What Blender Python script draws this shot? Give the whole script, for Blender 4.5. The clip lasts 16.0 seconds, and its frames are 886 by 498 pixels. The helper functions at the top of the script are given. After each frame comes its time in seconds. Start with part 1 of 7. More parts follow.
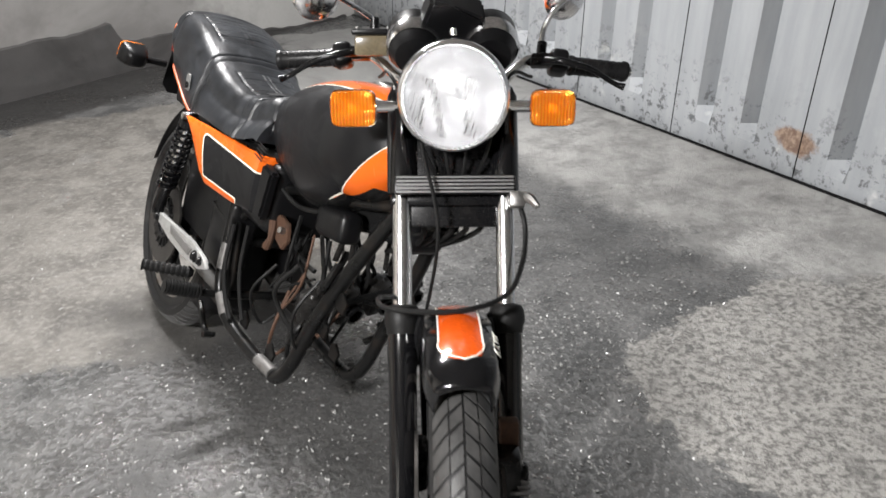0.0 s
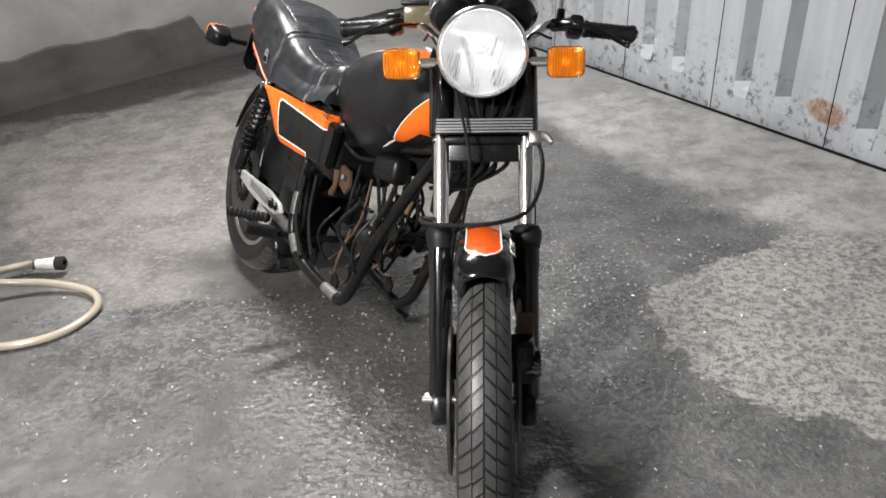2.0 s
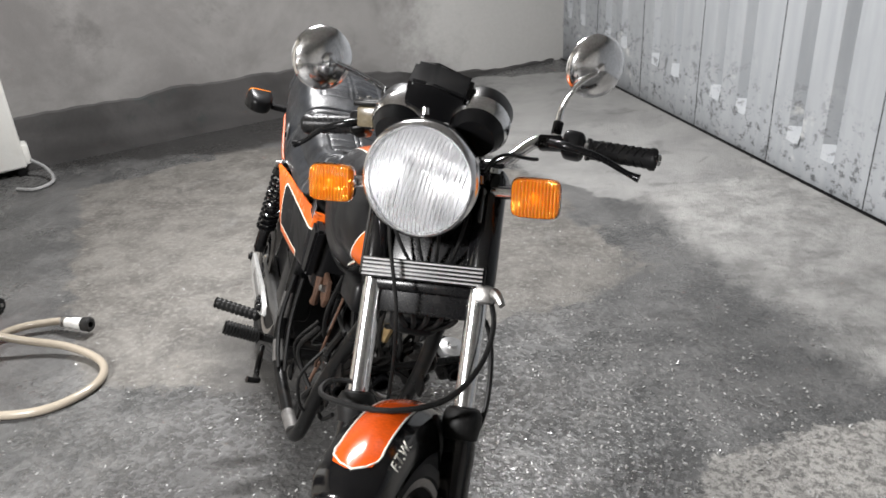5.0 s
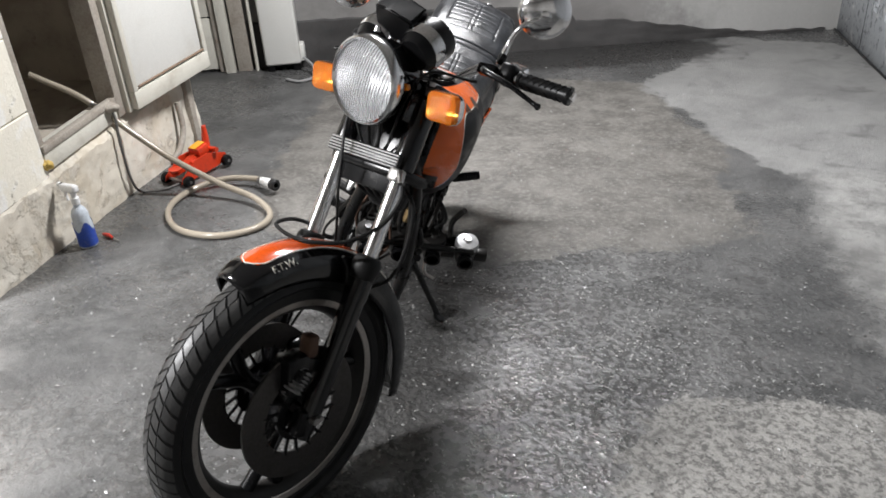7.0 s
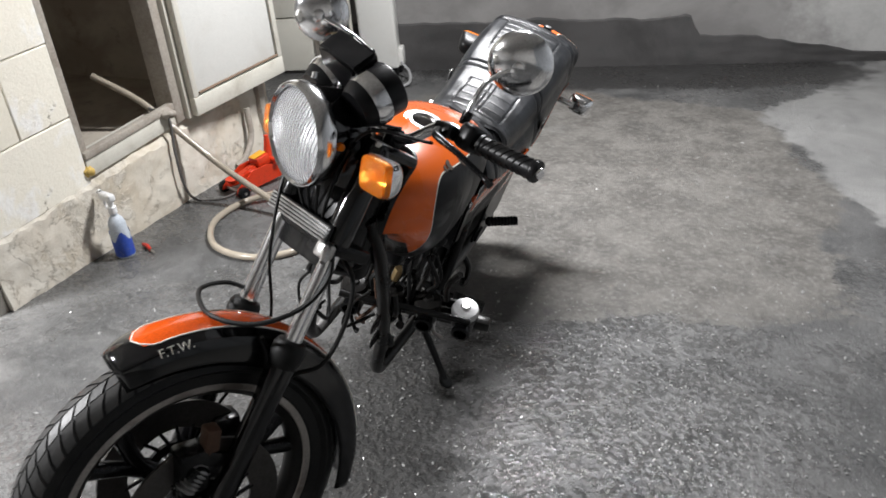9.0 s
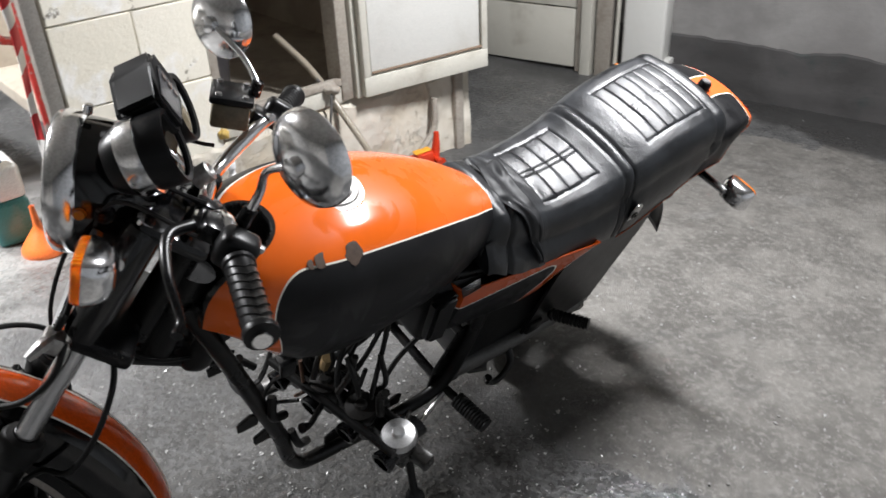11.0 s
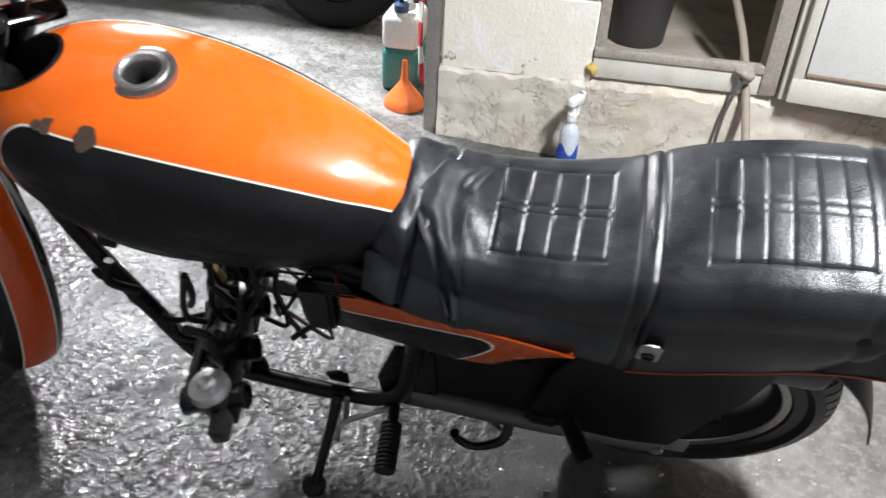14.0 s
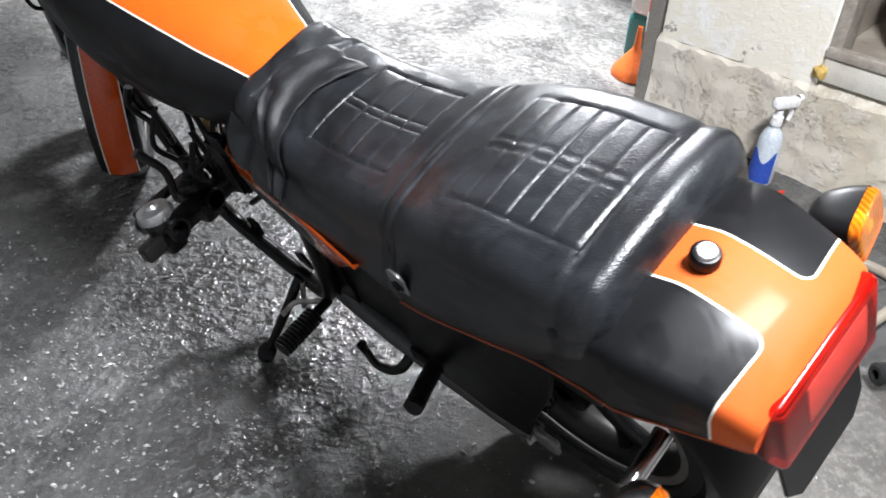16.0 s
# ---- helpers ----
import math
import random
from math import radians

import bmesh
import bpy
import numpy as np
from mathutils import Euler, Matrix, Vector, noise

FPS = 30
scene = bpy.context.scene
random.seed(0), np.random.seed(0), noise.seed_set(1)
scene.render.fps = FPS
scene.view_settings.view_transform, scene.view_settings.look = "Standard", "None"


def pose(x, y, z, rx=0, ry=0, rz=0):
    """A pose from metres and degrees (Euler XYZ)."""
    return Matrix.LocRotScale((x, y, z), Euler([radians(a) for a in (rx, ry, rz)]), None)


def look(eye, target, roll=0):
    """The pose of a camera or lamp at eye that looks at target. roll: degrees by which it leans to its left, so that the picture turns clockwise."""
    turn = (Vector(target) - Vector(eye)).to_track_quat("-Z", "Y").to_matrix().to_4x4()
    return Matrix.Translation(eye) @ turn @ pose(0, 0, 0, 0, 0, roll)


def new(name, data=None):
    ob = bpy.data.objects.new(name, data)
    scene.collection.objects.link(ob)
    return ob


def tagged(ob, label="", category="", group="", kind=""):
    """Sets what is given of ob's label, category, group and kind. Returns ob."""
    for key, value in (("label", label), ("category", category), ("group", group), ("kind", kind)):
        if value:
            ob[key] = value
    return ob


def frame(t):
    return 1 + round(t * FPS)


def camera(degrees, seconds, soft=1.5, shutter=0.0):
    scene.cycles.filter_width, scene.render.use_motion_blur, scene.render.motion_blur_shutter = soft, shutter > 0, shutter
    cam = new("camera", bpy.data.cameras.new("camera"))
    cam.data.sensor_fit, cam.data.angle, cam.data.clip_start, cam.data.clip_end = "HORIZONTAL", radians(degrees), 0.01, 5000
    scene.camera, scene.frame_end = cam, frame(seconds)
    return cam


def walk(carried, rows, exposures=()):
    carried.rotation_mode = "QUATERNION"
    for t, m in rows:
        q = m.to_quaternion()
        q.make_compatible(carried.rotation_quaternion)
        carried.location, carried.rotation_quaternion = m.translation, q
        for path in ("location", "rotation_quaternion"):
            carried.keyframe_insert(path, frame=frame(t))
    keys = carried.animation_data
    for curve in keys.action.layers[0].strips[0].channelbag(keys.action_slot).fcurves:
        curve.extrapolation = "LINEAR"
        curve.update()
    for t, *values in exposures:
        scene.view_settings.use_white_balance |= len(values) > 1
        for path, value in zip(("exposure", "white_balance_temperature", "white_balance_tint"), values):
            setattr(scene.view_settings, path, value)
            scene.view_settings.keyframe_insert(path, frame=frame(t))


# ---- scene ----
cam = camera(56.5, 16.0, soft=1.6, shutter=0.35)
PATH = [
    (0, (0.401, 0.369, 1.564), (0.216, 1.637, 0.785), -0.1),
    (0.5, (0.554, 0.208, 1.577), (0.305, 1.464, 0.796), -1.3),
    (1, (0.584, 0.107, 1.592), (0.311, 1.356, 0.806), -1.8),
    (1.5, (0.546, 0.057, 1.578), (0.255, 1.292, 0.778), -1.9),
    (2, (0.528, 0.025, 1.608), (0.227, 1.269, 0.826), -2.6),
    (2.5, (0.521, 0.017, 1.634), (0.219, 1.281, 0.885), -2.6),
    (3, (0.507, 0.029, 1.638), (0.210, 1.306, 0.909), -2.5),
    (3.5, (0.546, 0.098, 1.624), (0.251, 1.379, 0.902), -2.3),
    (4, (0.704, 0.250, 1.626), (0.341, 1.517, 0.910), -1.2),
    (4.5, (0.773, 0.440, 1.598), (0.222, 1.636, 0.880), -3.7),
    (4.7, (0.784, 0.568, 1.582), (0.213, 1.756, 0.867), -3.8),
    (6.8, (1.612, 0.775, 1.643), (0.594, 1.572, 0.881), -3.8),
    (7, (1.699, 0.786, 1.636), (0.675, 1.570, 0.870), -3.9),
    (7.5, (1.765, 0.825, 1.636), (0.720, 1.582, 0.871), -4.2),
    (8, (1.661, 0.919, 1.630), (0.608, 1.659, 0.860), -4.2),
    (8.5, (1.612, 1.089, 1.612), (0.527, 1.778, 0.839), -5.7),
    (9, (1.621, 1.336, 1.612), (0.456, 1.897, 0.851), -4.9),
    (9.5, (1.508, 1.557, 1.571), (0.306, 2.032, 0.809), -5.6),
    (10, (1.399, 1.790, 1.539), (0.149, 2.131, 0.783), -6.0),
    (12.3, (1.015, 2.684, 1.485), (-0.139, 2.157, 0.684), -1.6),
    (12.5, (0.953, 2.716, 1.474), (-0.166, 2.120, 0.672), -2.4),
    (13, (0.730, 2.784, 1.440), (-0.339, 2.113, 0.629), -0.8),
    (13.5, (0.577, 2.971, 1.402), (-0.319, 2.083, 0.589), -0.8),
    (14, (0.408, 3.165, 1.377), (-0.394, 2.217, 0.535), 3.1),
    (14.5, (0.168, 3.230, 1.337), (-0.550, 2.228, 0.482), 3.9),
    (15, (0.030, 3.410, 1.313), (-0.388, 2.262, 0.443), 3.7),
    (15.5, (-0.125, 3.551, 1.322), (-0.400, 2.370, 0.439), 3.4),
    (16, (-0.332, 3.512, 1.288), (-0.494, 2.315, 0.399), 2.7),
]
walk(cam, [(t, look(eye, target, roll)) for t, eye, target, roll in PATH],
     exposures=[(0.0, 0.14, 6550, 10), (4.7, 0.14, 6500, 10), (6.8, -0.06, 6400, 10), (10.2, -0.06, 6350, 10), (12.3, 0.04, 6280, 10), (16.0, 0.12, 6150, 10)])

# ---- light: two twin-tube ceiling fittings of the garage, a dim room round them ----
world = bpy.data.worlds.new("garage_air")
world.use_nodes = True
scene.world = world
world.node_tree.nodes["Background"].inputs[0].default_value = (0.80, 0.88, 1.0, 1)
world.node_tree.nodes["Background"].inputs[1].default_value = 0.008


def tube_light(x, y, z, turn, power, length=0.75):
    data = bpy.data.lights.new("tube_light", "AREA")
    data.shape, data.size, data.size_y = "RECTANGLE", length, 0.20
    data.energy, data.color = power, (0.99, 0.98, 0.98)
    ob = new("tube_light", data)
    ob.matrix_world = pose(x, y, z, 0, 0, turn)
    return ob


tube_light(-1.05, 3.35, 2.62, 40, 178)
tube_light(-1.00, -0.75, 2.62, 40, 320)

# ---- helpers ----


def mesh_of(bm, name, material, smooth=True):
    me = bpy.data.meshes.new(name)
    bmesh.ops.recalc_face_normals(bm, faces=bm.faces[:])
    bm.to_mesh(me)
    bm.free()
    for m in (material if isinstance(material, (list, tuple)) else [material]):
        me.materials.append(m)
    if smooth:
        me.polygons.foreach_set("use_smooth", [True] * len(me.polygons))
        me.set_sharp_from_angle(angle=radians(38))
    return me


def part(name, bm, material, parent, label=""):
    """One mesh object under a thing or a part, in the coordinates of that thing."""
    ob = new(name, mesh_of(bm, name, material))
    ob.parent = parent
    if label:
        ob["label"] = label
    return ob


def thing(name, label, category, m=None, group="", kind=""):
    ob = new(name)
    ob.empty_display_size = 0.05
    ob.matrix_world = m or Matrix()
    return tagged(ob, label, category, group, kind)


def solid(name, bm, material, label, category, m=None, group="", kind=""):
    ob = new(name, mesh_of(bm, name, material))
    ob.matrix_world = m or Matrix()
    return tagged(ob, label, category, group, kind)


def add_box(bm, size, m=None, bevel=0.0, seg=2):
    made = bmesh.ops.create_cube(bm, size=1.0, matrix=(m or Matrix()) @ Matrix.Diagonal((*size, 1)))
    if bevel:
        edges = list({e for v in made["verts"] for e in v.link_edges})
        bmesh.ops.bevel(bm, geom=edges, offset=bevel, segments=seg, affect="EDGES", profile=0.5)
    return bm


def box(size, m=None, bevel=0.0, seg=2):
    return add_box(bmesh.new(), size, m, bevel, seg)


def smooth_path(points, steps=6):
    """A Catmull-Rom line through the points."""
    p = [Vector(q) for q in points]
    p = [p[0] * 2 - p[1]] + p + [p[-1] * 2 - p[-2]]
    out = []
    for i in range(1, len(p) - 2):
        a, b, c, d = p[i - 1:i + 3]
        for k in range(steps):
            t = k / steps
            out.append(0.5 * (2 * b + (c - a) * t + (2 * a - 5 * b + 4 * c - d) * t * t + (3 * b - a - 3 * c + d) * t ** 3))
    out.append(p[-2])
    return out


def add_tube(bm, points, radius, sides=10, steps=6, closed=False):
    pts = smooth_path(points, steps) if steps else [Vector(q) for q in points]
    n = len(pts)
    radii = radius if isinstance(radius, (list, tuple)) else [radius]
    up, rings = None, []
    for i, p in enumerate(pts):
        d = (pts[min(i + 1, n - 1)] - pts[max(i - 1, 0)]).normalized()
        if up is None:
            up = d.orthogonal().normalized()
        up = (up - d * up.dot(d)).normalized()
        side = d.cross(up)
        f = i / max(n - 1, 1) * (len(radii) - 1)
        k = min(int(f), len(radii) - 2) if len(radii) > 1 else 0
        r = radii[k] if len(radii) == 1 else radii[k] + (radii[k + 1] - radii[k]) * (f - k)
        rings.append([bm.verts.new(p + (up * math.cos(a) + side * math.sin(a)) * r)
                      for a in (2 * math.pi * j / sides for j in range(sides))])
    for a, b in zip(rings, rings[1:]):
        for j in range(sides):
            bm.faces.new((a[j], a[(j + 1) % sides], b[(j + 1) % sides], b[j]))
    bm.faces.new(rings[0][::-1])
    bm.faces.new(rings[-1])
    return bm


def tube(points, radius, sides=10, steps=6):
    return add_tube(bmesh.new(), points, radius, sides, steps)


def add_lathe(bm, profile, m=None, sides=40, closed=False):
    """Turns (radius, height) pairs about the z axis of m."""
    m = m or Matrix()
    rings = []
    for r, h in profile:
        if r < 1e-6:
            rings.append([bm.verts.new(m @ Vector((0, 0, h)))])
        else:
            rings.append([bm.verts.new(m @ Vector((r * math.cos(a), r * math.sin(a), h)))
                          for a in (2 * math.pi * j / sides for j in range(sides))])
    pairs = list(zip(rings, rings[1:])) + ([(rings[-1], rings[0])] if closed else [])
    for a, b in pairs:
        for j in range(sides):
            k = (j + 1) % sides
            if len(a) == 1 and len(b) > 1:
                bm.faces.new((a[0], b[k], b[j]))
            elif len(b) == 1 and len(a) > 1:
                bm.faces.new((a[j], a[k], b[0]))
            elif len(a) > 1:
                bm.faces.new((a[j], a[k], b[k], b[j]))
    return bm


def lathe(profile, m=None, sides=40, closed=False):
    return add_lathe(bmesh.new(), profile, m, sides, closed)


def axis_to(origin, direction, twist=0.0):
    """A matrix whose z axis runs along direction."""
    q = Vector(direction).normalized().to_track_quat("Z", "Y")
    return Matrix.Translation(Vector(origin)) @ q.to_matrix().to_4x4() @ Matrix.Rotation(twist, 4, "Z")


def grid_mesh(nu, nv, fn, wrap=False):
    """A sheet of points fn(u, v), u and v from 0 to 1; wrap closes it along v."""
    bm = bmesh.new()
    rows = [[bm.verts.new(fn(i / nu, j / nv)) for j in range(nv if wrap else nv + 1)] for i in range(nu + 1)]
    for a, b in zip(rows, rows[1:]):
        for j in range(nv):
            k = (j + 1) % len(a)
            bm.faces.new((a[j], a[k], b[k], b[j]))
    return bm, rows


def plate(outline, thickness, m=None, bevel=0.0):
    """A flat plate with that outline in the xy plane of m."""
    bm = bmesh.new()
    m = m or Matrix()
    low = [bm.verts.new(m @ Vector((x, y, -thickness / 2))) for x, y in outline]
    high = [bm.verts.new(m @ Vector((x, y, thickness / 2))) for x, y in outline]
    bm.faces.new(low[::-1])
    bm.faces.new(high)
    n = len(outline)
    for i in range(n):
        bm.faces.new((low[i], low[(i + 1) % n], high[(i + 1) % n], high[i]))
    if bevel:
        bmesh.ops.bevel(bm, geom=bm.edges[:], offset=bevel, segments=2, affect="EDGES")
    return bm


def lerp_table(table, x):
    """Values of a table of rows (x, a, b, ...) at x, eased between the rows."""
    table = sorted(table)
    if x <= table[0][0]:
        return table[0][1:]
    for p, q in zip(table, table[1:]):
        if x <= q[0]:
            t = (x - p[0]) / (q[0] - p[0])
            return tuple(a + (b - a) * t for a, b in zip(p[1:], q[1:]))
    return table[-1][1:]


def smooth_table(table, x):
    """As lerp_table, with Catmull-Rom easing."""
    table = sorted(table)
    n = len(table)
    x = min(max(x, table[0][0]), table[-1][0])
    i = max(k for k in range(n - 1) if table[k][0] <= x or k == 0)
    p1, p2 = table[i], table[i + 1]
    p0, p3 = table[max(i - 1, 0)], table[min(i + 2, n - 1)]
    h = p2[0] - p1[0]
    t = (x - p1[0]) / h
    out = []
    for k in range(1, len(p1)):
        m1 = (p2[k] - p0[k]) / (p2[0] - p0[0]) * h
        m2 = (p3[k] - p1[k]) / (p3[0] - p1[0]) * h
        out.append((2 * t ** 3 - 3 * t ** 2 + 1) * p1[k] + (t ** 3 - 2 * t ** 2 + t) * m1
                   + (-2 * t ** 3 + 3 * t ** 2) * p2[k] + (t ** 3 - t ** 2) * m2)
    return tuple(out)


# ---- materials ----


class Nodes:
    """A short way to write a node material."""

    def __init__(self, name):
        self.mat = bpy.data.materials.new(name)
        self.mat.use_nodes = True
        self.tree = self.mat.node_tree
        self.bsdf = self.tree.nodes["Principled BSDF"]
        self.place = self.tree.nodes.new("ShaderNodeTexCoord").outputs["Object"]

    def put(self, socket, value):
        if hasattr(value, "is_output") or isinstance(value, bpy.types.NodeSocket):
            self.tree.links.new(value, socket)
        elif isinstance(value, (tuple, list)) and len(value) == 3 and socket.type == "RGBA":
            socket.default_value = (*value, 1)
        else:
            socket.default_value = value

    def math(self, op, a, b=0.0, c=0.0, clamp=False):
        n = self.tree.nodes.new("ShaderNodeMath")
        n.operation, n.use_clamp = op, clamp
        for s, val in zip(n.inputs, (a, b, c)):
            self.put(s, val)
        return n.outputs[0]

    def noise(self, scale, detail=4, rough=0.55, warp=0.0, place=None):
        n = self.tree.nodes.new("ShaderNodeTexNoise")
        self.put(n.inputs["Vector"], place or self.place)
        for k, val in (("Scale", scale), ("Detail", detail), ("Roughness", rough), ("Distortion", warp)):
            n.inputs[k].default_value = val
        return n.outputs["Fac"]

    def cells(self, scale, feature="F1", out="Distance", rand=1.0):
        n = self.tree.nodes.new("ShaderNodeTexVoronoi")
        n.feature = feature
        self.put(n.inputs["Vector"], self.place)
        n.inputs["Scale"].default_value = scale
        n.inputs["Randomness"].default_value = rand
        return n.outputs[out]

    def ramp(self, value, lo, hi):
        n = self.tree.nodes.new("ShaderNodeMapRange")
        n.interpolation_type = "SMOOTHSTEP"
        self.put(n.inputs[0], value)
        n.inputs[1].default_value, n.inputs[2].default_value = lo, hi
        return n.outputs[0]

    def mix(self, fac, a, b):
        n = self.tree.nodes.new("ShaderNodeMix")
        n.data_type = "RGBA"
        self.put(n.inputs[0], fac)
        self.put(n.inputs[6], a)
        self.put(n.inputs[7], b)
        return n.outputs[2]

    def blend(self, fac, a, b):
        n = self.tree.nodes.new("ShaderNodeMix")
        self.put(n.inputs[0], fac)
        self.put(n.inputs[2], a)
        self.put(n.inputs[3], b)
        return n.outputs[0]

    def xyz(self):
        n = self.tree.nodes.new("ShaderNodeSeparateXYZ")
        self.put(n.inputs[0], self.place)
        return n.outputs[0], n.outputs[1], n.outputs[2]

    def bump(self, height, strength=0.3, distance=0.002):
        n = self.tree.nodes.new("ShaderNodeBump")
        n.inputs["Strength"].default_value, n.inputs["Distance"].default_value = strength, distance
        self.put(n.inputs["Height"], height)
        self.put(self.bsdf.inputs["Normal"], n.outputs[0])

    def done(self, color=None, rough=None, metal=None, **more):
        for key, val in (("Base Color", color), ("Roughness", rough), ("Metallic", metal), *more.items()):
            if val is not None:
                self.put(self.bsdf.inputs[key], val)
        return self.mat


def worn(name, color, rough=0.5, metal=0.0, dirt=(0.08, 0.07, 0.06), amount=0.35, scale=14.0, grain=160.0, bump=0.12, spread=0.15, coat=0.0):
    """A surface with grain, dirt in blotches, and uneven gloss."""
    n = Nodes(name)
    big, fine = n.noise(scale, 5, 0.6), n.noise(grain, 3)
    spots = n.ramp(big, 0.62 - 0.25 * amount, 0.80)
    shade = n.mix(n.ramp(fine, 0.3, 0.7), tuple(c * 0.86 for c in color), tuple(min(c * 1.1, 1) for c in color))
    n.bump(fine, bump, 0.001)
    gloss = n.math("ADD", rough - spread / 2, n.math("MULTIPLY", big, spread), clamp=True)
    extra = {"Coat Weight": coat, "Coat Roughness": 0.08} if coat else {}
    if max(color) < 0.03:
        extra["Specular IOR Level"] = 0.45 if coat else 0.22
    return n.done(n.mix(n.math("MULTIPLY", spots, amount), shade, dirt), gloss, metal, **extra)


chrome = worn("chrome", (0.80, 0.80, 0.81), 0.16, 1.0, (0.22, 0.17, 0.13), 0.35, 30, 300, 0.05, 0.12)
steel = worn("steel", (0.42, 0.41, 0.40), 0.38, 1.0, (0.16, 0.11, 0.08), 0.5, 40, 260, 0.15, 0.2)
alloy = worn("alloy", (0.50, 0.50, 0.50), 0.36, 0.9, (0.10, 0.09, 0.08), 0.5, 25, 300, 0.1, 0.2)
alloy_dull = worn("alloy_dull", (0.26, 0.255, 0.25), 0.48, 0.7, (0.05, 0.045, 0.04), 0.6, 45, 300, 0.2, 0.2)
black_paint = worn("black_paint", (0.006, 0.006, 0.0065), 0.24, 0.0, (0.022, 0.019, 0.017), 0.3, 18, 300, 0.05, 0.2)
black_gloss = worn("black_gloss", (0.004, 0.004, 0.0045), 0.12, 0.0, (0.012, 0.012, 0.012), 0.2, 12, 400, 0.02, 0.14, 0.15)
black_plastic = worn("black_plastic", (0.005, 0.005, 0.0055), 0.34, 0.0, (0.016, 0.015, 0.014), 0.35, 20, 500, 0.1, 0.2)
rubber = worn("rubber", (0.007, 0.007, 0.007), 0.48, 0.0, (0.024, 0.022, 0.021), 0.5, 12, 240, 0.25, 0.25)
grip_rubber = worn("grip_rubber", (0.009, 0.009, 0.0095), 0.36, 0.0, (0.035, 0.033, 0.03), 0.4, 30, 260, 0.2, 0.2)
frame_black = worn("frame_black", (0.005, 0.005, 0.005), 0.30, 0.0, (0.045, 0.030, 0.021), 0.35, 16, 220, 0.15, 0.25)
rust_brown = worn("rust_brown", (0.075, 0.036, 0.020), 0.75, 0.1, (0.025, 0.016, 0.012), 0.6, 30, 180, 0.4, 0.2)
tyre_rubber = worn("tyre_rubber", (0.012, 0.012, 0.0122), 0.44, 0.0, (0.060, 0.058, 0.055), 0.55, 9, 150, 0.3, 0.25)

# paler than the tyre: dust, with the tread's sheen put into the colour
tread_rubber = worn("tread_rubber", (0.034, 0.0335, 0.033), 0.46, 0.0, (0.115, 0.112, 0.107), 0.6, 7, 130, 0.35, 0.25)


def concrete_floor():
    """Worn garage concrete: a damp dark field, brown gritty slabs, a pale broken patch, dry pale ground by the steel wall."""
    n = Nodes("concrete_floor")
    x, y, z = n.xyz()
    swell = n.math("MULTIPLY", n.math("SUBTRACT", n.noise(1.5, 5, 0.6), 0.5), 0.55)
    fray = n.math("MULTIPLY", n.math("SUBTRACT", n.noise(9.0, 7, 0.70), 0.5), 0.30)
    w = n.math("ADD", swell, fray)

    def field(corners, edge=0.03):
        """A convex patch of ground with ragged borders; corners run anticlockwise."""
        d = None
        for (x0, y0), (x1, y1) in zip(corners, corners[1:] + corners[:1]):
            size = math.hypot(x1 - x0, y1 - y0)
            nx, ny = -(y1 - y0) / size, (x1 - x0) / size
            k = n.math("SUBTRACT", n.math("ADD", n.math("MULTIPLY", x, nx), n.math("MULTIPLY", y, ny)), x0 * nx + y0 * ny)
            d = k if d is None else n.math("MINIMUM", d, k)
        return n.ramp(n.math("ADD", d, w), -edge, edge)

    def take(fac, amount):
        return n.math("MULTIPLY", fac, amount)

    pale = field([(0.78, 2.02), (0.95, 1.86), (1.35, 1.70), (2.6, 1.9), (2.2, 3.0), (1.25, 2.84), (0.90, 2.62), (0.64, 2.38)], 0.015)
    sandy = field([(-1.25, 2.08), (-0.66, 2.24), (-0.14, 2.80), (0.25, 3.50), (-0.45, 4.30), (-1.44, 4.85), (-2.40, 4.30), (-2.88, 3.45), (-1.90, 2.45)], 0.03)
    smooth = field([(-0.05, 4.15), (0.6, 4.7), (-0.8, 6.6), (-1.75, 6.3), (-1.48, 4.92), (-0.70, 4.38)], 0.03)
    dry = field([(1.10, 2.92), (2.8, 2.1), (2.6, 3.4), (-0.6, 6.6), (-0.05, 4.05), (0.32, 3.66), (0.70, 3.30), (0.95, 3.10)], 0.12)
    damp = field([(-3.6, 3.0), (-2.90, 3.5), (-2.35, 4.30), (-1.44, 4.88), (-1.6, 6.0), (-2.6, 5.9), (-4.2, 4.0)], 0.06)
    ramp = field([(-2.2, -1.2), (1.6, -1.6), (1.5, 0.35), (-1.0, 0.95), (-1.9, 0.9)], 0.22)
    grit = n.noise(150, 4, 0.75)
    coarse = n.noise(38, 6, 0.72)
    clump = n.noise(46, 8, 0.78, 0.25)
    blotch = n.noise(3.2, 7, 0.66, 0.4)
    dark = n.mix(n.ramp(blotch, 0.36, 0.66), (0.054, 0.0545, 0.054), (0.110, 0.109, 0.107))
    dark = n.mix(take(n.ramp(coarse, 0.44, 0.70), 0.45), dark, (0.150, 0.149, 0.146))
    dark = n.mix(take(n.ramp(n.noise(230, 2, 0.6), 0.66, 0.72), 0.55), dark, (0.34, 0.335, 0.325))
    earth = n.mix(n.ramp(n.noise(5.5, 6, 0.7), 0.36, 0.64), (0.088, 0.082, 0.074), (0.162, 0.153, 0.139))
    earth = n.mix(take(n.ramp(clump, 0.50, 0.60), 0.60), earth, (0.250, 0.240, 0.222))
    earth = n.mix(take(n.ramp(n.noise(26, 6, 0.8), 0.56, 0.66), 0.45), earth, (0.082, 0.077, 0.070))
    chalk = n.mix(n.ramp(n.noise(7, 7, 0.72), 0.36, 0.62), (0.205, 0.201, 0.193), (0.345, 0.340, 0.328))
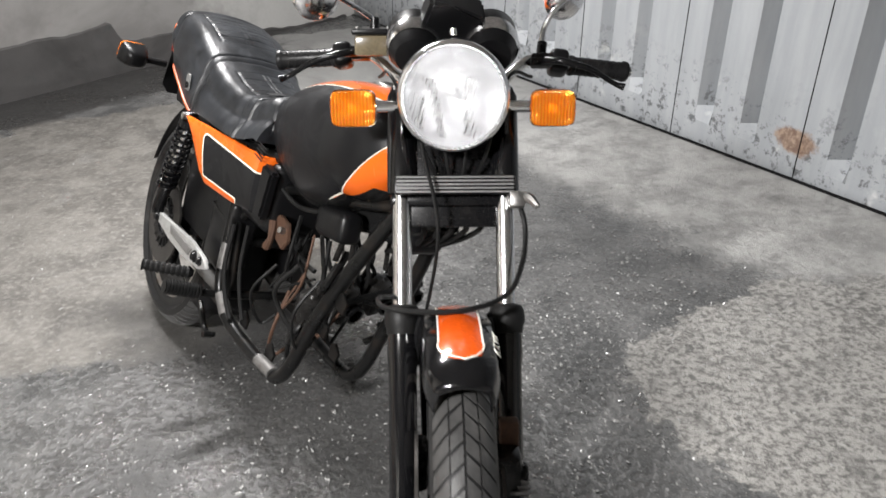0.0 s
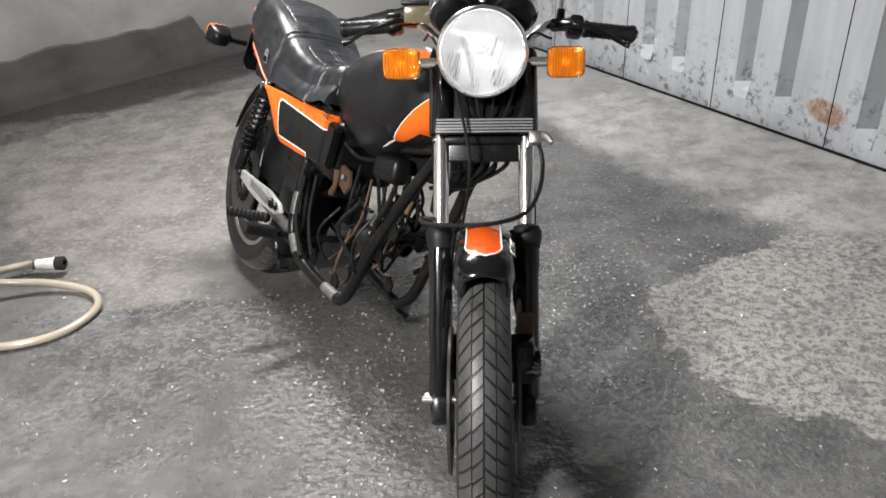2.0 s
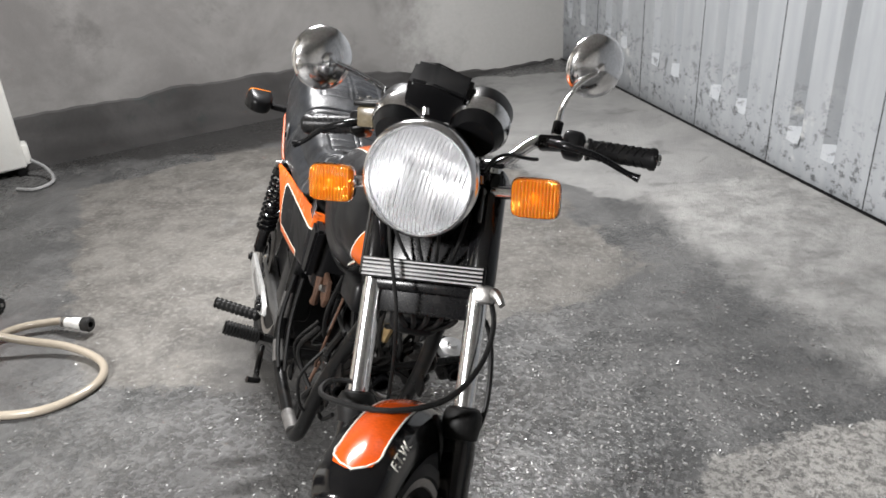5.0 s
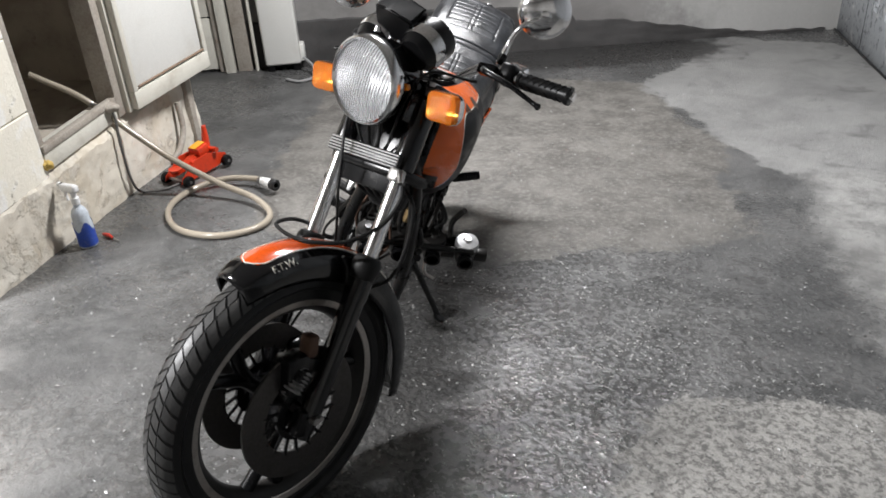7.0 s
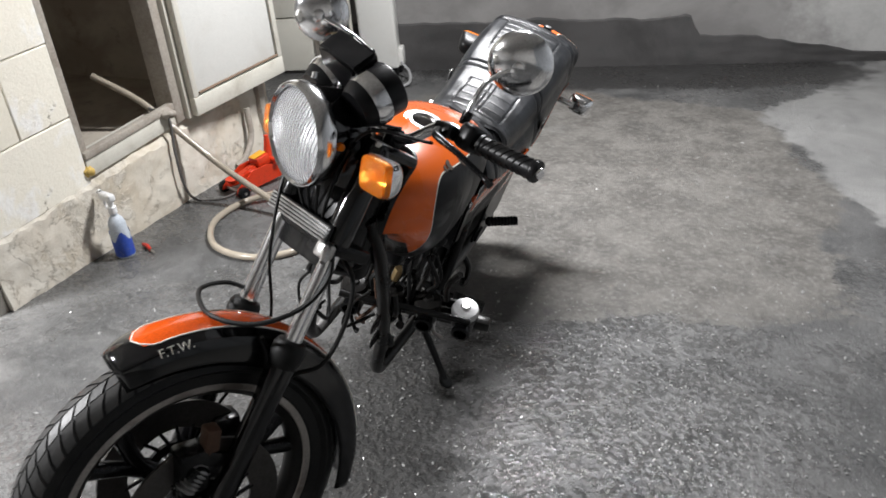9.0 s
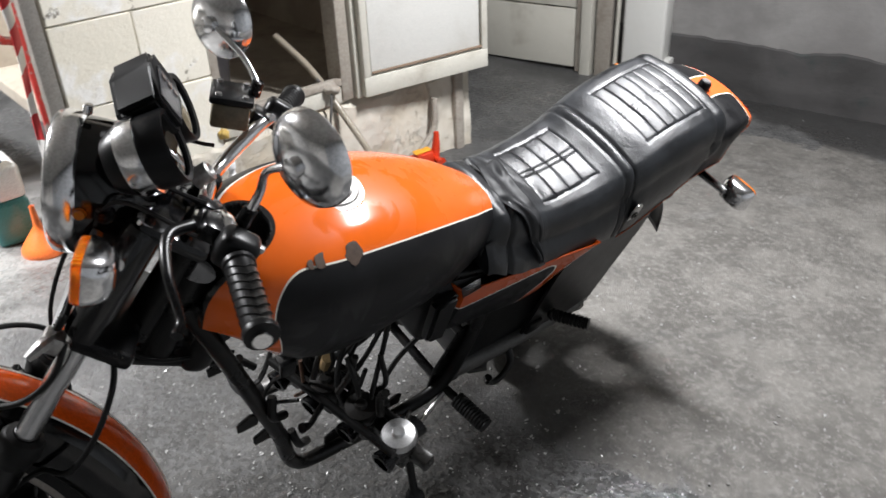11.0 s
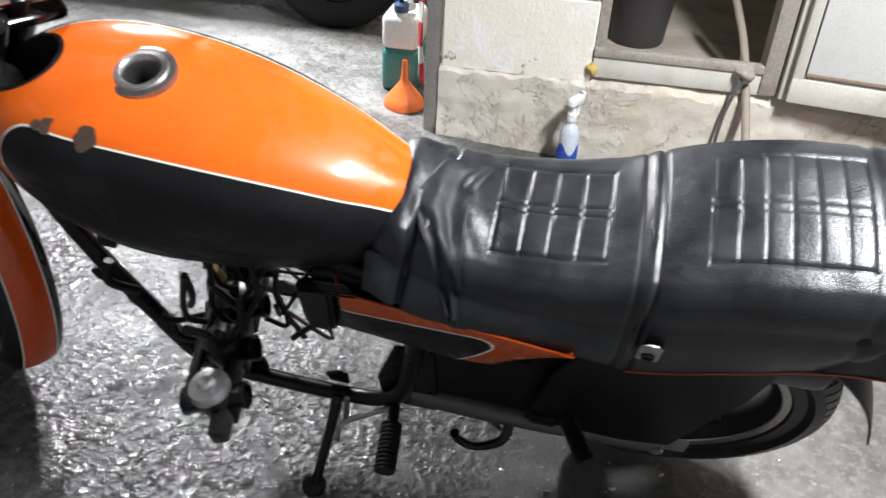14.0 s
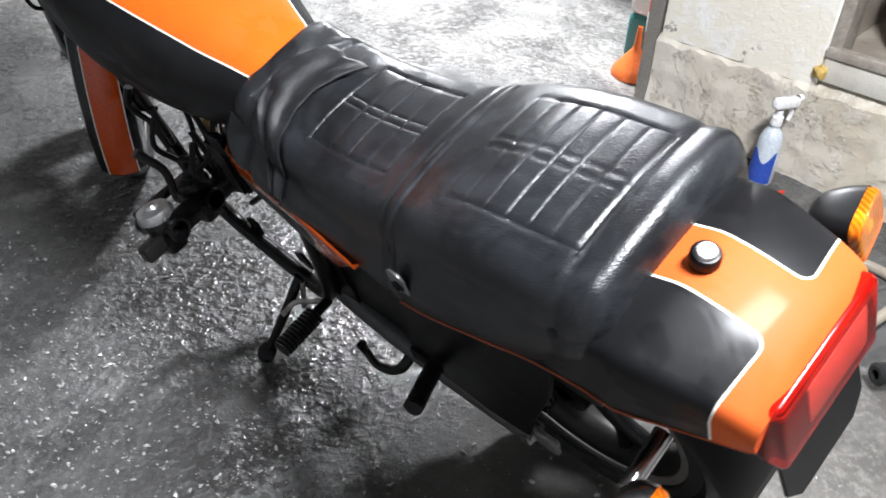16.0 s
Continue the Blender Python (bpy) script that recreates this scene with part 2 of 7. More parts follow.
    chalk = n.mix(take(n.ramp(n.noise(2.6, 6, 0.65, 0.8), 0.55, 0.66), 0.6), chalk, (0.45, 0.445, 0.43))
    broken = n.mix(n.ramp(clump, 0.42, 0.55), (0.105, 0.101, 0.095), (0.335, 0.325, 0.305))
    broken = n.mix(take(n.ramp(n.noise(11, 6, 0.72), 0.52, 0.64), 0.55), broken, (0.13, 0.126, 0.119))
    broken = n.mix(take(n.ramp(grit, 0.54, 0.66), 0.6), broken, (0.42, 0.41, 0.39))
    col = n.mix(take(dry, 0.9), dark, chalk)
    col = n.mix(take(ramp, 0.75), col, n.mix(n.ramp(blotch, 0.38, 0.60), (0.13, 0.128, 0.122), (0.29, 0.285, 0.272)))
    col = n.mix(take(sandy, 0.95), col, earth)
    col = n.mix(take(pale, 0.95), col, broken)
    col = n.mix(take(smooth, 0.95), col, n.mix(n.ramp(blotch, 0.3, 0.7), (0.205, 0.203, 0.198), (0.30, 0.297, 0.288)))
    scuff = n.ramp(n.noise(2.3, 8, 0.72, 1.6), 0.56, 0.66)
    col = n.mix(take(scuff, 0.32), col, (0.225, 0.221, 0.212))
    stain = n.ramp(n.noise(4.6, 7, 0.70, 0.9), 0.55, 0.66)
    col = n.mix(take(stain, 0.42), col, (0.050, 0.048, 0.046))
    col = n.mix(take(damp, 0.90), col, (0.032, 0.031, 0.030))
    dusty = field([(-1.75, 0.95), (-1.25, 0.95), (-0.70, 0.55), (-0.20, -0.20), (-0.60, -0.90), (-1.80, -0.30)], 0.22)
    col = n.mix(take(dusty, 0.70), col, n.mix(n.ramp(blotch, 0.3, 0.7), (0.22, 0.195, 0.165), (0.33, 0.30, 0.26)))
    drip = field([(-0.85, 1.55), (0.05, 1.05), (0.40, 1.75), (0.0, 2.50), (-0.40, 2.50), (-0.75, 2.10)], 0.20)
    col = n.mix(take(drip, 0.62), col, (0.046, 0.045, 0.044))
    # under the tail: damp ground and the bike's shadow, both put into the colour
    damp_shade = field([(-0.80, 2.12), (-0.40, 2.12), (-0.10, 2.30), (0.05, 2.45), (-0.30, 2.58), (-0.75, 2.66), (-1.00, 2.40)], 0.14)
    col = n.mix(take(damp_shade, 0.72), col, (0.030, 0.029, 0.028))
    lean = n.math("MAXIMUM", n.math("MAXIMUM", pale, take(dusty, 0.85)), n.math("MAXIMUM", smooth, n.math("MAXIMUM", take(sandy, 0.92), take(dry, 0.7))))
    pools = n.math("MAXIMUM", n.ramp(n.noise(1.3, 4, 0.6), 0.36, 0.58),
                   n.math("MULTIPLY", field([(-0.5, 1.3), (0.6, 1.2), (1.0, 2.0), (0.6, 3.1), (0.0, 3.0), (-0.6, 2.2)], 0.3), n.ramp(n.noise(8.5, 5, 0.65), 0.28, 0.46)))
    wet = n.math("MULTIPLY", pools, n.math("SUBTRACT", 1.0, n.math("MULTIPLY", lean, 0.9)))
    pebble = n.noise(46, 2, 0.5)
    film = n.math("MULTIPLY", wet, n.ramp(n.math("ADD", pebble, n.math("MULTIPLY", n.math("SUBTRACT", n.noise(11, 4, 0.6), 0.5), 0.6)), 0.44, 0.53))
    gloss = n.math("ADD", n.blend(film, n.blend(wet, 0.56, 0.52), 0.05), n.math("MULTIPLY", n.math("SUBTRACT", coarse, 0.5), 0.20), clamp=True)
    rough_part = n.math("ADD", n.math("MULTIPLY", coarse, 0.9), n.math("MULTIPLY", grit, 0.5))
    height = n.blend(wet, rough_part, n.math("ADD", n.math("MULTIPLY", pebble, 1.2), n.math("MULTIPLY", coarse, 0.25)))
    n.bump(height, 0.95, 0.008)
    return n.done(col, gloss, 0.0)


def cream_block():
    n = Nodes("cream_block")
    info = n.tree.nodes.new("ShaderNodeObjectInfo")
    fine, big = n.noise(60, 5, 0.65), n.noise(5.5, 6, 0.6, 0.5)
    base = n.mix(info.outputs["Random"], (0.74, 0.695, 0.585), (0.82, 0.78, 0.68))
    col = n.mix(n.ramp(big, 0.52, 0.64), base, (0.84, 0.825, 0.785))
    col = n.mix(n.math("MULTIPLY", n.ramp(n.noise(2.7, 6, 0.72), 0.60, 0.74), 0.40), col, (0.42, 0.36, 0.27))
    crack = n.ramp(n.math("ABSOLUTE", n.math("SUBTRACT", n.noise(4.2, 6, 0.6, 0.3), 0.5)), 0.010, 0.002)
    crack = n.math("MULTIPLY", crack, n.ramp(n.noise(2.3, 3, 0.5), 0.52, 0.60))
    col = n.mix(n.math("MULTIPLY", crack, 0.75), col, (0.20, 0.165, 0.12))
    n.bump(n.math("SUBTRACT", n.math("ADD", fine, n.math("MULTIPLY", big, 1.8)), n.math("MULTIPLY", crack, 2.0)), 0.6, 0.005)
    return n.done(col, 0.72)


def plinth_render():
    """Brown render with flaking limewash, hollows, cracks and dark dirt."""
    n = Nodes("plinth_render")
    fine, big = n.noise(42, 7, 0.72), n.noise(4.5, 7, 0.66, 0.5)
    col = n.mix(n.ramp(big, 0.36, 0.62), (0.53, 0.465, 0.365), (0.64, 0.59, 0.50))
    lime = n.ramp(n.math("ADD", n.noise(3.4, 8, 0.70, 0.4), n.math("MULTIPLY", n.math("SUBTRACT", fine, 0.5), 0.25)), 0.46, 0.54)
    col = n.mix(n.math("MULTIPLY", lime, 0.34), col, (0.74, 0.715, 0.66))
    spall = n.ramp(n.noise(8.5, 7, 0.75, 0.3), 0.60, 0.66)
    col = n.mix(n.math("MULTIPLY", spall, 0.35), col, (0.40, 0.325, 0.235))
    crack = n.ramp(n.math("ABSOLUTE", n.math("SUBTRACT", n.noise(5.2, 7, 0.62, 0.4), 0.5)), 0.012, 0.003)
    crack = n.math("MULTIPLY", crack, n.ramp(n.noise(3.1, 3, 0.5), 0.48, 0.58))
    col = n.mix(n.math("MULTIPLY", crack, 0.28), col, (0.19, 0.155, 0.115))
    col = n.mix(n.math("MULTIPLY", n.ramp(fine, 0.60, 0.72), 0.22), col, (0.24, 0.20, 0.15))
    relief = n.math("SUBTRACT", n.math("ADD", n.math("ADD", fine, n.math("MULTIPLY", big, 2.0)), n.math("MULTIPLY", lime, 0.7)), n.math("ADD", n.math("MULTIPLY", spall, 1.2), n.math("MULTIPLY", crack, 2.0)))
    n.bump(relief, 0.6, 0.005)
    return n.done(col, 0.84)


def rough_wall(name, a, b, c, scale=3.0, bump=0.6):
    n = Nodes(name)
    fine, big = n.noise(38, 6, 0.7), n.noise(scale, 6, 0.62, 0.4)
    col = n.mix(n.ramp(big, 0.38, 0.62), a, b)
    col = n.mix(n.math("MULTIPLY", n.ramp(n.noise(scale * 2.2, 6, 0.7), 0.56, 0.72), 0.7), col, c)
    n.bump(n.math("ADD", fine, n.math("MULTIPLY", big, 2.0)), bump, 0.006)
    return n.done(col, 0.82)


def far_plaster():
    """Grey plaster, whitewashed towards the corner with the steel wall."""
    n = Nodes("far_plaster")
    x, y, z = n.xyz()
    along = n.math("ADD", n.math("MULTIPLY", n.math("ADD", x, 1.30), -0.543), n.math("MULTIPLY", n.math("SUBTRACT", y, 7.0), -0.84))
    fine, big = n.noise(38, 6, 0.7), n.noise(1.3, 6, 0.62, 0.4)
    col = n.mix(n.ramp(big, 0.38, 0.62), (0.172, 0.165, 0.160), (0.245, 0.238, 0.230))
    col = n.mix(n.math("MULTIPLY", n.ramp(n.noise(2.9, 6, 0.7), 0.56, 0.72), 0.7), col, (0.125, 0.119, 0.115))
    white = n.ramp(n.math("ADD", along, n.math("MULTIPLY", n.math("SUBTRACT", n.noise(2.2, 7, 0.72), 0.5), 1.4)), 1.55, 0.95)
    col = n.mix(n.math("MULTIPLY", white, 0.85), col, n.mix(fine, (0.42, 0.415, 0.40), (0.54, 0.535, 0.52)))
    n.bump(n.math("ADD", fine, n.math("MULTIPLY", big, 2.0)), 0.35, 0.006)
    return n.done(col, 0.82)


def painted_steel():
    """Grey-white paint on corrugated steel, scraped and blistered towards the foot, with a few rust runs."""
    n = Nodes("painted_steel")
    x, y, z = n.xyz()
    low = n.ramp(n.math("ADD", z, n.math("MULTIPLY", n.math("SUBTRACT", n.noise(5, 4, 0.6), 0.5), 0.5)), 0.42, 0.02)
    streak = n.tree.nodes.new("ShaderNodeMapping")
    n.put(streak.inputs["Vector"], n.place)
    streak.inputs["Scale"].default_value = (1, 1, 0.12)
    runs = n.noise(14, 5, 0.6, 0, streak.outputs[0])
    col = n.mix(n.ramp(runs, 0.25, 0.8), (0.290, 0.306, 0.322), (0.360, 0.374, 0.388))
    scr = n.math("MULTIPLY", n.ramp(n.noise(17, 7, 0.78), 0.53, 0.60), n.math("ADD", 0.02, n.math("MULTIPLY", low, 0.95), clamp=True))
    col = n.mix(scr, col, (0.10, 0.105, 0.11))
    col = n.mix(n.math("MULTIPLY", n.ramp(n.noise(7, 5, 0.6), 0.60, 0.75), n.math("MULTIPLY", low, 0.8)), col, (0.66, 0.66, 0.64))
    dx, dy, dz = (n.math("SUBTRACT", a, b) for a, b in ((x, 1.418), (y, 3.775), (z, 0.135)))
    far = n.math("SQRT", n.math("ADD", n.math("ADD", n.math("MULTIPLY", dx, dx), n.math("MULTIPLY", dy, dy)), n.math("MULTIPLY", n.math("MULTIPLY", dz, dz), 3.5)))
    rust = n.ramp(n.math("ADD", far, n.math("MULTIPLY", n.math("SUBTRACT", n.noise(22, 5, 0.7), 0.5), 0.12)), 0.125, 0.085)
    col = n.mix(n.math("MULTIPLY", rust, 0.85), col, n.mix(n.ramp(n.noise(30, 5, 0.7), 0.4, 0.6), (0.13, 0.062, 0.030), (0.30, 0.20, 0.13)))
    n.bump(n.noise(30, 5, 0.6), 0.25, 0.003)
    return n.done(col, n.math("ADD", 0.52, n.math("MULTIPLY", runs, 0.2)), 0.0)


floor_mat, block_mat = concrete_floor(), cream_block()
plinth_mat = plinth_render()
mortar_mat = rough_wall("mortar", (0.42, 0.385, 0.31), (0.56, 0.52, 0.43), (0.20, 0.17, 0.14), 9.0)
pale_plaster = rough_wall("pale_plaster", (0.58, 0.57, 0.55), (0.66, 0.655, 0.635), (0.48, 0.47, 0.45), 1.2, 0.3)
back_plaster = far_plaster()
dark_cement = rough_wall("dark_cement", (0.044, 0.042, 0.041), (0.066, 0.063, 0.062), (0.034, 0.044, 0.043), 2.4, 0.5)
niche_mat = rough_wall("niche_render", (0.32, 0.275, 0.225), (0.44, 0.395, 0.33), (0.15, 0.128, 0.108), 3.0, 0.5)
ceiling_mat = rough_wall("ceiling_paint", (0.34, 0.335, 0.325), (0.42, 0.415, 0.40), (0.28, 0.275, 0.265), 1.2, 0.3)
steel_wall_mat = painted_steel()
white_paint = worn("white_paint", (0.70, 0.695, 0.66), 0.38, 0.0, (0.46, 0.43, 0.37), 0.45, 3.5, 420, 0.06, 0.2)
cream_paint = worn("cream_paint", (0.62, 0.60, 0.53), 0.45, 0.0, (0.26, 0.22, 0.165), 0.55, 6, 380, 0.1, 0.2)
grey_wood = worn("grey_wood", (0.36, 0.325, 0.28), 0.7, 0.0, (0.14, 0.10, 0.07), 0.6, 10, 90, 0.5, 0.1)
brown_wood = worn("brown_wood", (0.20, 0.14, 0.095), 0.65, 0.0, (0.08, 0.06, 0.045), 0.6, 12, 90, 0.4, 0.1)

# ---- the setting: sloping floor, block wall with an opening, far wall, corrugated steel wall ----
SLOPE_X, SLOPE_Y = 0.0389, -0.0548


def ground_z(x, y):
    return 0.002 + SLOPE_X * x + SLOPE_Y * (y - 2.2)


def build_floor():
    bm = bmesh.new()
    bmesh.ops.create_grid(bm, x_segments=60, y_segments=60, size=1.0)
    for v in bm.verts:
        v.co.x, v.co.y = -1.5 + 6.5 * v.co.x, 2.0 + 7.0 * v.co.y
        v.co.z = ground_z(v.co.x, v.co.y)
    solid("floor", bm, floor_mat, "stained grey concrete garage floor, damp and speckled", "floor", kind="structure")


build_floor()


def build_grit():
    """Loose pale flakes strewn over the floor, thickest round the front of the motorcycle."""
    rng = random.Random(41)
    verts, faces = [], []
    spots = ((0.45, 2.35, 0.40, 2600), (0.3, 2.75, 0.35, 1100), (-0.05, 2.0, 0.55, 800), (-0.45, 1.75, 0.45, 420), (-0.9, 2.9, 0.6, 500), (0.2, 3.2, 0.9, 900), (1.2, 2.3, 0.6, 500), (-0.9, 1.2, 0.7, 260), (-1.2, 4.0, 0.9, 500), (0.0, 1.2, 0.6, 360))
    for cx, cy, spread, count in spots:
        for k in range(count):
            x, y = rng.gauss(cx, spread), rng.gauss(cy, spread)
            r = 0.0012 + 0.0050 * rng.random() ** 3.2
            m = Matrix.Translation((x, y, ground_z(x, y) + r * 0.45)) @ Matrix.Rotation(rng.random() * 6.28, 4, "Z") @ Matrix.Rotation(rng.gauss(0, 0.32), 4, "X") @ Matrix.Rotation(rng.gauss(0, 0.32), 4, "Y")
            n0 = len(verts)
            sides = rng.choice((4, 5))
            stretch = 0.9 + 0.7 * rng.random()
            for i in range(sides):
                a = 2 * math.pi * (i + 0.5 * rng.random()) / sides
                verts.append(m @ Vector((r * stretch * math.cos(a), r * 0.8 * math.sin(a), 0)))
            verts.append(m @ Vector((0, 0, r * 0.45)))
            faces += [(n0 + i, n0 + (i + 1) % sides, n0 + sides) for i in range(sides)]
    me = bpy.data.meshes.new("grit")
    me.from_pydata(verts, [], faces)
    me.materials.append(worn("pale_grit", (0.34, 0.338, 0.33), 0.20, 0.0, (0.22, 0.21, 0.20), 0.6, 9, 60, 0.1, 0.2))
    tagged(new("grit", me), "fine pale flakes strewn over the concrete floor", "grit", kind="stuff")


build_grit()


class Line:
    """A wall line: a point, its way along the ground, and the side that faces the room."""

    def __init__(self, x, y, ux, uy, flip=1):
        size = math.hypot(ux, uy)
        self.o, self.u = Vector((x, y, 0)), Vector((ux / size, uy / size, 0))
        self.n = Vector((self.u.y, -self.u.x, 0)) * flip

    def at(self, s, d=0.0, z=0.0):
        return self.o + self.u * s + self.n * d + Vector((0, 0, z))

    def m(self, s, d=0.0, z=0.0):
        """x along the wall, y out of it, z up."""
        return Matrix.Translation(self.at(s, d, z)) @ Matrix((self.u, self.n, Vector((0, 0, 1)))).transposed().to_4x4()


LEFT = Line(-1.543, 1.222, -0.65, 0.76)
BACK = Line(-1.30, 7.00, -0.543, -0.84, -1)
STEEL = Line(1.65, 3.50, -0.644, 0.765, -1)
for line, probe in ((LEFT, (0, 2.2)), (BACK, (0, 3)), (STEEL, (0, 3))):
    if (Vector((*probe, 0)) - line.o).dot(line.n) < 0:
        line.n = -line.n


def wall_slab(name, line, s0, s1, z0, z1, thick, material, label, front=0.0):
    bm = box((s1 - s0, thick, z1 - z0), line.m((s0 + s1) / 2, front - thick / 2, (z0 + z1) / 2))
    return solid(name, bm, material, label, "wall", kind="structure")


# block wall beside the opening
wall_left = wall_slab("wall_left", LEFT, -0.28, 0.245, -0.25, 2.65, 0.17, mortar_mat, "cream painted concrete block wall with cracked joints", -0.012)
wall_plinth = solid("plinth", bmesh.new(), plinth_mat, "rough brown rendered plinth along the block wall", "wall", kind="structure")


def build_plinth():
    ragged = lambda s: 0.295 + 0.022 * noise.noise(Vector((s * 7, 0, 3))) + 0.012 * noise.noise(Vector((s * 23, 1, 3)))

    def face(u, v):
        s = -0.285 + u * 1.80
        top = ragged(s)
        z = -0.25 + v * (top + 0.25)
        bulge = 0.012 + 0.016 * (1 - v) + 0.012 * noise.noise(Vector((s * 5, z * 6, 1))) + 0.006 * noise.noise(Vector((s * 19, z * 21, 5)))
        if v > 0.94:
            bulge -= 0.03 * (v - 0.94) / 0.06
        return LEFT.at(s, bulge, z)
    bm, rows = grid_mesh(110, 34, face)
    back = [bm.verts.new(LEFT.at(-0.285 + i / 110 * 1.80, -0.19, ragged(-0.285 + i / 110 * 1.80) - 0.004)) for i in range(111)]
    for i in range(110):
        bm.faces.new((rows[i][-1], back[i], back[i + 1], rows[i + 1][-1]))
    low = [bm.verts.new(LEFT.at(-0.285, -0.19, -0.25))]
    bm.faces.new([r for r in rows[0]] + [back[0], low[0]])
    wall_plinth.data = mesh_of(bm, "plinth", plinth_mat)


build_plinth()

# opening: sill bar, posts, and the dim space behind
niche = thing("wall_niche", "dim rendered recess behind the wall opening", "recess", kind="structure")
for nm, size, at in (("niche_floor", (1.5, 1.5, 0.06), (0.6, -0.95, 0.265)), ("niche_back", (1.5, 0.06, 2.4), (0.6, -1.70, 1.45)),
                     ("niche_side", (0.06, 1.5, 2.4), (0.16, -0.95, 1.45)), ("niche_end", (0.06, 1.5, 2.4), (1.36, -0.95, 1.45)),
                     ("niche_top", (1.5, 1.5, 0.06), (0.6, -0.95, 2.35))):
    part(nm, box(size, LEFT.m(*at)), niche_mat, niche)
wall_slab("wall_over_opening", LEFT, 0.245, 1.55, 2.05, 2.65, 0.17, plinth_mat, "rendered wall over the opening", -0.012)
wall_slab("wall_beyond", LEFT, 1.47, 1.62, 0.28, 2.65, 0.17, plinth_mat, "brown rendered end of the block wall", -0.02)
opening = thing("door_frame", "weathered grey painted timber frame round the wall opening", "door frame", kind="structure")
part("sill", box((0.60, 0.11, 0.075), LEFT.m(0.545, -0.045, 0.335) @ pose(0, 0, 0, 0, 0, 0), 0.006), cream_paint, opening, "chipped cream sill bar")
part("sill_strip", box((0.60, 0.035, 0.03), LEFT.m(0.545, 0.000, 0.388), 0.004), grey_wood, opening)
part("post", box((0.035, 0.10, 1.75), LEFT.m(0.262, -0.05, 1.20), 0.004), grey_wood, opening)
part("post", box((0.055, 0.10, 1.75), LEFT.m(0.826, -0.03, 1.18), 0.005), grey_wood, opening)
part("post", box((0.030, 0.05, 1.75), LEFT.m(0.875, 0.015, 1.18), 0.004), cream_paint, opening)

leaf = thing("door_leaf", "white painted panelled steel door leaf standing open against the wall", "door",
             LEFT.m(0.885, 0.055, 0.30) @ pose(0, 0, 0, 0, 0, 7.0))
part("panel", box((0.56, 0.022, 1.56), pose(0.315, 0.0, 0.875), 0.004), white_paint, leaf)
for nm, size, at in (("bottom_rail", (0.64, 0.04, 0.085), (0.315, 0.002, 0.055)), ("top_rail", (0.64, 0.04, 0.07), (0.315, 0.002, 1.68)),
                     ("stile", (0.034, 0.04, 1.56), (0.012, 0.002, 0.875)), ("stile", (0.034, 0.04, 1.56), (0.618, 0.002, 0.875))):
    part(nm, box(size, pose(*at), 0.006), cream_paint, leaf)
part("moulding", tube([(0.035, 0.019, 0.112), (0.60, 0.019, 0.112)], 0.006, 6, 0), brown_wood, leaf, "dirty joint of the panel")
solid("steel_post", box((0.05, 0.05, 0.66), LEFT.m(1.43, 0.02, 0.02), 0.006), grey_wood, "grey steel post under the open door leaf", "post")

# far wall: grey plaster, dark cement foot with a ragged upper edge
wall_slab("wall_back", BACK, -0.2, 6.8, -0.6, 2.75, 0.2, back_plaster, "grey plastered far wall of the garage")


def build_dark_band():
    def edge(s):
        ease = lambda c, w: max(0.0, min(1.0, (s - c) / w))
        h = 0.03 + 0.17 * ease(0.75, 1.0) + 0.13 * ease(2.05, 0.06)
        return h + 0.030 * noise.noise(Vector((s * 3.1, 0, 7))) + 0.014 * noise.noise(Vector((s * 11, 0, 9)))

    def face(u, v):
        s = 0.1 + u * 4.6
        p = BACK.at(s)
        g = ground_z(p.x, p.y) - 0.05
        top = edge(s) + ground_z(p.x, p.y)
        return BACK.at(s, 0.012 + 0.006 * noise.noise(Vector((s * 6, v * 4, 2))) - (0.02 if v > 0.97 else 0), g + v * (top - g))
    bm, _ = grid_mesh(140, 24, face)
    solid("wall_band", bm, dark_cement, "dark cement patch along the foot of the far wall", "wall", kind="structure")


build_dark_band()


def build_steel_wall():
    period = [(0.0, 0.0), (0.224, 0.0), (0.240, -0.115), (0.320, 0.0), (0.475, 0.0), (0.490, -0.125), (0.580, 0.0), (0.66, 0.0)]
    bm = bmesh.new()
    cols = []
    s = 0.335 - 5 * 0.715
    while s < 4.8:
        cols += [(s + a, d) for a, d in period]
        s += 0.715
    rows = [(-0.45, 0.0), (0.045, 0.0), (0.115, 1.0), (0.5, 1.0), (1.2, 1.0), (2.0, 1.0), (2.75, 1.0)]
    vs = [[bm.verts.new(STEEL.at(a, d * k, z)) for z, k in rows] for a, d in cols]
    for p, q in zip(vs, vs[1:]):
        for k in range(len(rows) - 1):
            bm.faces.new((p[k], q[k], q[k + 1], p[k + 1]))
    wall = solid("wall_steel", bm, steel_wall_mat, "grey painted corrugated steel wall, scraped and rusty at the foot", "wall", kind="structure")
    mod = wall.modifiers.new("thick", "SOLIDIFY")
    mod.thickness = 0.004
    for k in range(12):
        s = 0.335 + (k - 5) * 0.715
        p = STEEL.at(s)
        strip = tube([STEEL.at(s, 0.003, -0.3), STEEL.at(s, 0.003, 2.7)], 0.0034, 5, 0)
        part("seam", strip, black_paint, wall)
    a, b = STEEL.at(-3.3, 0.02), STEEL.at(4.6, 0.02)
    a.z, b.z = ground_z(a.x, a.y), ground_z(b.x, b.y)
    solid("trim_steel_foot", tube([a, b], 0.011, 6, 0), black_paint, "dark gap along the foot of the steel wall", "trim", kind="structure")


build_steel_wall()

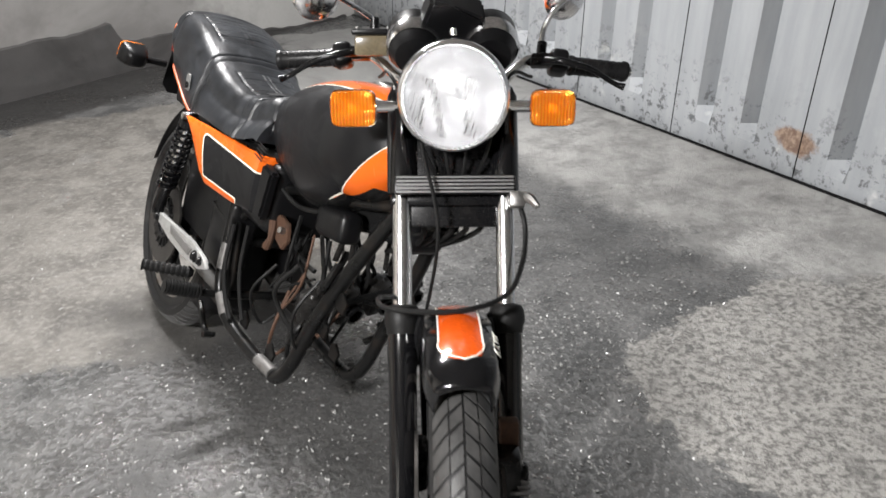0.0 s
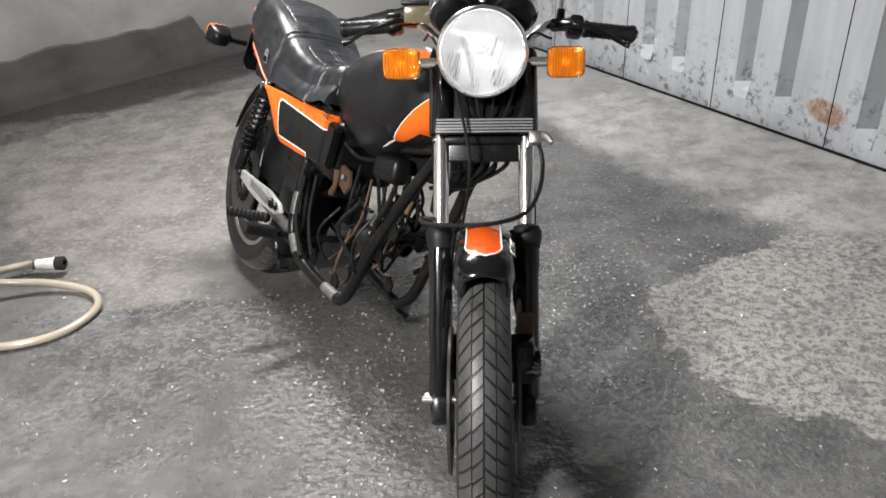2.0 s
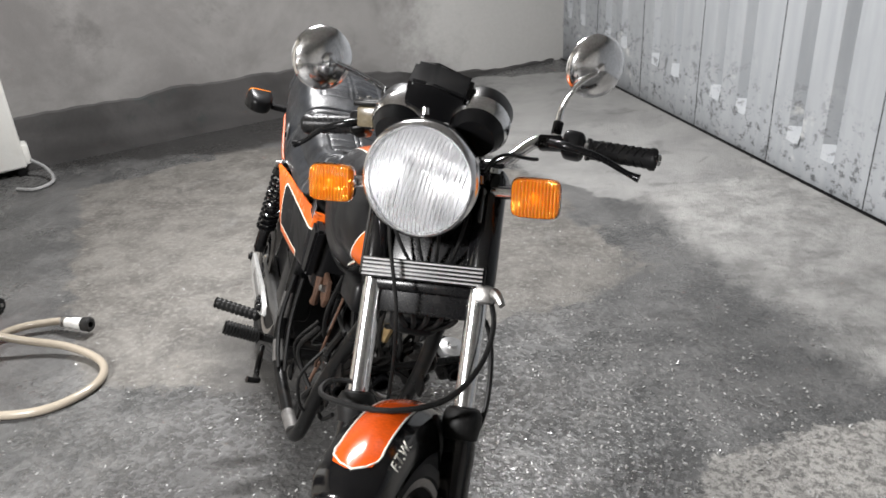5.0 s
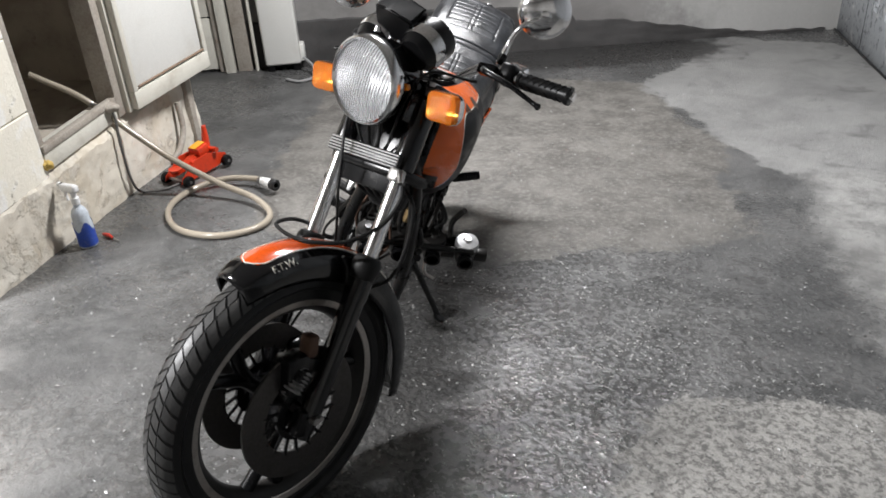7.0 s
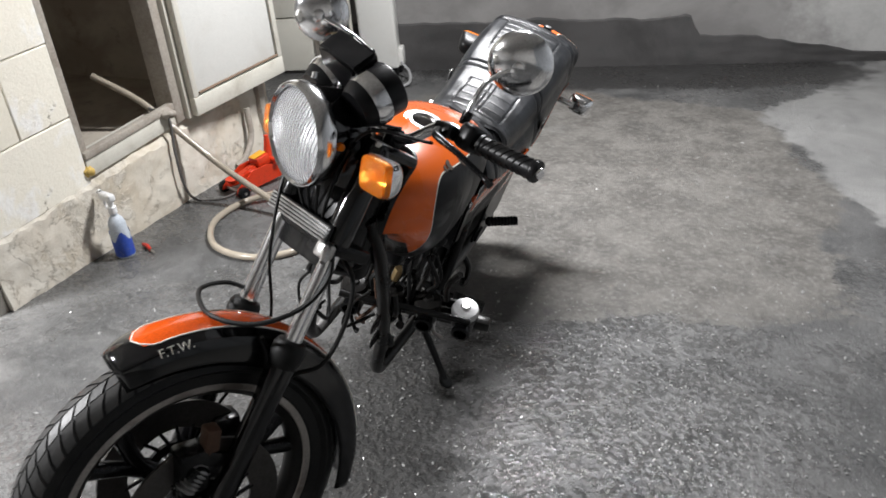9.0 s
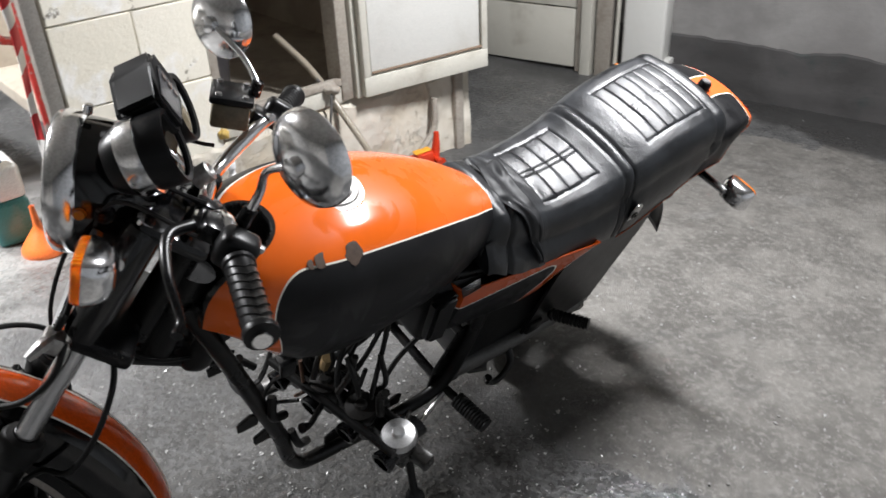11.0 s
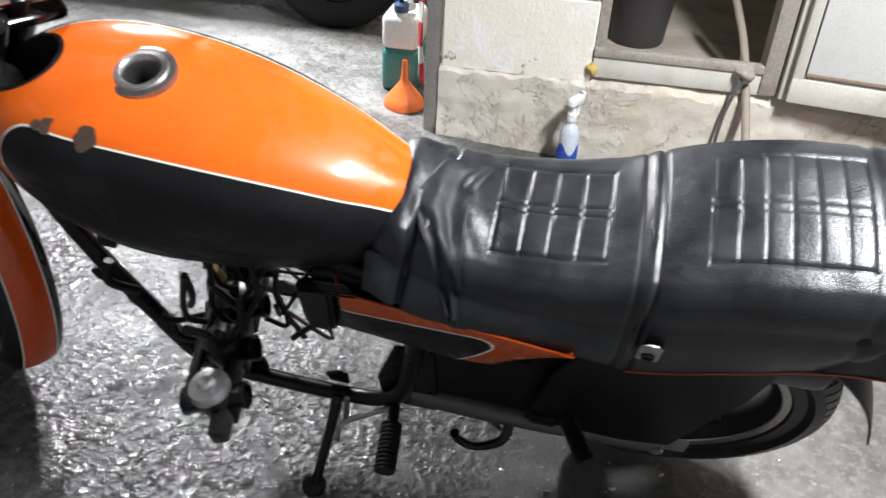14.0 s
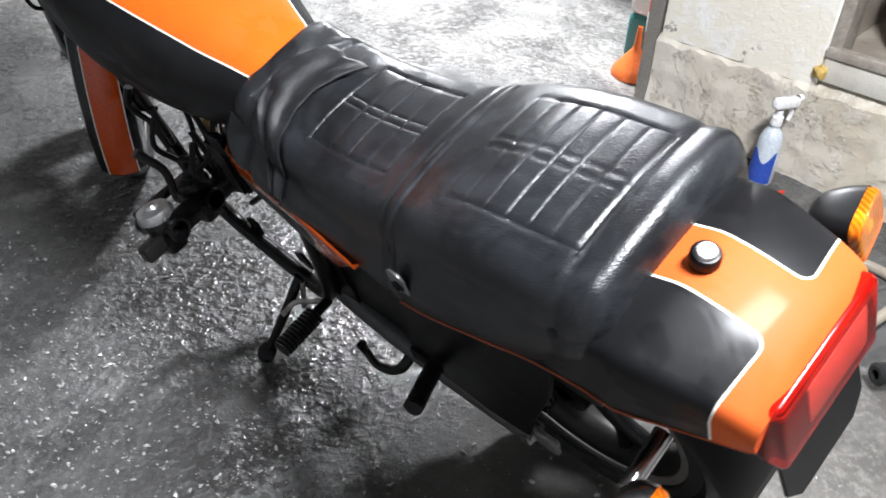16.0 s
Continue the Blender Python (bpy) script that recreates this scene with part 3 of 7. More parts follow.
# plain surfaces that close the place
wall_slab("wall_front", Line(-5.5, -4.2, 1, 0), -1, 11, -0.5, 2.75, 0.2, pale_plaster, "plain pale plaster wall")
wall_slab("wall_side", Line(4.4, -4.5, 0, 1, 1), 0, 10, -0.5, 2.75, 0.2, pale_plaster, "plain pale plaster wall")
wall_slab("wall_far_side", Line(-5.6, -4.5, 0, 1), 0, 8, -0.5, 2.75, 0.2, pale_plaster, "plain pale plaster wall")
solid("ceiling", box((14, 16, 0.1), pose(-1, 2, 2.80)), ceiling_mat, "grey painted concrete ceiling", "ceiling", kind="structure")

# ---- the motorcycle: x forward, y to its left, z up, leaning on its side stand ----
BIKE = Matrix(((0.662329, 0.708262, 0.244306, -0.643877), (-0.746245, 0.594648, 0.299186, 2.290417), (0.066626, -0.380472, 0.922389, -0.025471), (0, 0, 0, 1)))
RAKE, STEER, TWIST = radians(27), radians(36.5), radians(0.8)


def steering():
    ax = Vector((-math.sin(RAKE), 0, math.cos(RAKE)))
    turn = Matrix.Rotation(-STEER, 3, ax)
    lt, fw = turn @ Vector((0, 1, 0)), turn @ Vector((math.cos(RAKE), 0, math.sin(RAKE)))
    l2 = lt * math.cos(TWIST) + ax * math.sin(TWIST)
    a2 = ax * math.cos(TWIST) - lt * math.sin(TWIST)
    return Matrix.Translation(Vector((0.95, 0, 0.85)) + lt * 0.010) @ Matrix((fw, l2, a2)).transposed().to_4x4()


FORK = steering()
bike = thing("motorcycle", "black and orange stripped motorcycle without engine leaning on its side stand", "motorcycle", BIKE)


def S(f, l, a):
    return FORK @ Vector((f, l, a))


def SM(f, l, a, direction=(0, 0, 1)):
    if direction == (0, 0, 1):
        return FORK @ Matrix.Translation((f, l, a))
    return axis_to(S(f, l, a), FORK.to_3x3() @ Vector(direction))


def paint_scheme(name, signed, orange=(0.73, 0.126, 0.010), stripe=0.0018, black=(0.007, 0.007, 0.0078), bare=None, dusty=0.0, coat=0.50):
    """Orange and black coats with a cream pinstripe where they meet; signed(n, x, y, z) is positive on the black."""
    n = Nodes(name)
    x, y, z = n.xyz()
    d = signed(n, x, y, z)
    dark = n.ramp(d, -0.0004, 0.0004)
    edge = n.ramp(n.math("ABSOLUTE", d), stripe * 0.62, stripe * 0.42)
    fine, big = n.noise(180, 3), n.noise(9, 5, 0.6)
    col_o = n.mix(n.ramp(big, 0.35, 0.7), tuple(c * 0.9 for c in orange), orange)
    chips = n.ramp(n.noise(46, 5, 0.7), 0.735, 0.76)
    col_o = n.mix(chips, col_o, (0.20, 0.10, 0.06))
    dust = n.math("MULTIPLY", n.ramp(n.noise(6, 6, 0.65), 0.45, 0.75), 0.10)
    col_b = n.mix(dust, black, (0.07, 0.072, 0.076))
    col = n.mix(edge, n.mix(dark, col_o, col_b), (0.80, 0.77, 0.68))
    if bare:
        col = n.mix(bare(n, x, y, z), col, (0.010, 0.010, 0.010))
    smear = n.math("MULTIPLY", n.ramp(n.noise(5.5, 5, 0.55, 1.6), 0.46, 0.56), 0.20)
    gloss = n.math("ADD", n.blend(dark, 0.15 + dusty, 0.36), smear, clamp=True)
    n.bump(n.math("ADD", big, n.math("MULTIPLY", fine, 0.15)), 0.04, 0.003)
    return n.done(col, gloss, 0.0, **{"Coat Weight": n.blend(dark, coat, min(coat, 0.06)), "Coat Roughness": 0.13, "Specular IOR Level": 0.18})


def corner(n, a, b, r):
    """Distance inside the corner of two half spaces a > 0, b > 0, rounded by r."""
    da = n.math("MAXIMUM", n.math("SUBTRACT", r, a), 0.0)
    db = n.math("MAXIMUM", n.math("SUBTRACT", r, b), 0.0)
    away = n.math("SQRT", n.math("ADD", n.math("MULTIPLY", da, da), n.math("MULTIPLY", db, db)))
    inner = n.math("MINIMUM", n.math("MAXIMUM", n.math("SUBTRACT", a, r), 0.0), n.math("MAXIMUM", n.math("SUBTRACT", b, r), 0.0))
    return n.math("ADD", n.math("SUBTRACT", r, away), inner)


def tank_black(n, x, y, z):
    """The left field ends in a rounded front; the right one is cut off by a raked line above an orange wedge."""
    left = n.math("GREATER_THAN", y, 0.0)
    dx = n.math("SUBTRACT", x, 0.31)
    line = n.math("ADD", n.blend(left, 0.845, 0.846), n.math("MULTIPLY", dx, n.math("SUBTRACT", n.blend(left, 0.505, 0.480), n.math("MULTIPLY", dx, n.blend(left, 0.55, 0.53)))))
    b = n.math("SUBTRACT", line, z)
    front = n.math("ADD", 0.842, n.math("MULTIPLY", n.math("SUBTRACT", z, 0.82), 0.30))
    a_left = n.math("SUBTRACT", front, x)
    run = n.math("SUBTRACT", x, 0.752)
    rake = n.math("ADD", 0.748, n.math("MULTIPLY", run, n.math("ADD", 0.66, n.math("MULTIPLY", n.math("MAXIMUM", run, 0.0), 2.9))))
    a_right = n.math("MULTIPLY", n.math("SUBTRACT", z, rake), 0.70)
    return n.blend(left, n.math("MINIMUM", a_right, b), corner(n, a_left, b, 0.085))


def tank_throat(n, x, y, z):
    """The hollow round the steering head, which stays black."""
    back = n.math("MAXIMUM", n.math("SUBTRACT", 0.862, x), 0.0)
    away = n.math("SQRT", n.math("ADD", n.math("MULTIPLY", back, back), n.math("MULTIPLY", y, y)))
    hollow = n.math("MULTIPLY", n.ramp(away, 0.0600, 0.0585), n.math("GREATER_THAN", z, 0.79))
    under = n.math("MULTIPLY", n.math("LESS_THAN", n.math("ABSOLUTE", y), 0.098), n.math("LESS_THAN", z, 0.791))
    return n.math("MAXIMUM", hollow, under)


# x, half width, top, shoulder height, bottom
TANK = [(0.3, 0.08, 0.856, 0.821, 0.735), (0.33, 0.092, 0.872, 0.829, 0.722), (0.4, 0.116, 0.907, 0.848, 0.690), (0.5, 0.14, 0.943, 0.874, 0.662), (0.6, 0.153, 0.968, 0.894, 0.648), (0.7, 0.157, 0.98, 0.906, 0.645),
        (0.78, 0.152, 0.978, 0.91, 0.680), (0.85, 0.134, 0.965, 0.906, 0.746), (0.9, 0.104, 0.942, 0.894, 0.806), (0.935, 0.066, 0.913, 0.878, 0.838), (0.95, 0.03, 0.888, 0.868, 0.85)]


def tank_section(x, v):
    w, top, sh, bot = smooth_table(TANK, x)
    a = v * 2 * math.pi
    c, s = math.sin(a), math.cos(a)
    yy = w * math.copysign(abs(c) ** 0.72, c)
    mid = sh - 0.045
    if c < 0:
        bot += 0.066 * max(0.0, 1 - abs(x - 0.745) / 0.17)   # the right flank is cut higher over the engine
    zz = mid + (top - mid) * abs(s) ** 0.80 if s > 0 else mid - (mid - bot) * abs(s) ** 0.80
    return Vector((x, yy, zz))


def build_tank():
    def f(u, v):
        x = 0.300 + 0.65 * (1 - (1 - u) ** 1.25)
        p = tank_section(x, v)
        away = math.hypot(min(0.0, x - 0.862), p.y)
        if p.z > 0.86 and away < 0.050:
            p.z -= min(1.0, (0.050 - away) / 0.008) * 0.10
        return p
    bm, rows = grid_mesh(190, 190, f, wrap=True)
    bm.faces.new(rows[0][::-1])
    bm.faces.new(rows[-1])
    hole = Vector((0.682, 0.0, 0.981))
    dead = [fc for fc in bm.faces if (fc.calc_center_median() - hole).length < 0.034]
    bmesh.ops.delete(bm, geom=dead, context="FACES")
    tank = part("fuel_tank", bm, paint_scheme("tank_paint", tank_black, bare=tank_throat), bike, "orange fuel tank with black side panels and an open filler")
    part("filler_neck", lathe([(0.050, -0.010), (0.049, 0.0005), (0.042, 0.002), (0.039, 0.0015), (0.037, 0.004), (0.030, 0.0045), (0.0265, 0.001), (0.0255, -0.006), (0.0255, -0.045)],
                              axis_to((0.682, 0, 0.979), (0.06, 0, 1)), 36), steel, tank, "bare worn steel filler neck without a cap")
    part("filler_inside", lathe([(0.030, -0.03), (0.030, -0.075), (0, -0.078)], axis_to((0.682, 0, 0.979), (0.06, 0, 1)), 24), black_paint, tank)
    for x, r, lift in ((0.718, 0.017, 0.004), (0.775, 0.012, 0.004), (0.792, 0.008, 0.002)):
        line = 0.846 + (x - 0.31) * (0.48 - (x - 0.31) * 0.53) + lift
        v = min((k / 400 for k in range(30, 100)), key=lambda q: abs(tank_section(x, q).z - line))
        p, q = tank_section(x, v), tank_section(x, v + 0.004)
        out = (q - p).cross(Vector((1, 0, 0))).normalized()
        out = out if out.y > 0 else -out
        bm = bmesh.new()
        bmesh.ops.create_icosphere(bm, subdivisions=3, radius=r)
        for w in bm.verts:
            w.co *= 1 + 0.45 * noise.noise(w.co * 60 + Vector((x * 50, 0, 0)))
            w.co.z *= 0.045
        bm.transform(axis_to(p, out))
        part("paint_chip", bm, worn("chip_brown", (0.075, 0.048, 0.033), 0.6, 0.1, (0.03, 0.02, 0.016), 0.6, 60), tank, "brown chip through the paint")
    part("fuel_tap", tube([(0.70, 0.05, 0.70), (0.70, 0.05, 0.66), (0.715, 0.06, 0.645)], 0.012, 8), black_plastic, bike)
    part("tank_tab", box((0.03, 0.012, 0.03), pose(0.785, 0.10, 0.675, 10, 0, 0), 0.003), black_plastic, bike)
    return tank


build_tank()


def seat_leather():
    n = Nodes("seat_leather")
    fine, big = n.cells(420, "F1"), n.noise(11, 6, 0.62, 0.8)
    col = n.mix(n.ramp(big, 0.35, 0.7), (0.007, 0.0076, 0.0088), (0.020, 0.022, 0.0255))
    col = n.mix(n.math("MULTIPLY", n.ramp(n.noise(28, 5, 0.7), 0.62, 0.75), 0.35), col, (0.05, 0.051, 0.054))
    n.bump(n.math("ADD", n.math("MULTIPLY", fine, 0.5), n.math("MULTIPLY", n.noise(30, 5, 0.6, 1.2), 1.3)), 0.22, 0.003)
    return n.done(col, n.math("ADD", 0.18, n.math("MULTIPLY", big, 0.32)), 0.0, **{"Specular IOR Level": 0.48})


leather = seat_leather()
# x, half width at the top, half width at the foot, crown, foot
SEAT = [(-0.382, 0.118, 0.132, 0.951, 0.872), (-0.370, 0.128, 0.143, 0.960, 0.868), (-0.350, 0.135, 0.150, 0.965, 0.848), (-0.30, 0.139, 0.157, 0.962, 0.800), (-0.20, 0.140, 0.163, 0.944, 0.758),
        (-0.11, 0.137, 0.166, 0.912, 0.722), (-0.06, 0.133, 0.165, 0.888, 0.706), (0.0, 0.128, 0.164, 0.860, 0.712), (0.08, 0.122, 0.160, 0.840, 0.712),
        (0.16, 0.115, 0.156, 0.832, 0.711), (0.24, 0.105, 0.152, 0.842, 0.714), (0.30, 0.096, 0.146, 0.860, 0.728), (0.345, 0.088, 0.136, 0.874, 0.748)]


def groove(d, w):
    return math.exp(-(d / w) ** 2)


def seat_point(x, v):
    """v from -1 at the right foot over the top to 1 at the left foot."""
    wt, wf, top, bot = smooth_table(SEAT, x)
    k = abs(v)
    sgn = 1 if v >= 0 else -1
    fall = min(0.058, (top - bot) * 0.42)
    if k < 0.50:
        q = k / 0.50
        y, z = wt * q * 0.82, top - 0.012 * q ** 2.2
    elif k < 0.74:
        q = (k - 0.50) / 0.24
        y = wt * 0.82 + (wt * 0.18 + 0.014) * math.sin(q * math.pi / 2)
        z = top - 0.012 - fall * (1 - math.cos(q * math.pi / 2)) - 0.008 * q
    else:
        q = (k - 0.74) / 0.26
        y0, z0 = wt + 0.014, top - 0.020 - fall
        y = y0 + (wf - y0) * q + 0.006 * math.sin(q * math.pi)
        z = z0 + (bot - z0) * q
    return Vector((x, sgn * y, z))


def seat_relief(x, y, top_side):
    d = 0.0
    if top_side:
        for x0, x1, w, count in ((0.005, 0.165, 0.080, 5), (-0.316, -0.124, 0.092, 7)):
            if x0 - 0.02 < x < x1 + 0.02 and abs(y) < w + 0.01:
                inside = min(1.0, max(0.0, (w + 0.004 - abs(y)) / 0.006)) * (1 if x0 - 0.004 < x < x1 + 0.004 else 0)
                for i in range(count):
                    xs = x0 + (x1 - x0) * i / (count - 1)
                    d -= 0.0017 * groove(x - xs, 0.0018) * inside
                span = 1 if x0 - 0.002 < x < x1 + 0.002 else 0
                for ys in (-0.0075, 0.0075):
                    d -= 0.0017 * groove(y - ys, 0.0018) * span
                d -= 0.0025 * groove(abs(y) - w, 0.0028) * span
                u = (x - x0) / (x1 - x0) * (count - 1)
                d += 0.0005 * abs(math.sin(u * math.pi)) * inside * span
    d += 0.001 * groove(x + 0.052, 0.006) - 0.0025 * groove(x + 0.040, 0.0035) - 0.004 * groove(x + 0.064, 0.003)
    d += 0.004 * groove(x + 0.352, 0.018) - 0.002 * groove(x + 0.326, 0.008)
    d += 0.0016 * noise.noise(Vector((x * 24, y * 17, 2)))
    if x > 0.17:
        d += 0.005 * noise.noise(Vector((x * 34 + y * 16, y * 9, 8))) * min(1, (x - 0.17) / 0.03)
        d -= 0.010 * groove(x - 0.262 - 0.18 * y, 0.006)
    return d


def build_seat():
    def f(u, v):
        x = -0.382 + 0.727 * u
        w = v * 2 - 1
        p = seat_point(x, w)
        e = 0.01
        a, b = seat_point(x, max(-1, w - e)), seat_point(x, min(1, w + e))
        t = (b - a).normalized()
        nrm = Vector((0, -t.z, t.y))
        if nrm.z < 0 and abs(w) < 0.6:
            nrm = -nrm
        if nrm.y * p.y < 0 and abs(w) > 0.6:
            nrm = -nrm
        edge = min(1.0, min(u, 1 - u) / 0.03)
        return p + nrm * seat_relief(x, p.y, abs(w) < 0.6) - Vector((0, 0, 0.012 * (1 - edge) ** 2 + (0.05 * max(0.0, (u - 0.93) / 0.07) ** 2 if abs(w) < 0.72 else 0.0)))
    bm, rows = grid_mesh(300, 110, f)
    bm.faces.new([r for r in rows[0]])
    bm.faces.new([r for r in rows[-1]][::-1])
    seat = part("seat", bm, leather, bike, "cracked black leather dual seat with stitched ribs and a torn nose")
    flap, _ = grid_mesh(26, 40, lambda u, v: seat_point(0.180 + 0.075 * u + 0.02 * math.sin(v * 3), -0.35 + 1.28 * v)
                        + Vector((0, 0.004, 0.0065)) + Vector((0.004, 0.006, 0.004)) * noise.noise(Vector((u * 3.1, v * 6.5, 4)))
                        + Vector((0.012 * math.sin(v * 5), 0.010 * max(0, v - 0.6), 0.004 * math.sin(u * 9 + v * 5))) * (0.5 + v)
                        + Vector(((0.5 - u) * 0.06 * max(0, v - 0.55) / 0.45, 0, 0)))
    ob = part("torn_cover", flap, worn("torn_leather", (0.014, 0.0145, 0.016), 0.48, 0.0, (0.05, 0.051, 0.053), 0.5, 20, 200, 0.4, 0.2), seat, "loose torn flap of leather")
    mod = ob.modifiers.new("thick", "SOLIDIFY")
    mod.thickness = 0.003
    part("seat_strap", tube([seat_point(-0.052, k / 12 - 0.98) - Vector((0, 0.0012 if k > 11 else -0.0012, 0.0026)) for k in range(0, 24)], 0.0034, 6, 2), leather, seat)
    for side, x in ((1, -0.080), (-1, -0.11)):
        y = side * 0.1685
        part("strap_badge", plate([(-0.016, -0.022), (0.016, -0.022), (0.016, 0.018), (0.008, 0.026), (-0.008, 0.026), (-0.016, 0.018)], 0.003,
                                  pose(x, y, 0.776, 90 + side * -3, 0, 0) @ pose(0, 0, 0), 0.001), alloy, seat, "small worn silver strap badge")
        part("badge_ring", lathe([(0.006, -0.001), (0.010, -0.001), (0.010, 0.0025), (0.006, 0.0025)], axis_to((x, y + side * 0.002, 0.769), (0, side, 0)), 20, True), black_paint, seat)
    return seat


build_seat()


def tail_black(n, x, y, z):
    ay = n.math("ABSOLUTE", n.math("SUBTRACT", y, 0.018))
    inner = n.math("SUBTRACT", ay, 0.038)
    back = n.math("ADD", x, 0.512)
    return corner(n, inner, n.math("SUBTRACT", back, n.math("MULTIPLY", ay, 0.08)), 0.016)


TAIL = [(-0.545, 0.112, 0.908, 0.812), (-0.535, 0.117, 0.918, 0.813), (-0.50, 0.124, 0.930, 0.814), (-0.42, 0.138, 0.940, 0.812), (-0.37, 0.141, 0.924, 0.806), (-0.33, 0.147, 0.925, 0.799), (-0.26, 0.150, 0.890, 0.784)]


def tail_shift(x):
    return 0.018 * min(1.0, max(0.0, (-0.26 - x) / 0.14))


def build_tail():
    def f(u, v):
        x = -0.545 + 0.285 * u
        w, top, bot = smooth_table(TAIL, x)
        k = v * 2 - 1
        a = abs(k)
        if a < 0.5:
            y, z = w * 0.86 * a / 0.5, top - 0.018 * (a / 0.5) ** 2.2
        elif a < 0.66:
            q = (a - 0.5) / 0.16
            y = w * (0.86 + 0.13 * math.sin(q * math.pi / 2))
            z = top - 0.018 - 0.026 * (1 - math.cos(q * math.pi / 2)) - 0.003 * q
        else:
            q = (a - 0.66) / 0.34
            y, z = w * (0.99 + (0.03 - 0.17 * max(0.0, (-0.40 - x) / 0.145)) * q), top - 0.047 + (bot - top + 0.047) * q
        return Vector((x, math.copysign(y, k) + tail_shift(x), z))
    bm, rows = grid_mesh(44, 60, f)
    bm.faces.new([r for r in rows[0]])
    tail = part("tail_cowl", bm, paint_scheme("tail_paint", tail_black, orange=(0.60, 0.105, 0.018), stripe=0.0026, dusty=0.42, coat=0.03), bike, "black tail cowl with an orange stripe and orange rear edge")
    part("seat_lock", lathe([(0, 0.0175), (0.0095, 0.0175), (0.0112, 0.0155), (0.0115, 0.002), (0.0115, -0.004)], axis_to((-0.418, 0.021, 0.943), (-0.10, 0, 1)), 28), alloy, tail, "round seat lock with a silver barrel")
    part("lock_ring", lathe([(0.008, -0.004), (0.0165, -0.004), (0.0160, 0.010), (0.0135, 0.014), (0.008, 0.015)], axis_to((-0.418, 0.021, 0.943), (-0.10, 0, 1)), 28, True), black_plastic, tail)
    red = Nodes("tail_lens")
    ridges = red.tree.nodes.new("ShaderNodeTexWave")
    ridges.bands_direction = "Z"
    red.put(ridges.inputs["Vector"], red.place)
    ridges.inputs["Scale"].default_value = 60
    red.bump(ridges.outputs["Fac"], 0.25, 0.002)
    lens_mat = red.done((0.45, 0.006, 0.003), 0.16, 0.0, **{"Transmission Weight": 0.80, "IOR": 1.35})
    lamp = box((0.034, 0.192, 0.112), pose(-0.549, 0.012, 0.846, 0, 13, 0), 0.009, 3)
    light = part("tail_light", lamp, lens_mat, bike, "broad ribbed red tail light lens")
    light.visible_shadow = False
    part("tail_light_base", box((0.03, 0.186, 0.118), pose(-0.535, 0.012, 0.838, 0, 8, 0), 0.008), black_plastic, bike)
    part("tail_reflector", box((0.006, 0.115, 0.062), pose(-0.5545, -0.004, 0.842, 0, 13, 0), 0.002), worn("reflector_silver", (0.75, 0.74, 0.72), 0.35, 0.3), light)
    edge_mat = worn("tail_edge_orange", (0.34, 0.060, 0.012), 0.35, 0.0, (0.16, 0.06, 0.03), 0.5, 20)
    for side in (1, -1):
        run = []
        for k in range(12):
            x = -0.06 - 0.48 * k / 11
            w, top, bot = smooth_table(TAIL, x)
            if x > -0.30:
                wt, wf, crown, foot = smooth_table(SEAT, x)
                run.append((x, side * (wf + 0.001), foot - 0.003))
            else:
                run.append((x, side * w * (1.02 - 0.17 * max(0.0, (-0.40 - x) / 0.145)) + tail_shift(x) + side * 0.001, bot + 0.003))
        part("tail_edge", tube(run, 0.0015 if side > 0 else 0.0045, 8, 2), edge_mat, tail, "orange lower edge of the cowl")
    part("under_tray", box((0.42, 0.235, 0.075), pose(-0.155, 0.008, 0.702, 0, 2, 0), 0.015, 2), black_plastic, bike)
    g, _ = grid_mesh(26, 14, lambda u, v: Vector((-0.20 - 0.385 * math.cos(0.30 + 1.15 * u) + 0.02, (2 * v - 1) * (0.075 - 0.012 * u) * (1.0),
                                                  0.33 + 0.40 * math.sin(0.30 + 1.15 * u) - 0.02 * (2 * v - 1) ** 2)))
    guard = part("rear_mudguard", g, black_plastic, bike)
    guard.modifiers.new("thick", "SOLIDIFY").thickness = 0.004
    part("number_plate_bracket", plate([(-0.085, -0.10), (0.085, -0.10), (0.085, 0.03), (0.06, 0.06), (-0.06, 0.06), (-0.085, 0.03)], 0.005,
                                       pose(-0.575, 0, 0.71, 0, 0, 0) @ pose(0, 0, 0, 0, -72, 0) @ pose(0, 0, 0, 0, 0, 90), 0.001), black_plastic, bike)
    return tail


build_tail()


def amber_lens():
    n = Nodes("amber_lens")
    across = FORK.to_3x3() @ Vector((0, 1, 0))
    terms = [n.math("MULTIPLY", c, k) for c, k in zip(n.xyz(), across)]
    d = n.math("ADD", n.math("ADD", terms[0], terms[1]), terms[2])
    ribs = n.math("ADD", 0.5, n.math("MULTIPLY", n.math("SINE", n.math("MULTIPLY", d, 1050.0)), 0.5))
    n.bump(n.math("ADD", ribs, n.noise(60, 2)), 0.4, 0.003)
    tone = n.math("ADD", n.math("MULTIPLY", ribs, 0.4), n.math("MULTIPLY", n.noise(38, 3), 0.6), clamp=True)
    return n.done(n.mix(n.ramp(tone, 0.2, 0.85), (0.95, 0.17, 0.002), (1.0, 0.36, 0.012)), 0.07, 0.0, **{"Coat Weight": 0.4, "Transmission Weight": 0.62, "IOR": 1.35})


amber = amber_lens()
bulb_amber = worn("bulb_amber", (0.80, 0.30, 0.03), 0.3)


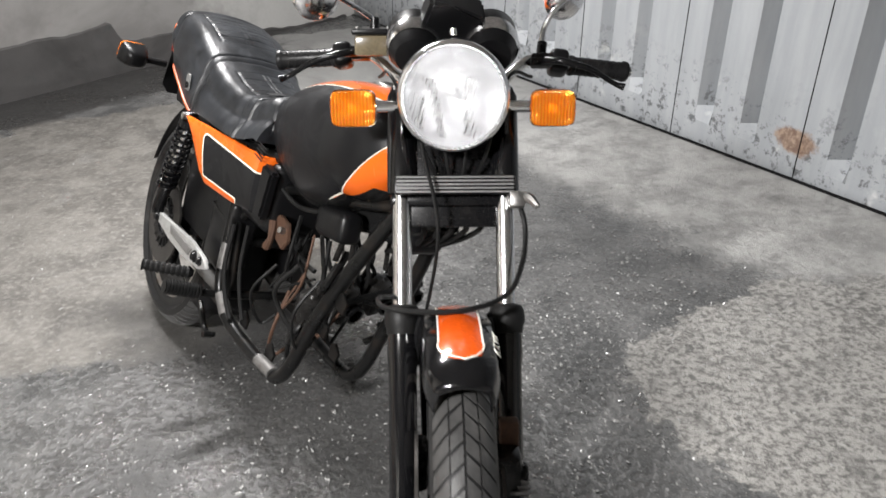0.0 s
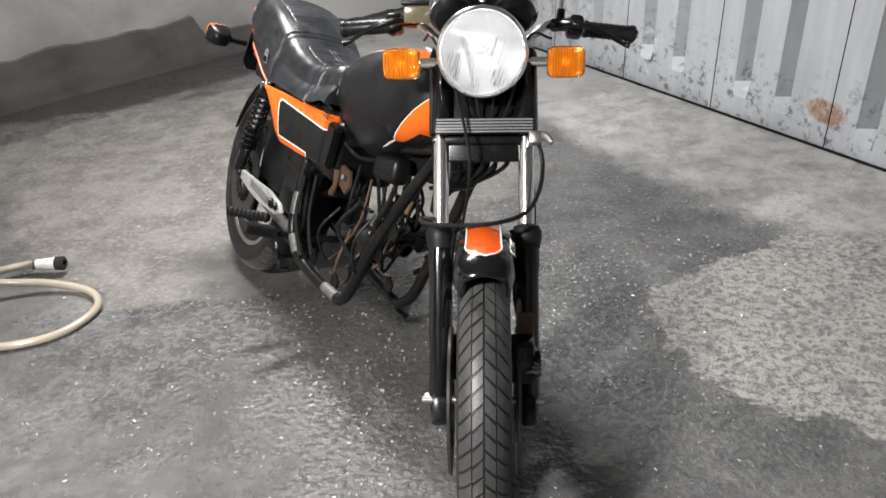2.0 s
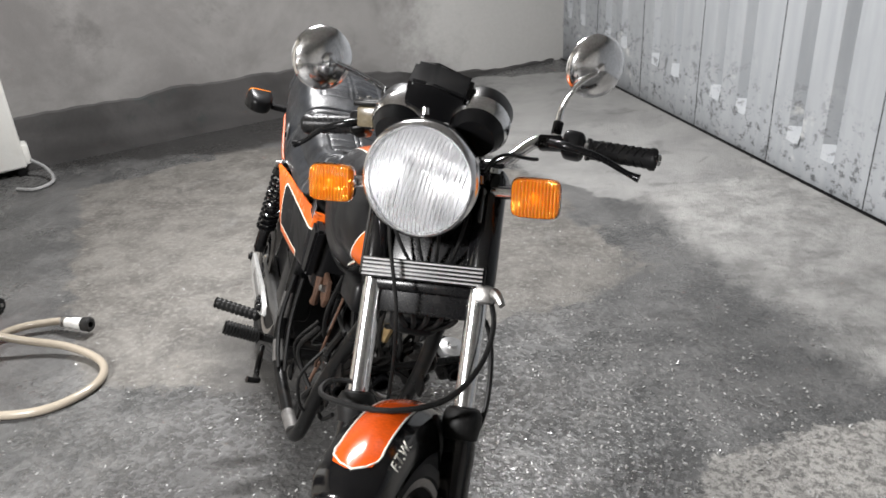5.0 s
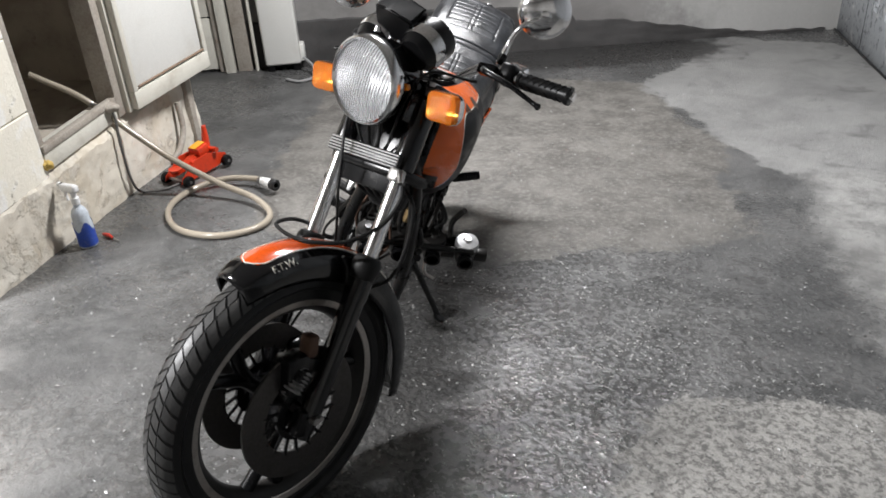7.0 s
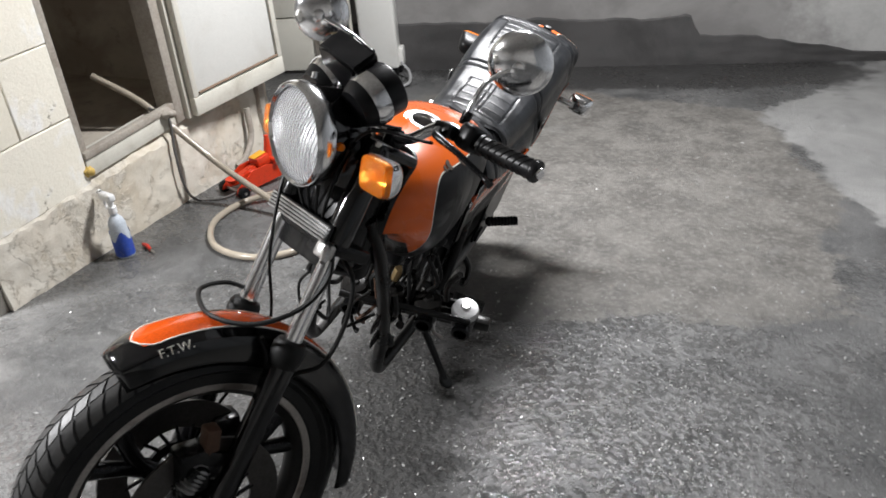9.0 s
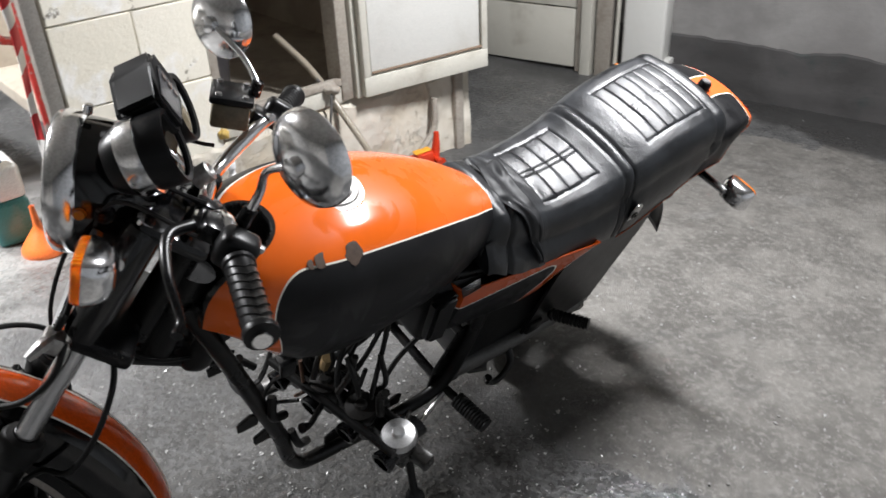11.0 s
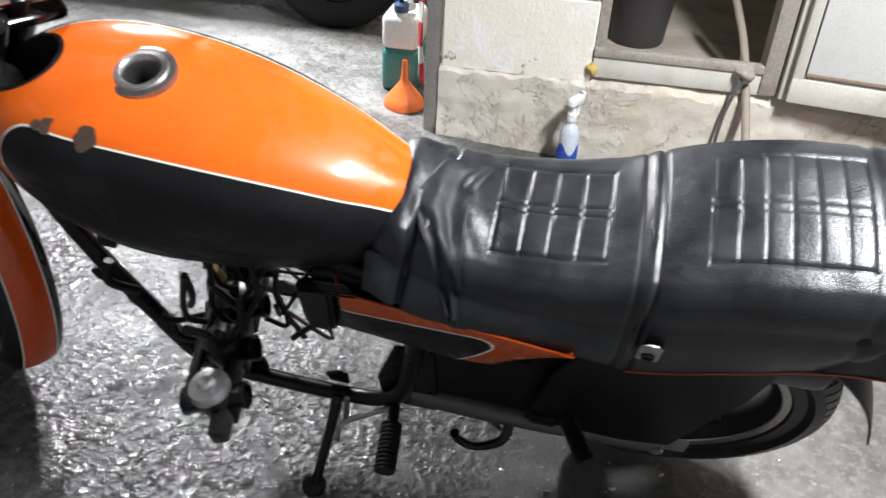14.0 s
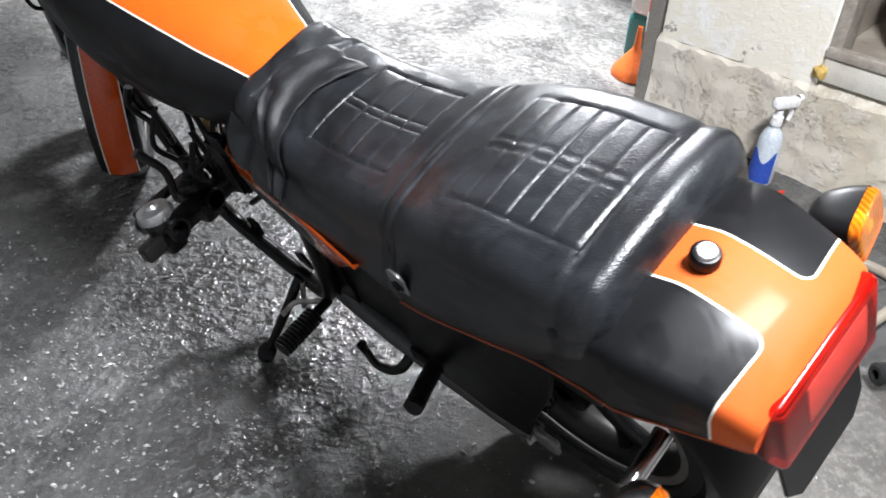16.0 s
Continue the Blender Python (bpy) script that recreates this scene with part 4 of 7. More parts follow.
def indicator(centre, out, face, name, stem, shell, deep=0.038):
    """A rounded box lamp: lens to the front, bowl behind, on a stem that runs inwards."""
    face, out = Vector(face).normalized(), Vector(out).normalized()
    up = face.cross(out)
    m = Matrix.Translation(centre) @ Matrix((out, up, face)).transposed().to_4x4()

    def lens(u, v):
        a = v * 2 * math.pi
        c, s = math.cos(a), math.sin(a)
        k = 1 - u
        ex = 0.38
        x = math.copysign(abs(c) ** ex, c) * 0.041
        y = math.copysign(abs(s) ** ex, s) * 0.033
        r = math.sin(math.pi / 2 * min(1, k * 1.02)) ** 0.4 if k > 0 else 0
        return m @ Vector((x * r, y * r, 0.004 + 0.014 * (1 - k ** 6)))
    bm, rows = grid_mesh(9, 40, lens, wrap=True)
    body = part(name, bm, amber, bike, "ribbed amber indicator lens")
    body.visible_shadow = False
    part("indicator_bulb", lathe([(0, 0.014), (0.008, 0.011), (0.011, 0.002), (0.011, -0.010)], m, 16), bulb_amber, body)

    def bowl(u, v):
        a = v * 2 * math.pi
        c, s = math.cos(a), math.sin(a)
        ex = 0.38 + 0.5 * u
        r = math.cos(u * math.pi / 2) ** 0.55
        return m @ Vector((math.copysign(abs(c) ** ex, c) * 0.0425 * r, math.copysign(abs(s) ** ex, s) * 0.0345 * r, 0.005 - deep * math.sin(u * math.pi / 2)))
    bm, rows = grid_mesh(9, 40, bowl, wrap=True)
    part("indicator_bowl", bm, shell, body)
    part("indicator_stem", tube([m @ Vector((-0.02, 0, -0.026)), m @ Vector((-stem, 0, -0.030))], [0.011, 0.0125], 12, 0), chrome if shell is chrome else black_plastic, body)
    return body


fm = FORK.to_3x3()
ahead = fm @ Vector((0.93, 0, -0.36))
for side in (1, -1):
    indicator(S(0.150, side * 0.183, 0.108), fm @ Vector((0, side, 0)), ahead, "front_indicator", 0.10, chrome)
indicator(Vector((-0.478, 0.222, 0.735)), (0, 1, 0.0), (-1, 0, 0.02), "rear_indicator", 0.10, chrome, 0.036)
indicator(Vector((-0.488, -0.226, 0.772)), (0.15, -1, 0.0), (-0.93, -0.14, 0.30), "rear_indicator", 0.10, black_plastic, 0.062)


def build_headlight():
    d = fm @ Vector((0.905, 0, -0.425))
    at = S(0.214, -0.002, 0.110)
    m = axis_to(at, d)
    shell = part("headlight_shell", lathe([(0.094, -0.010), (0.092, -0.030), (0.086, -0.070), (0.070, -0.110), (0.040, -0.135), (0, -0.142)], m, 44), black_gloss, bike)
    part("headlight_rim", lathe([(0.088, 0.010), (0.092, 0.016), (0.097, 0.012), (0.1, 0.0), (0.099, -0.018), (0.094, -0.024), (0.091, -0.012)], m, 56, True), chrome, shell, "polished chrome headlight rim")
    glass = Nodes("headlight_glass")
    ribs = glass.tree.nodes.new("ShaderNodeTexWave")
    mp = glass.tree.nodes.new("ShaderNodeMapping")
    glass.put(mp.inputs["Vector"], glass.place)
    glass.put(ribs.inputs["Vector"], mp.outputs[0])
    mp.inputs["Rotation"].default_value = (0, 0, STEER + 1.57)
    ribs.inputs["Scale"].default_value = 45
    ribs.inputs["Distortion"].default_value = 0.6
    glass.bump(ribs.outputs["Fac"], 0.6, 0.0025)
    gm = glass.done((0.95, 0.96, 0.97), 0.06, 0.0, **{"Transmission Weight": 0.92, "IOR": 1.42})
    ob = part("headlight_lens", lathe([(0, 0.027), (0.03, 0.0255), (0.06, 0.020), (0.08, 0.012), (0.0895, 0.004), (0.0885, 0.001), (0.078, 0.008), (0.058, 0.016), (0.03, 0.0215), (0, 0.023)], m, 48), gm, shell, "fluted headlight glass")
    ob.visible_shadow = False
    refl = worn("reflector", (0.90, 0.90, 0.91), 0.30, 1.0, (0.75, 0.75, 0.75), 0.2, 20, 200, 0.05, 0.1)
    part("reflector", lathe([(0.090, 0.0), (0.080, -0.030), (0.060, -0.058), (0.035, -0.076), (0.014, -0.083), (0, -0.083)], m, 40), refl, shell)
    part("bulb", lathe([(0, -0.035), (0.007, -0.037), (0.009, -0.05), (0.009, -0.082)], m, 16), refl, shell)
    part("rim_screw", lathe([(0, 0.012), (0.006, 0.011), (0.007, 0)], axis_to(m @ Vector((0, 0, 0)) + FORK.to_3x3() @ Vector((0.02, 0, 0.105)), fm @ Vector((0.3, 0, 1))), 12), chrome, shell)
    for side in (1, -1):
        part("side_reflector", lathe([(0, 0.006), (0.007, 0.005), (0.0085, 0.0)], axis_to(m @ Vector((0, 0, -0.03)) + fm @ Vector((0, side * 0.094, 0)), fm @ Vector((0, side, 0))), 20), amber, shell, "small round amber reflector")
        part("headlight_bolt", lathe([(0, 0.014), (0.007, 0.014), (0.008, 0.006), (0.013, 0.005), (0.013, -0.02)], axis_to(m @ Vector((0, 0, -0.06)) + fm @ Vector((0, side * 0.090, 0)), fm @ Vector((0, side, 0))), 12), black_paint, shell)


build_headlight()


def build_fork():
    for side in (1, -1):
        l = side * 0.096
        part("fork_tube", tube([S(0.108, l, 0.16), S(0.104, l, -0.27)], 0.0178, 20, 0), chrome, bike, "chromed fork tube")
        part("fork_cover", lathe([(0.019, -0.045), (0.0265, -0.045), (0.0275, -0.03), (0.027, 0.14), (0.022, 0.15)], SM(0.108, l, 0.0), 24, True), black_gloss, bike)
        part("headlight_ear", box((0.05, 0.006, 0.06), SM(0.14, l * 0.98, 0.085), 0.002), black_gloss, bike)
        part("dust_boot", lathe([(0.019, 0.018), (0.028, 0.014), (0.033, 0.004), (0.034, -0.012), (0.031, -0.024), (0.029, -0.036), (0.020, -0.038)], SM(0.104, l, -0.268), 24, True), rubber, bike)
        leg = part("fork_leg", lathe([(0.018, 0.0), (0.0275, 0.0), (0.0285, -0.05), (0.026, -0.08), (0.0255, -0.33), (0.022, -0.375), (0.019, -0.40), (0, -0.405)], SM(0.104, l, -0.29), 24), black_gloss, bike, "black painted fork leg")
        part("axle_clamp", box((0.052, 0.036, 0.062), SM(0.118, l * 0.985, -0.655), 0.01), black_paint, leg)
        part("drain_bolt", lathe([(0, 0.012), (0.007, 0.012), (0.008, 0)], axis_to(S(0.10, l + side * 0.022, -0.63), fm @ Vector((0, side, 0))), 8), steel, leg)
    part("axle", tube([S(0.113, -0.135, -0.637), S(0.113, 0.130, -0.637)], 0.009, 12, 0), steel, bike)
    part("lower_yoke", box((0.09, 0.235, 0.030), SM(0.075, 0, -0.055), 0.01), black_paint, bike)
    part("top_yoke", box((0.10, 0.235, 0.024), SM(0.070, 0, 0.150), 0.01), black_gloss, bike)
    part("steering_stem", tube([S(0.03, 0, -0.08), S(0.03, 0, 0.17)], 0.026, 16, 0), frame_black, bike)
    part("stem_nut", lathe([(0, 0.016), (0.013, 0.016), (0.016, 0.01), (0.017, 0)], SM(0.03, 0, 0.163), 6), chrome, bike)
    part("headlight_bracket", box((0.012, 0.160, 0.23), SM(0.104, 0, 0.008), 0.004), black_paint, bike)
    badge = part("fork_badge", box((0.010, 0.222, 0.036), SM(0.141, 0.002, -0.034), 0.004), black_plastic, bike, "ribbed black fork cover plate")
    for k in range(5):
        part("rib", tube([S(0.1475, -0.105, -0.034 + (k - 2) * 0.0068), S(0.1475, 0.109, -0.034 + (k - 2) * 0.0068)], 0.0021, 6, 0), alloy, badge)

    for k in range(5):
        part("wiring", tube([S(0.10, 0.07 - 0.035 * k, 0.02), S(0.085, 0.06 - 0.03 * k, -0.07), S(0.05, 0.045 - 0.025 * k, -0.11), (0.93, 0.03 - 0.012 * k, 0.70), (0.86, 0.03 - 0.015 * k, 0.66)], 0.0055, 8, 6), rubber, bike)


build_fork()


disc_dark = worn("disc_dark", (0.075, 0.07, 0.066), 0.35, 0.7, (0.03, 0.026, 0.022), 0.5, 30)
rim_black = worn("rim_black", (0.020, 0.019, 0.018), 0.4, 0.2, (0.06, 0.05, 0.042), 0.4, 16)
rim_lip_mat = worn("rim_lip", (0.46, 0.43, 0.40), 0.32, 0.9, (0.14, 0.10, 0.075), 0.6, 18, 200, 0.1, 0.2)


def wheel(name, centre, axle, radius, width, rim_radius, discs, cast=3, thing_label=""):
    """Cast wheel: spoked rim with tyre, tread blocks, and brake discs; axle points to the left."""
    m = axis_to(centre, axle)
    rim = rim_radius
    hw = width / 2
    bm = lathe([(rim - 0.004, -hw * 0.66), (rim + 0.012, -hw * 0.70), (rim + 0.013, -hw * 0.62), (rim - 0.004, -hw * 0.54), (rim - 0.018, -hw * 0.30), (rim - 0.021, 0),
                (rim - 0.018, hw * 0.30), (rim - 0.004, hw * 0.54), (rim + 0.013, hw * 0.62), (rim + 0.012, hw * 0.70), (rim - 0.004, hw * 0.66),
                (rim - 0.026, hw * 0.36), (rim - 0.032, 0), (rim - 0.026, -hw * 0.36)], m, 72, True)
    w = part(name, bm, rim_black, bike, thing_label)
    for sgn in (-1, 1):
        part("rim_lip", lathe([(rim - 0.010, sgn * hw * 0.655), (rim - 0.008, sgn * hw * 0.70), (rim + 0.011, sgn * hw * 0.735), (rim + 0.0135, sgn * hw * 0.70)], m, 72, True), rim_lip_mat, w, "polished rim edge, browned with dirt")
    part("hub", lathe([(0.018, -0.055), (0.046, -0.052), (0.050, -0.03), (0.040, 0), (0.050, 0.03), (0.046, 0.052), (0.018, 0.055)], m, 32), black_paint, w)
    for k in range(cast):
        a = 2 * math.pi * k / cast + (0.35 if name == "front_wheel" else 1.2)
        for da in (-0.20, 0.20):
            root = Vector((0.042 * math.cos(a), 0.042 * math.sin(a), 0))
            tip = Vector(((rim - 0.022) * math.cos(a + da), (rim - 0.022) * math.sin(a + da), 0))
            split = Vector((0.13 * math.cos(a), 0.13 * math.sin(a), 0))
            q = [m @ p for p in (root, split * 0.75 + root * 0.25, split * 0.8 + tip * 0.2, tip)]
            part("spoke", tube(q, [0.022, 0.020, 0.016, 0.018], 10, 4), black_paint, w)
    prof = []
    for i in range(25):
        t = math.pi * (i / 24) - math.pi / 2
        prof.append((rim + (radius - rim) * (0.12 + 0.88 * max(0.0, math.cos(t)) ** 0.62), hw * math.sin(t) * (1.0 if abs(math.sin(t)) < 0.98 else 0.8)))
    prof += [(rim + 0.002, hw * 0.66), (rim + 0.002, -hw * 0.66)]
    tyre = part("tyre", lathe(prof, m, 96, True), tyre_rubber, w, "worn black road tyre with a chevron tread")
    tread = bmesh.new()
    count = 64
    for k in range(count):
        for sgn in (-1, 1):
            for z0, z1, shift, lag in ((0.035, 0.40, 0.0, 0.055), (0.44, 0.88, 0.5, 0.075)):
                a0 = 2 * math.pi * (k + shift + (0.5 if sgn > 0 else 0)) / count
                top, low = [], []
                for i in range(4):
                    f = i / 3
                    zz = sgn * hw * (z0 + (z1 - z0) * f)
                    sn = max(-1, min(1, zz / hw))
                    rr = rim + (radius - rim) * (0.12 + 0.88 * math.sqrt(max(0.0, 1 - sn * sn)) ** 0.62) + 0.0024
                    at = a0 + lag * f
                    half = 0.0405 - 0.003 * f
                    ring = [m @ Vector((rr * math.cos(at + e), rr * math.sin(at + e), zz)) for e in (-half, half)]
                    top.append([tread.verts.new(p) for p in ring])
                    low.append([tread.verts.new(p + (Vector(centre) - p).normalized() * 0.005) for p in ring])
                for p, q, p2, q2 in zip(top, top[1:], low, low[1:]):
                    tread.faces.new((p[0], p[1], q[1], q[0]))
                    tread.faces.new((p[0], q[0], q2[0], p2[0]))
                    tread.faces.new((p[1], p2[1], q2[1], q[1]))
                tread.faces.new((top[0][0], low[0][0], low[0][1], top[0][1]))
                tread.faces.new((top[-1][0], top[-1][1], low[-1][1], low[-1][0]))
    tagged(part("tread", tread, tread_rubber, tyre), kind="stuff")
    for off, rad in discs:
        d = lathe([(rad * 0.62, -0.003), (rad, -0.003), (rad, 0.003), (rad * 0.62, 0.003)], m @ pose(0, 0, off), 64, True)
        disc = part("brake_disc", d, disc_dark, w, "dark worn brake disc")
        part("disc_carrier", lathe([(0.046, -0.004), (rad * 0.42, -0.004), (rad * 0.42, 0.004), (0.046, 0.004)], m @ pose(0, 0, off), 40, True), black_paint, disc)
        for k in range(18):
            a = 2 * math.pi * k / 18
            part("disc_spoke", tube([m @ Vector((rad * 0.34 * math.cos(a), rad * 0.34 * math.sin(a), off)), m @ Vector((rad * 0.66 * math.cos(a + 0.18), rad * 0.66 * math.sin(a + 0.18), off))], 0.0042, 6, 0), black_paint, disc)
    part("valve", tube([m @ Vector(((rim - 0.03) * math.cos(2.2), (rim - 0.03) * math.sin(2.2), 0)), m @ Vector(((rim - 0.058) * math.cos(2.2), (rim - 0.058) * math.sin(2.2), 0.004))], 0.004, 8, 0), rubber, w)
    return w


FRONT_AXLE = S(0.113, 0, -0.637)
REAR_AXLE = Vector((-0.20, -0.035, 0.325))
wheel("front_wheel", FRONT_AXLE, fm @ Vector((0, 1, 0)), 0.334, 0.106, 0.252, [(0.072, 0.160), (-0.072, 0.160)], 3, "cast alloy front wheel with black split spokes")
wheel("rear_wheel", REAR_AXLE, (0, 1, 0), 0.325, 0.122, 0.232, [(-0.085, 0.135)], 3, "cast alloy rear wheel with black split spokes")


def build_fender():
    c = Vector((0.113, 0, -0.637))
    a0, a1 = radians(43), radians(172)
    R = 0.383

    def f(u, v):
        a = a0 + (a1 - a0) * u
        k = v * 2 - 1
        q = abs(k)
        flare = 0.058 + 0.006 * math.sin(u * math.pi)
        if q < 0.62:
            l, drop = flare * 0.90 * q / 0.62, 0.016 * (q / 0.62) ** 2
        else:
            t = (q - 0.62) / 0.38
            l, drop = flare * (0.90 + 0.14 * math.sin(t * math.pi / 2)), 0.016 + (0.040 + 0.022 * math.sin(u * math.pi)) * t ** 1.25
        r = R - drop
        nose = max(0.0, 1 - u / 0.06)
        return S(c.x + r * math.cos(a), math.copysign(l * (1 - 0.25 * nose ** 2), k), c.z + r * math.sin(a) - 0.012 * nose ** 2)
    bm, rows = grid_mesh(70, 32, f)
    fender = part("front_fender", bm, black_gloss, bike, "black front mudguard with an orange top stripe")
    mod = fender.modifiers.new("thick", "SOLIDIFY")
    mod.thickness, mod.offset = 0.003, -1
    orange = worn("fender_orange", (0.58, 0.074, 0.005), 0.16, 0.0, (0.4, 0.06, 0.01), 0.2, 10, 200, 0.03, 0.12, 0.25)
    cream = worn("pinstripe_cream", (0.80, 0.78, 0.70), 0.3, 0.0, (0.5, 0.4, 0.3), 0.2)

    def half_width(u):
        w = 0.035
        if u < 0.049:
            return 0.0
        t = (u - 0.049) / 0.05
        return w * (1.0 if t > 1 else math.sqrt(max(0.0, 1 - (1 - t) ** 2)) * 0.55 + 0.45 * min(1, t * 3))

    def skin(u, l, lift):
        a = a0 + (a1 - a0) * u
        flare = 0.058 + 0.006 * math.sin(u * math.pi)
        q = min(1.0, abs(l) / (flare * 0.90))
        r = R - 0.016 * q * q + lift
        return S(c.x + r * math.cos(a), l, c.z + r * math.sin(a))
    top, _ = grid_mesh(60, 12, lambda u, v: skin(0.050 + 0.945 * u, half_width(0.050 + 0.945 * u) * (v * 2 - 1), 0.0016))
    part("fender_stripe", top, orange, fender, "orange top stripe")
    line = [skin(0.050 + 0.945 * (1 - i / 30), half_width(0.050 + 0.945 * (1 - i / 30)), 0.0018) for i in range(31)]
    line += [skin(0.050 + 0.945 * i / 30, -half_width(0.050 + 0.945 * i / 30), 0.0018) for i in range(1, 31)]
    part("pinstripe", tube(line, 0.0017, 6, 2), cream, fender, "cream pinstripe")
    text = bpy.data.curves.new("lettering", "FONT")
    text.body, text.size, text.extrude, text.align_x = "F.T.W.", 0.0235, 0.0006, "CENTER"
    ob = new("lettering", text)
    u0 = 0.122
    a = a0 + (a1 - a0) * u0
    radial = fm @ Vector((math.cos(a), 0, math.sin(a)))
    side = fm @ Vector((0, 1, 0))
    out = (side * 0.80 + radial * 0.60).normalized()
    upw = (radial - out * radial.dot(out)).normalized()
    along = upw.cross(out)
    spot = S(c.x + (R - 0.023) * math.cos(a), 0.0605, c.z + (R - 0.023) * math.sin(a))
    mat = Matrix((along, upw, out)).transposed().to_4x4()
    mat.translation = spot + out * 0.002
    dg = bpy.context.evaluated_depsgraph_get()
    me = bpy.data.meshes.new_from_object(ob.evaluated_get(dg))
    bpy.data.objects.remove(ob)
    me.transform(mat)
    me.materials.clear()
    me.materials.append(cream)
    letters = new("lettering", me)
    letters.parent = fender
    letters["label"] = "small white letters F.T.W."
    for side in (1, -1):
        part("fender_stay", tube([S(0.10, side * 0.072, -0.36), S(0.125, side * 0.068, -0.30), S(0.15, side * 0.060, -0.272)], 0.007, 8), black_paint, fender)
    return fender


build_fender()


def build_brakes():
    for side in (1, -1):
        l = side * 0.078
        f0 = 0.187 if side > 0 else 0.035
        cal = part("brake_caliper", box((0.062, 0.056, 0.095), SM(f0, l, -0.545) @ pose(0, 0, 0, 0, 25, 0), 0.012), black_paint, bike, "dirty brake caliper with a rusty bellows")
        part("caliper_piston", lathe([(0, 0.016), (0.018, 0.016), (0.022, 0.010), (0.022, 0)], axis_to(S(f0 - 0.002, l + side * 0.024, -0.545), fm @ Vector((0, side, 0))), 20), black_paint, cal)
        part("caliper_arm", box((0.07, 0.014, 0.030), SM((f0 + 0.104) / 2, l + side * 0.006, -0.52), 0.004), black_paint, cal)
        if side > 0:
            rings = [(0.018, 0.0)]
            for k in range(6):
                rings += [(0.022, 0.004 + k * 0.009), (0.017, 0.0085 + k * 0.009)]
            part("bellows", lathe(rings + [(0.012, 0.058), (0, 0.060)], SM(0.195, l + side * 0.022, -0.580, (-0.3, 0, 1)), 20), alloy_dull, cal)
            part("caliper_bolt", lathe([(0, 0.05), (0.006, 0.05), (0.006, 0)], SM(0.172, l + side * 0.012, -0.53), 8), rust_brown, cal)
            part("rusty_clip", box((0.030, 0.034, 0.050), SM(0.180, l + side * 0.010, -0.475) @ pose(0, 0, 0, 0, 18, 0), 0.006), rust_brown, cal, "rusty calliper bracket")
    part("brake_hose", tube([S(0.09, -0.105, -0.235), S(0.14, -0.138, -0.240), S(0.205, -0.115, -0.262), S(0.235, 0.0, -0.268), S(0.195, 0.085, -0.240), S(0.140, 0.122, -0.18), S(0.118, 0.132, -0.11), S(0.125, 0.118, -0.055)], 0.0048, 8, 8), rubber, bike, "loose black brake hose looped over the fork")
    part("brake_hose", tube([S(0.06, 0.06, -0.07), S(0.035, 0.105, -0.11), S(0.020, 0.118, -0.20), S(0.025, 0.110, -0.285), S(0.055, 0.075, -0.335), S(0.085, 0.070, -0.42), S(0.12, 0.085, -0.50)], 0.0048, 8, 8), rubber, bike)
    part("speedometer_cable", tube([S(0.13, -0.05, 0.20), S(0.17, -0.06, 0.05), S(0.15, -0.03, -0.12), S(0.05, -0.06, -0.30), S(0.06, -0.10, -0.5), S(0.11, -0.09, -0.62)], 0.0035, 8, 8), rubber, bike)
    for k in range(4):
        part("cable", tube([S(0.05, 0.16 - 0.1 * k, 0.20), S(0.16, 0.10 - 0.07 * k, 0.16), S(0.13, 0.05 - 0.03 * k, 0.0), S(0.02, 0.02 * k - 0.03, -0.1), (0.86, 0.03 * k - 0.05, 0.70)], 0.0034, 6, 8), rubber, bike)
    part("cable_joint", tube([S(0.135, 0.108, -0.05), S(0.150, 0.135, -0.060), S(0.160, 0.150, -0.078)], [0.006, 0.010, 0.006], 8), steel, bike, "loose brake cable fitting")
    part("junction", box((0.03, 0.03, 0.03), SM(0.14, 0.115, -0.062), 0.006), steel, bike)


build_brakes()


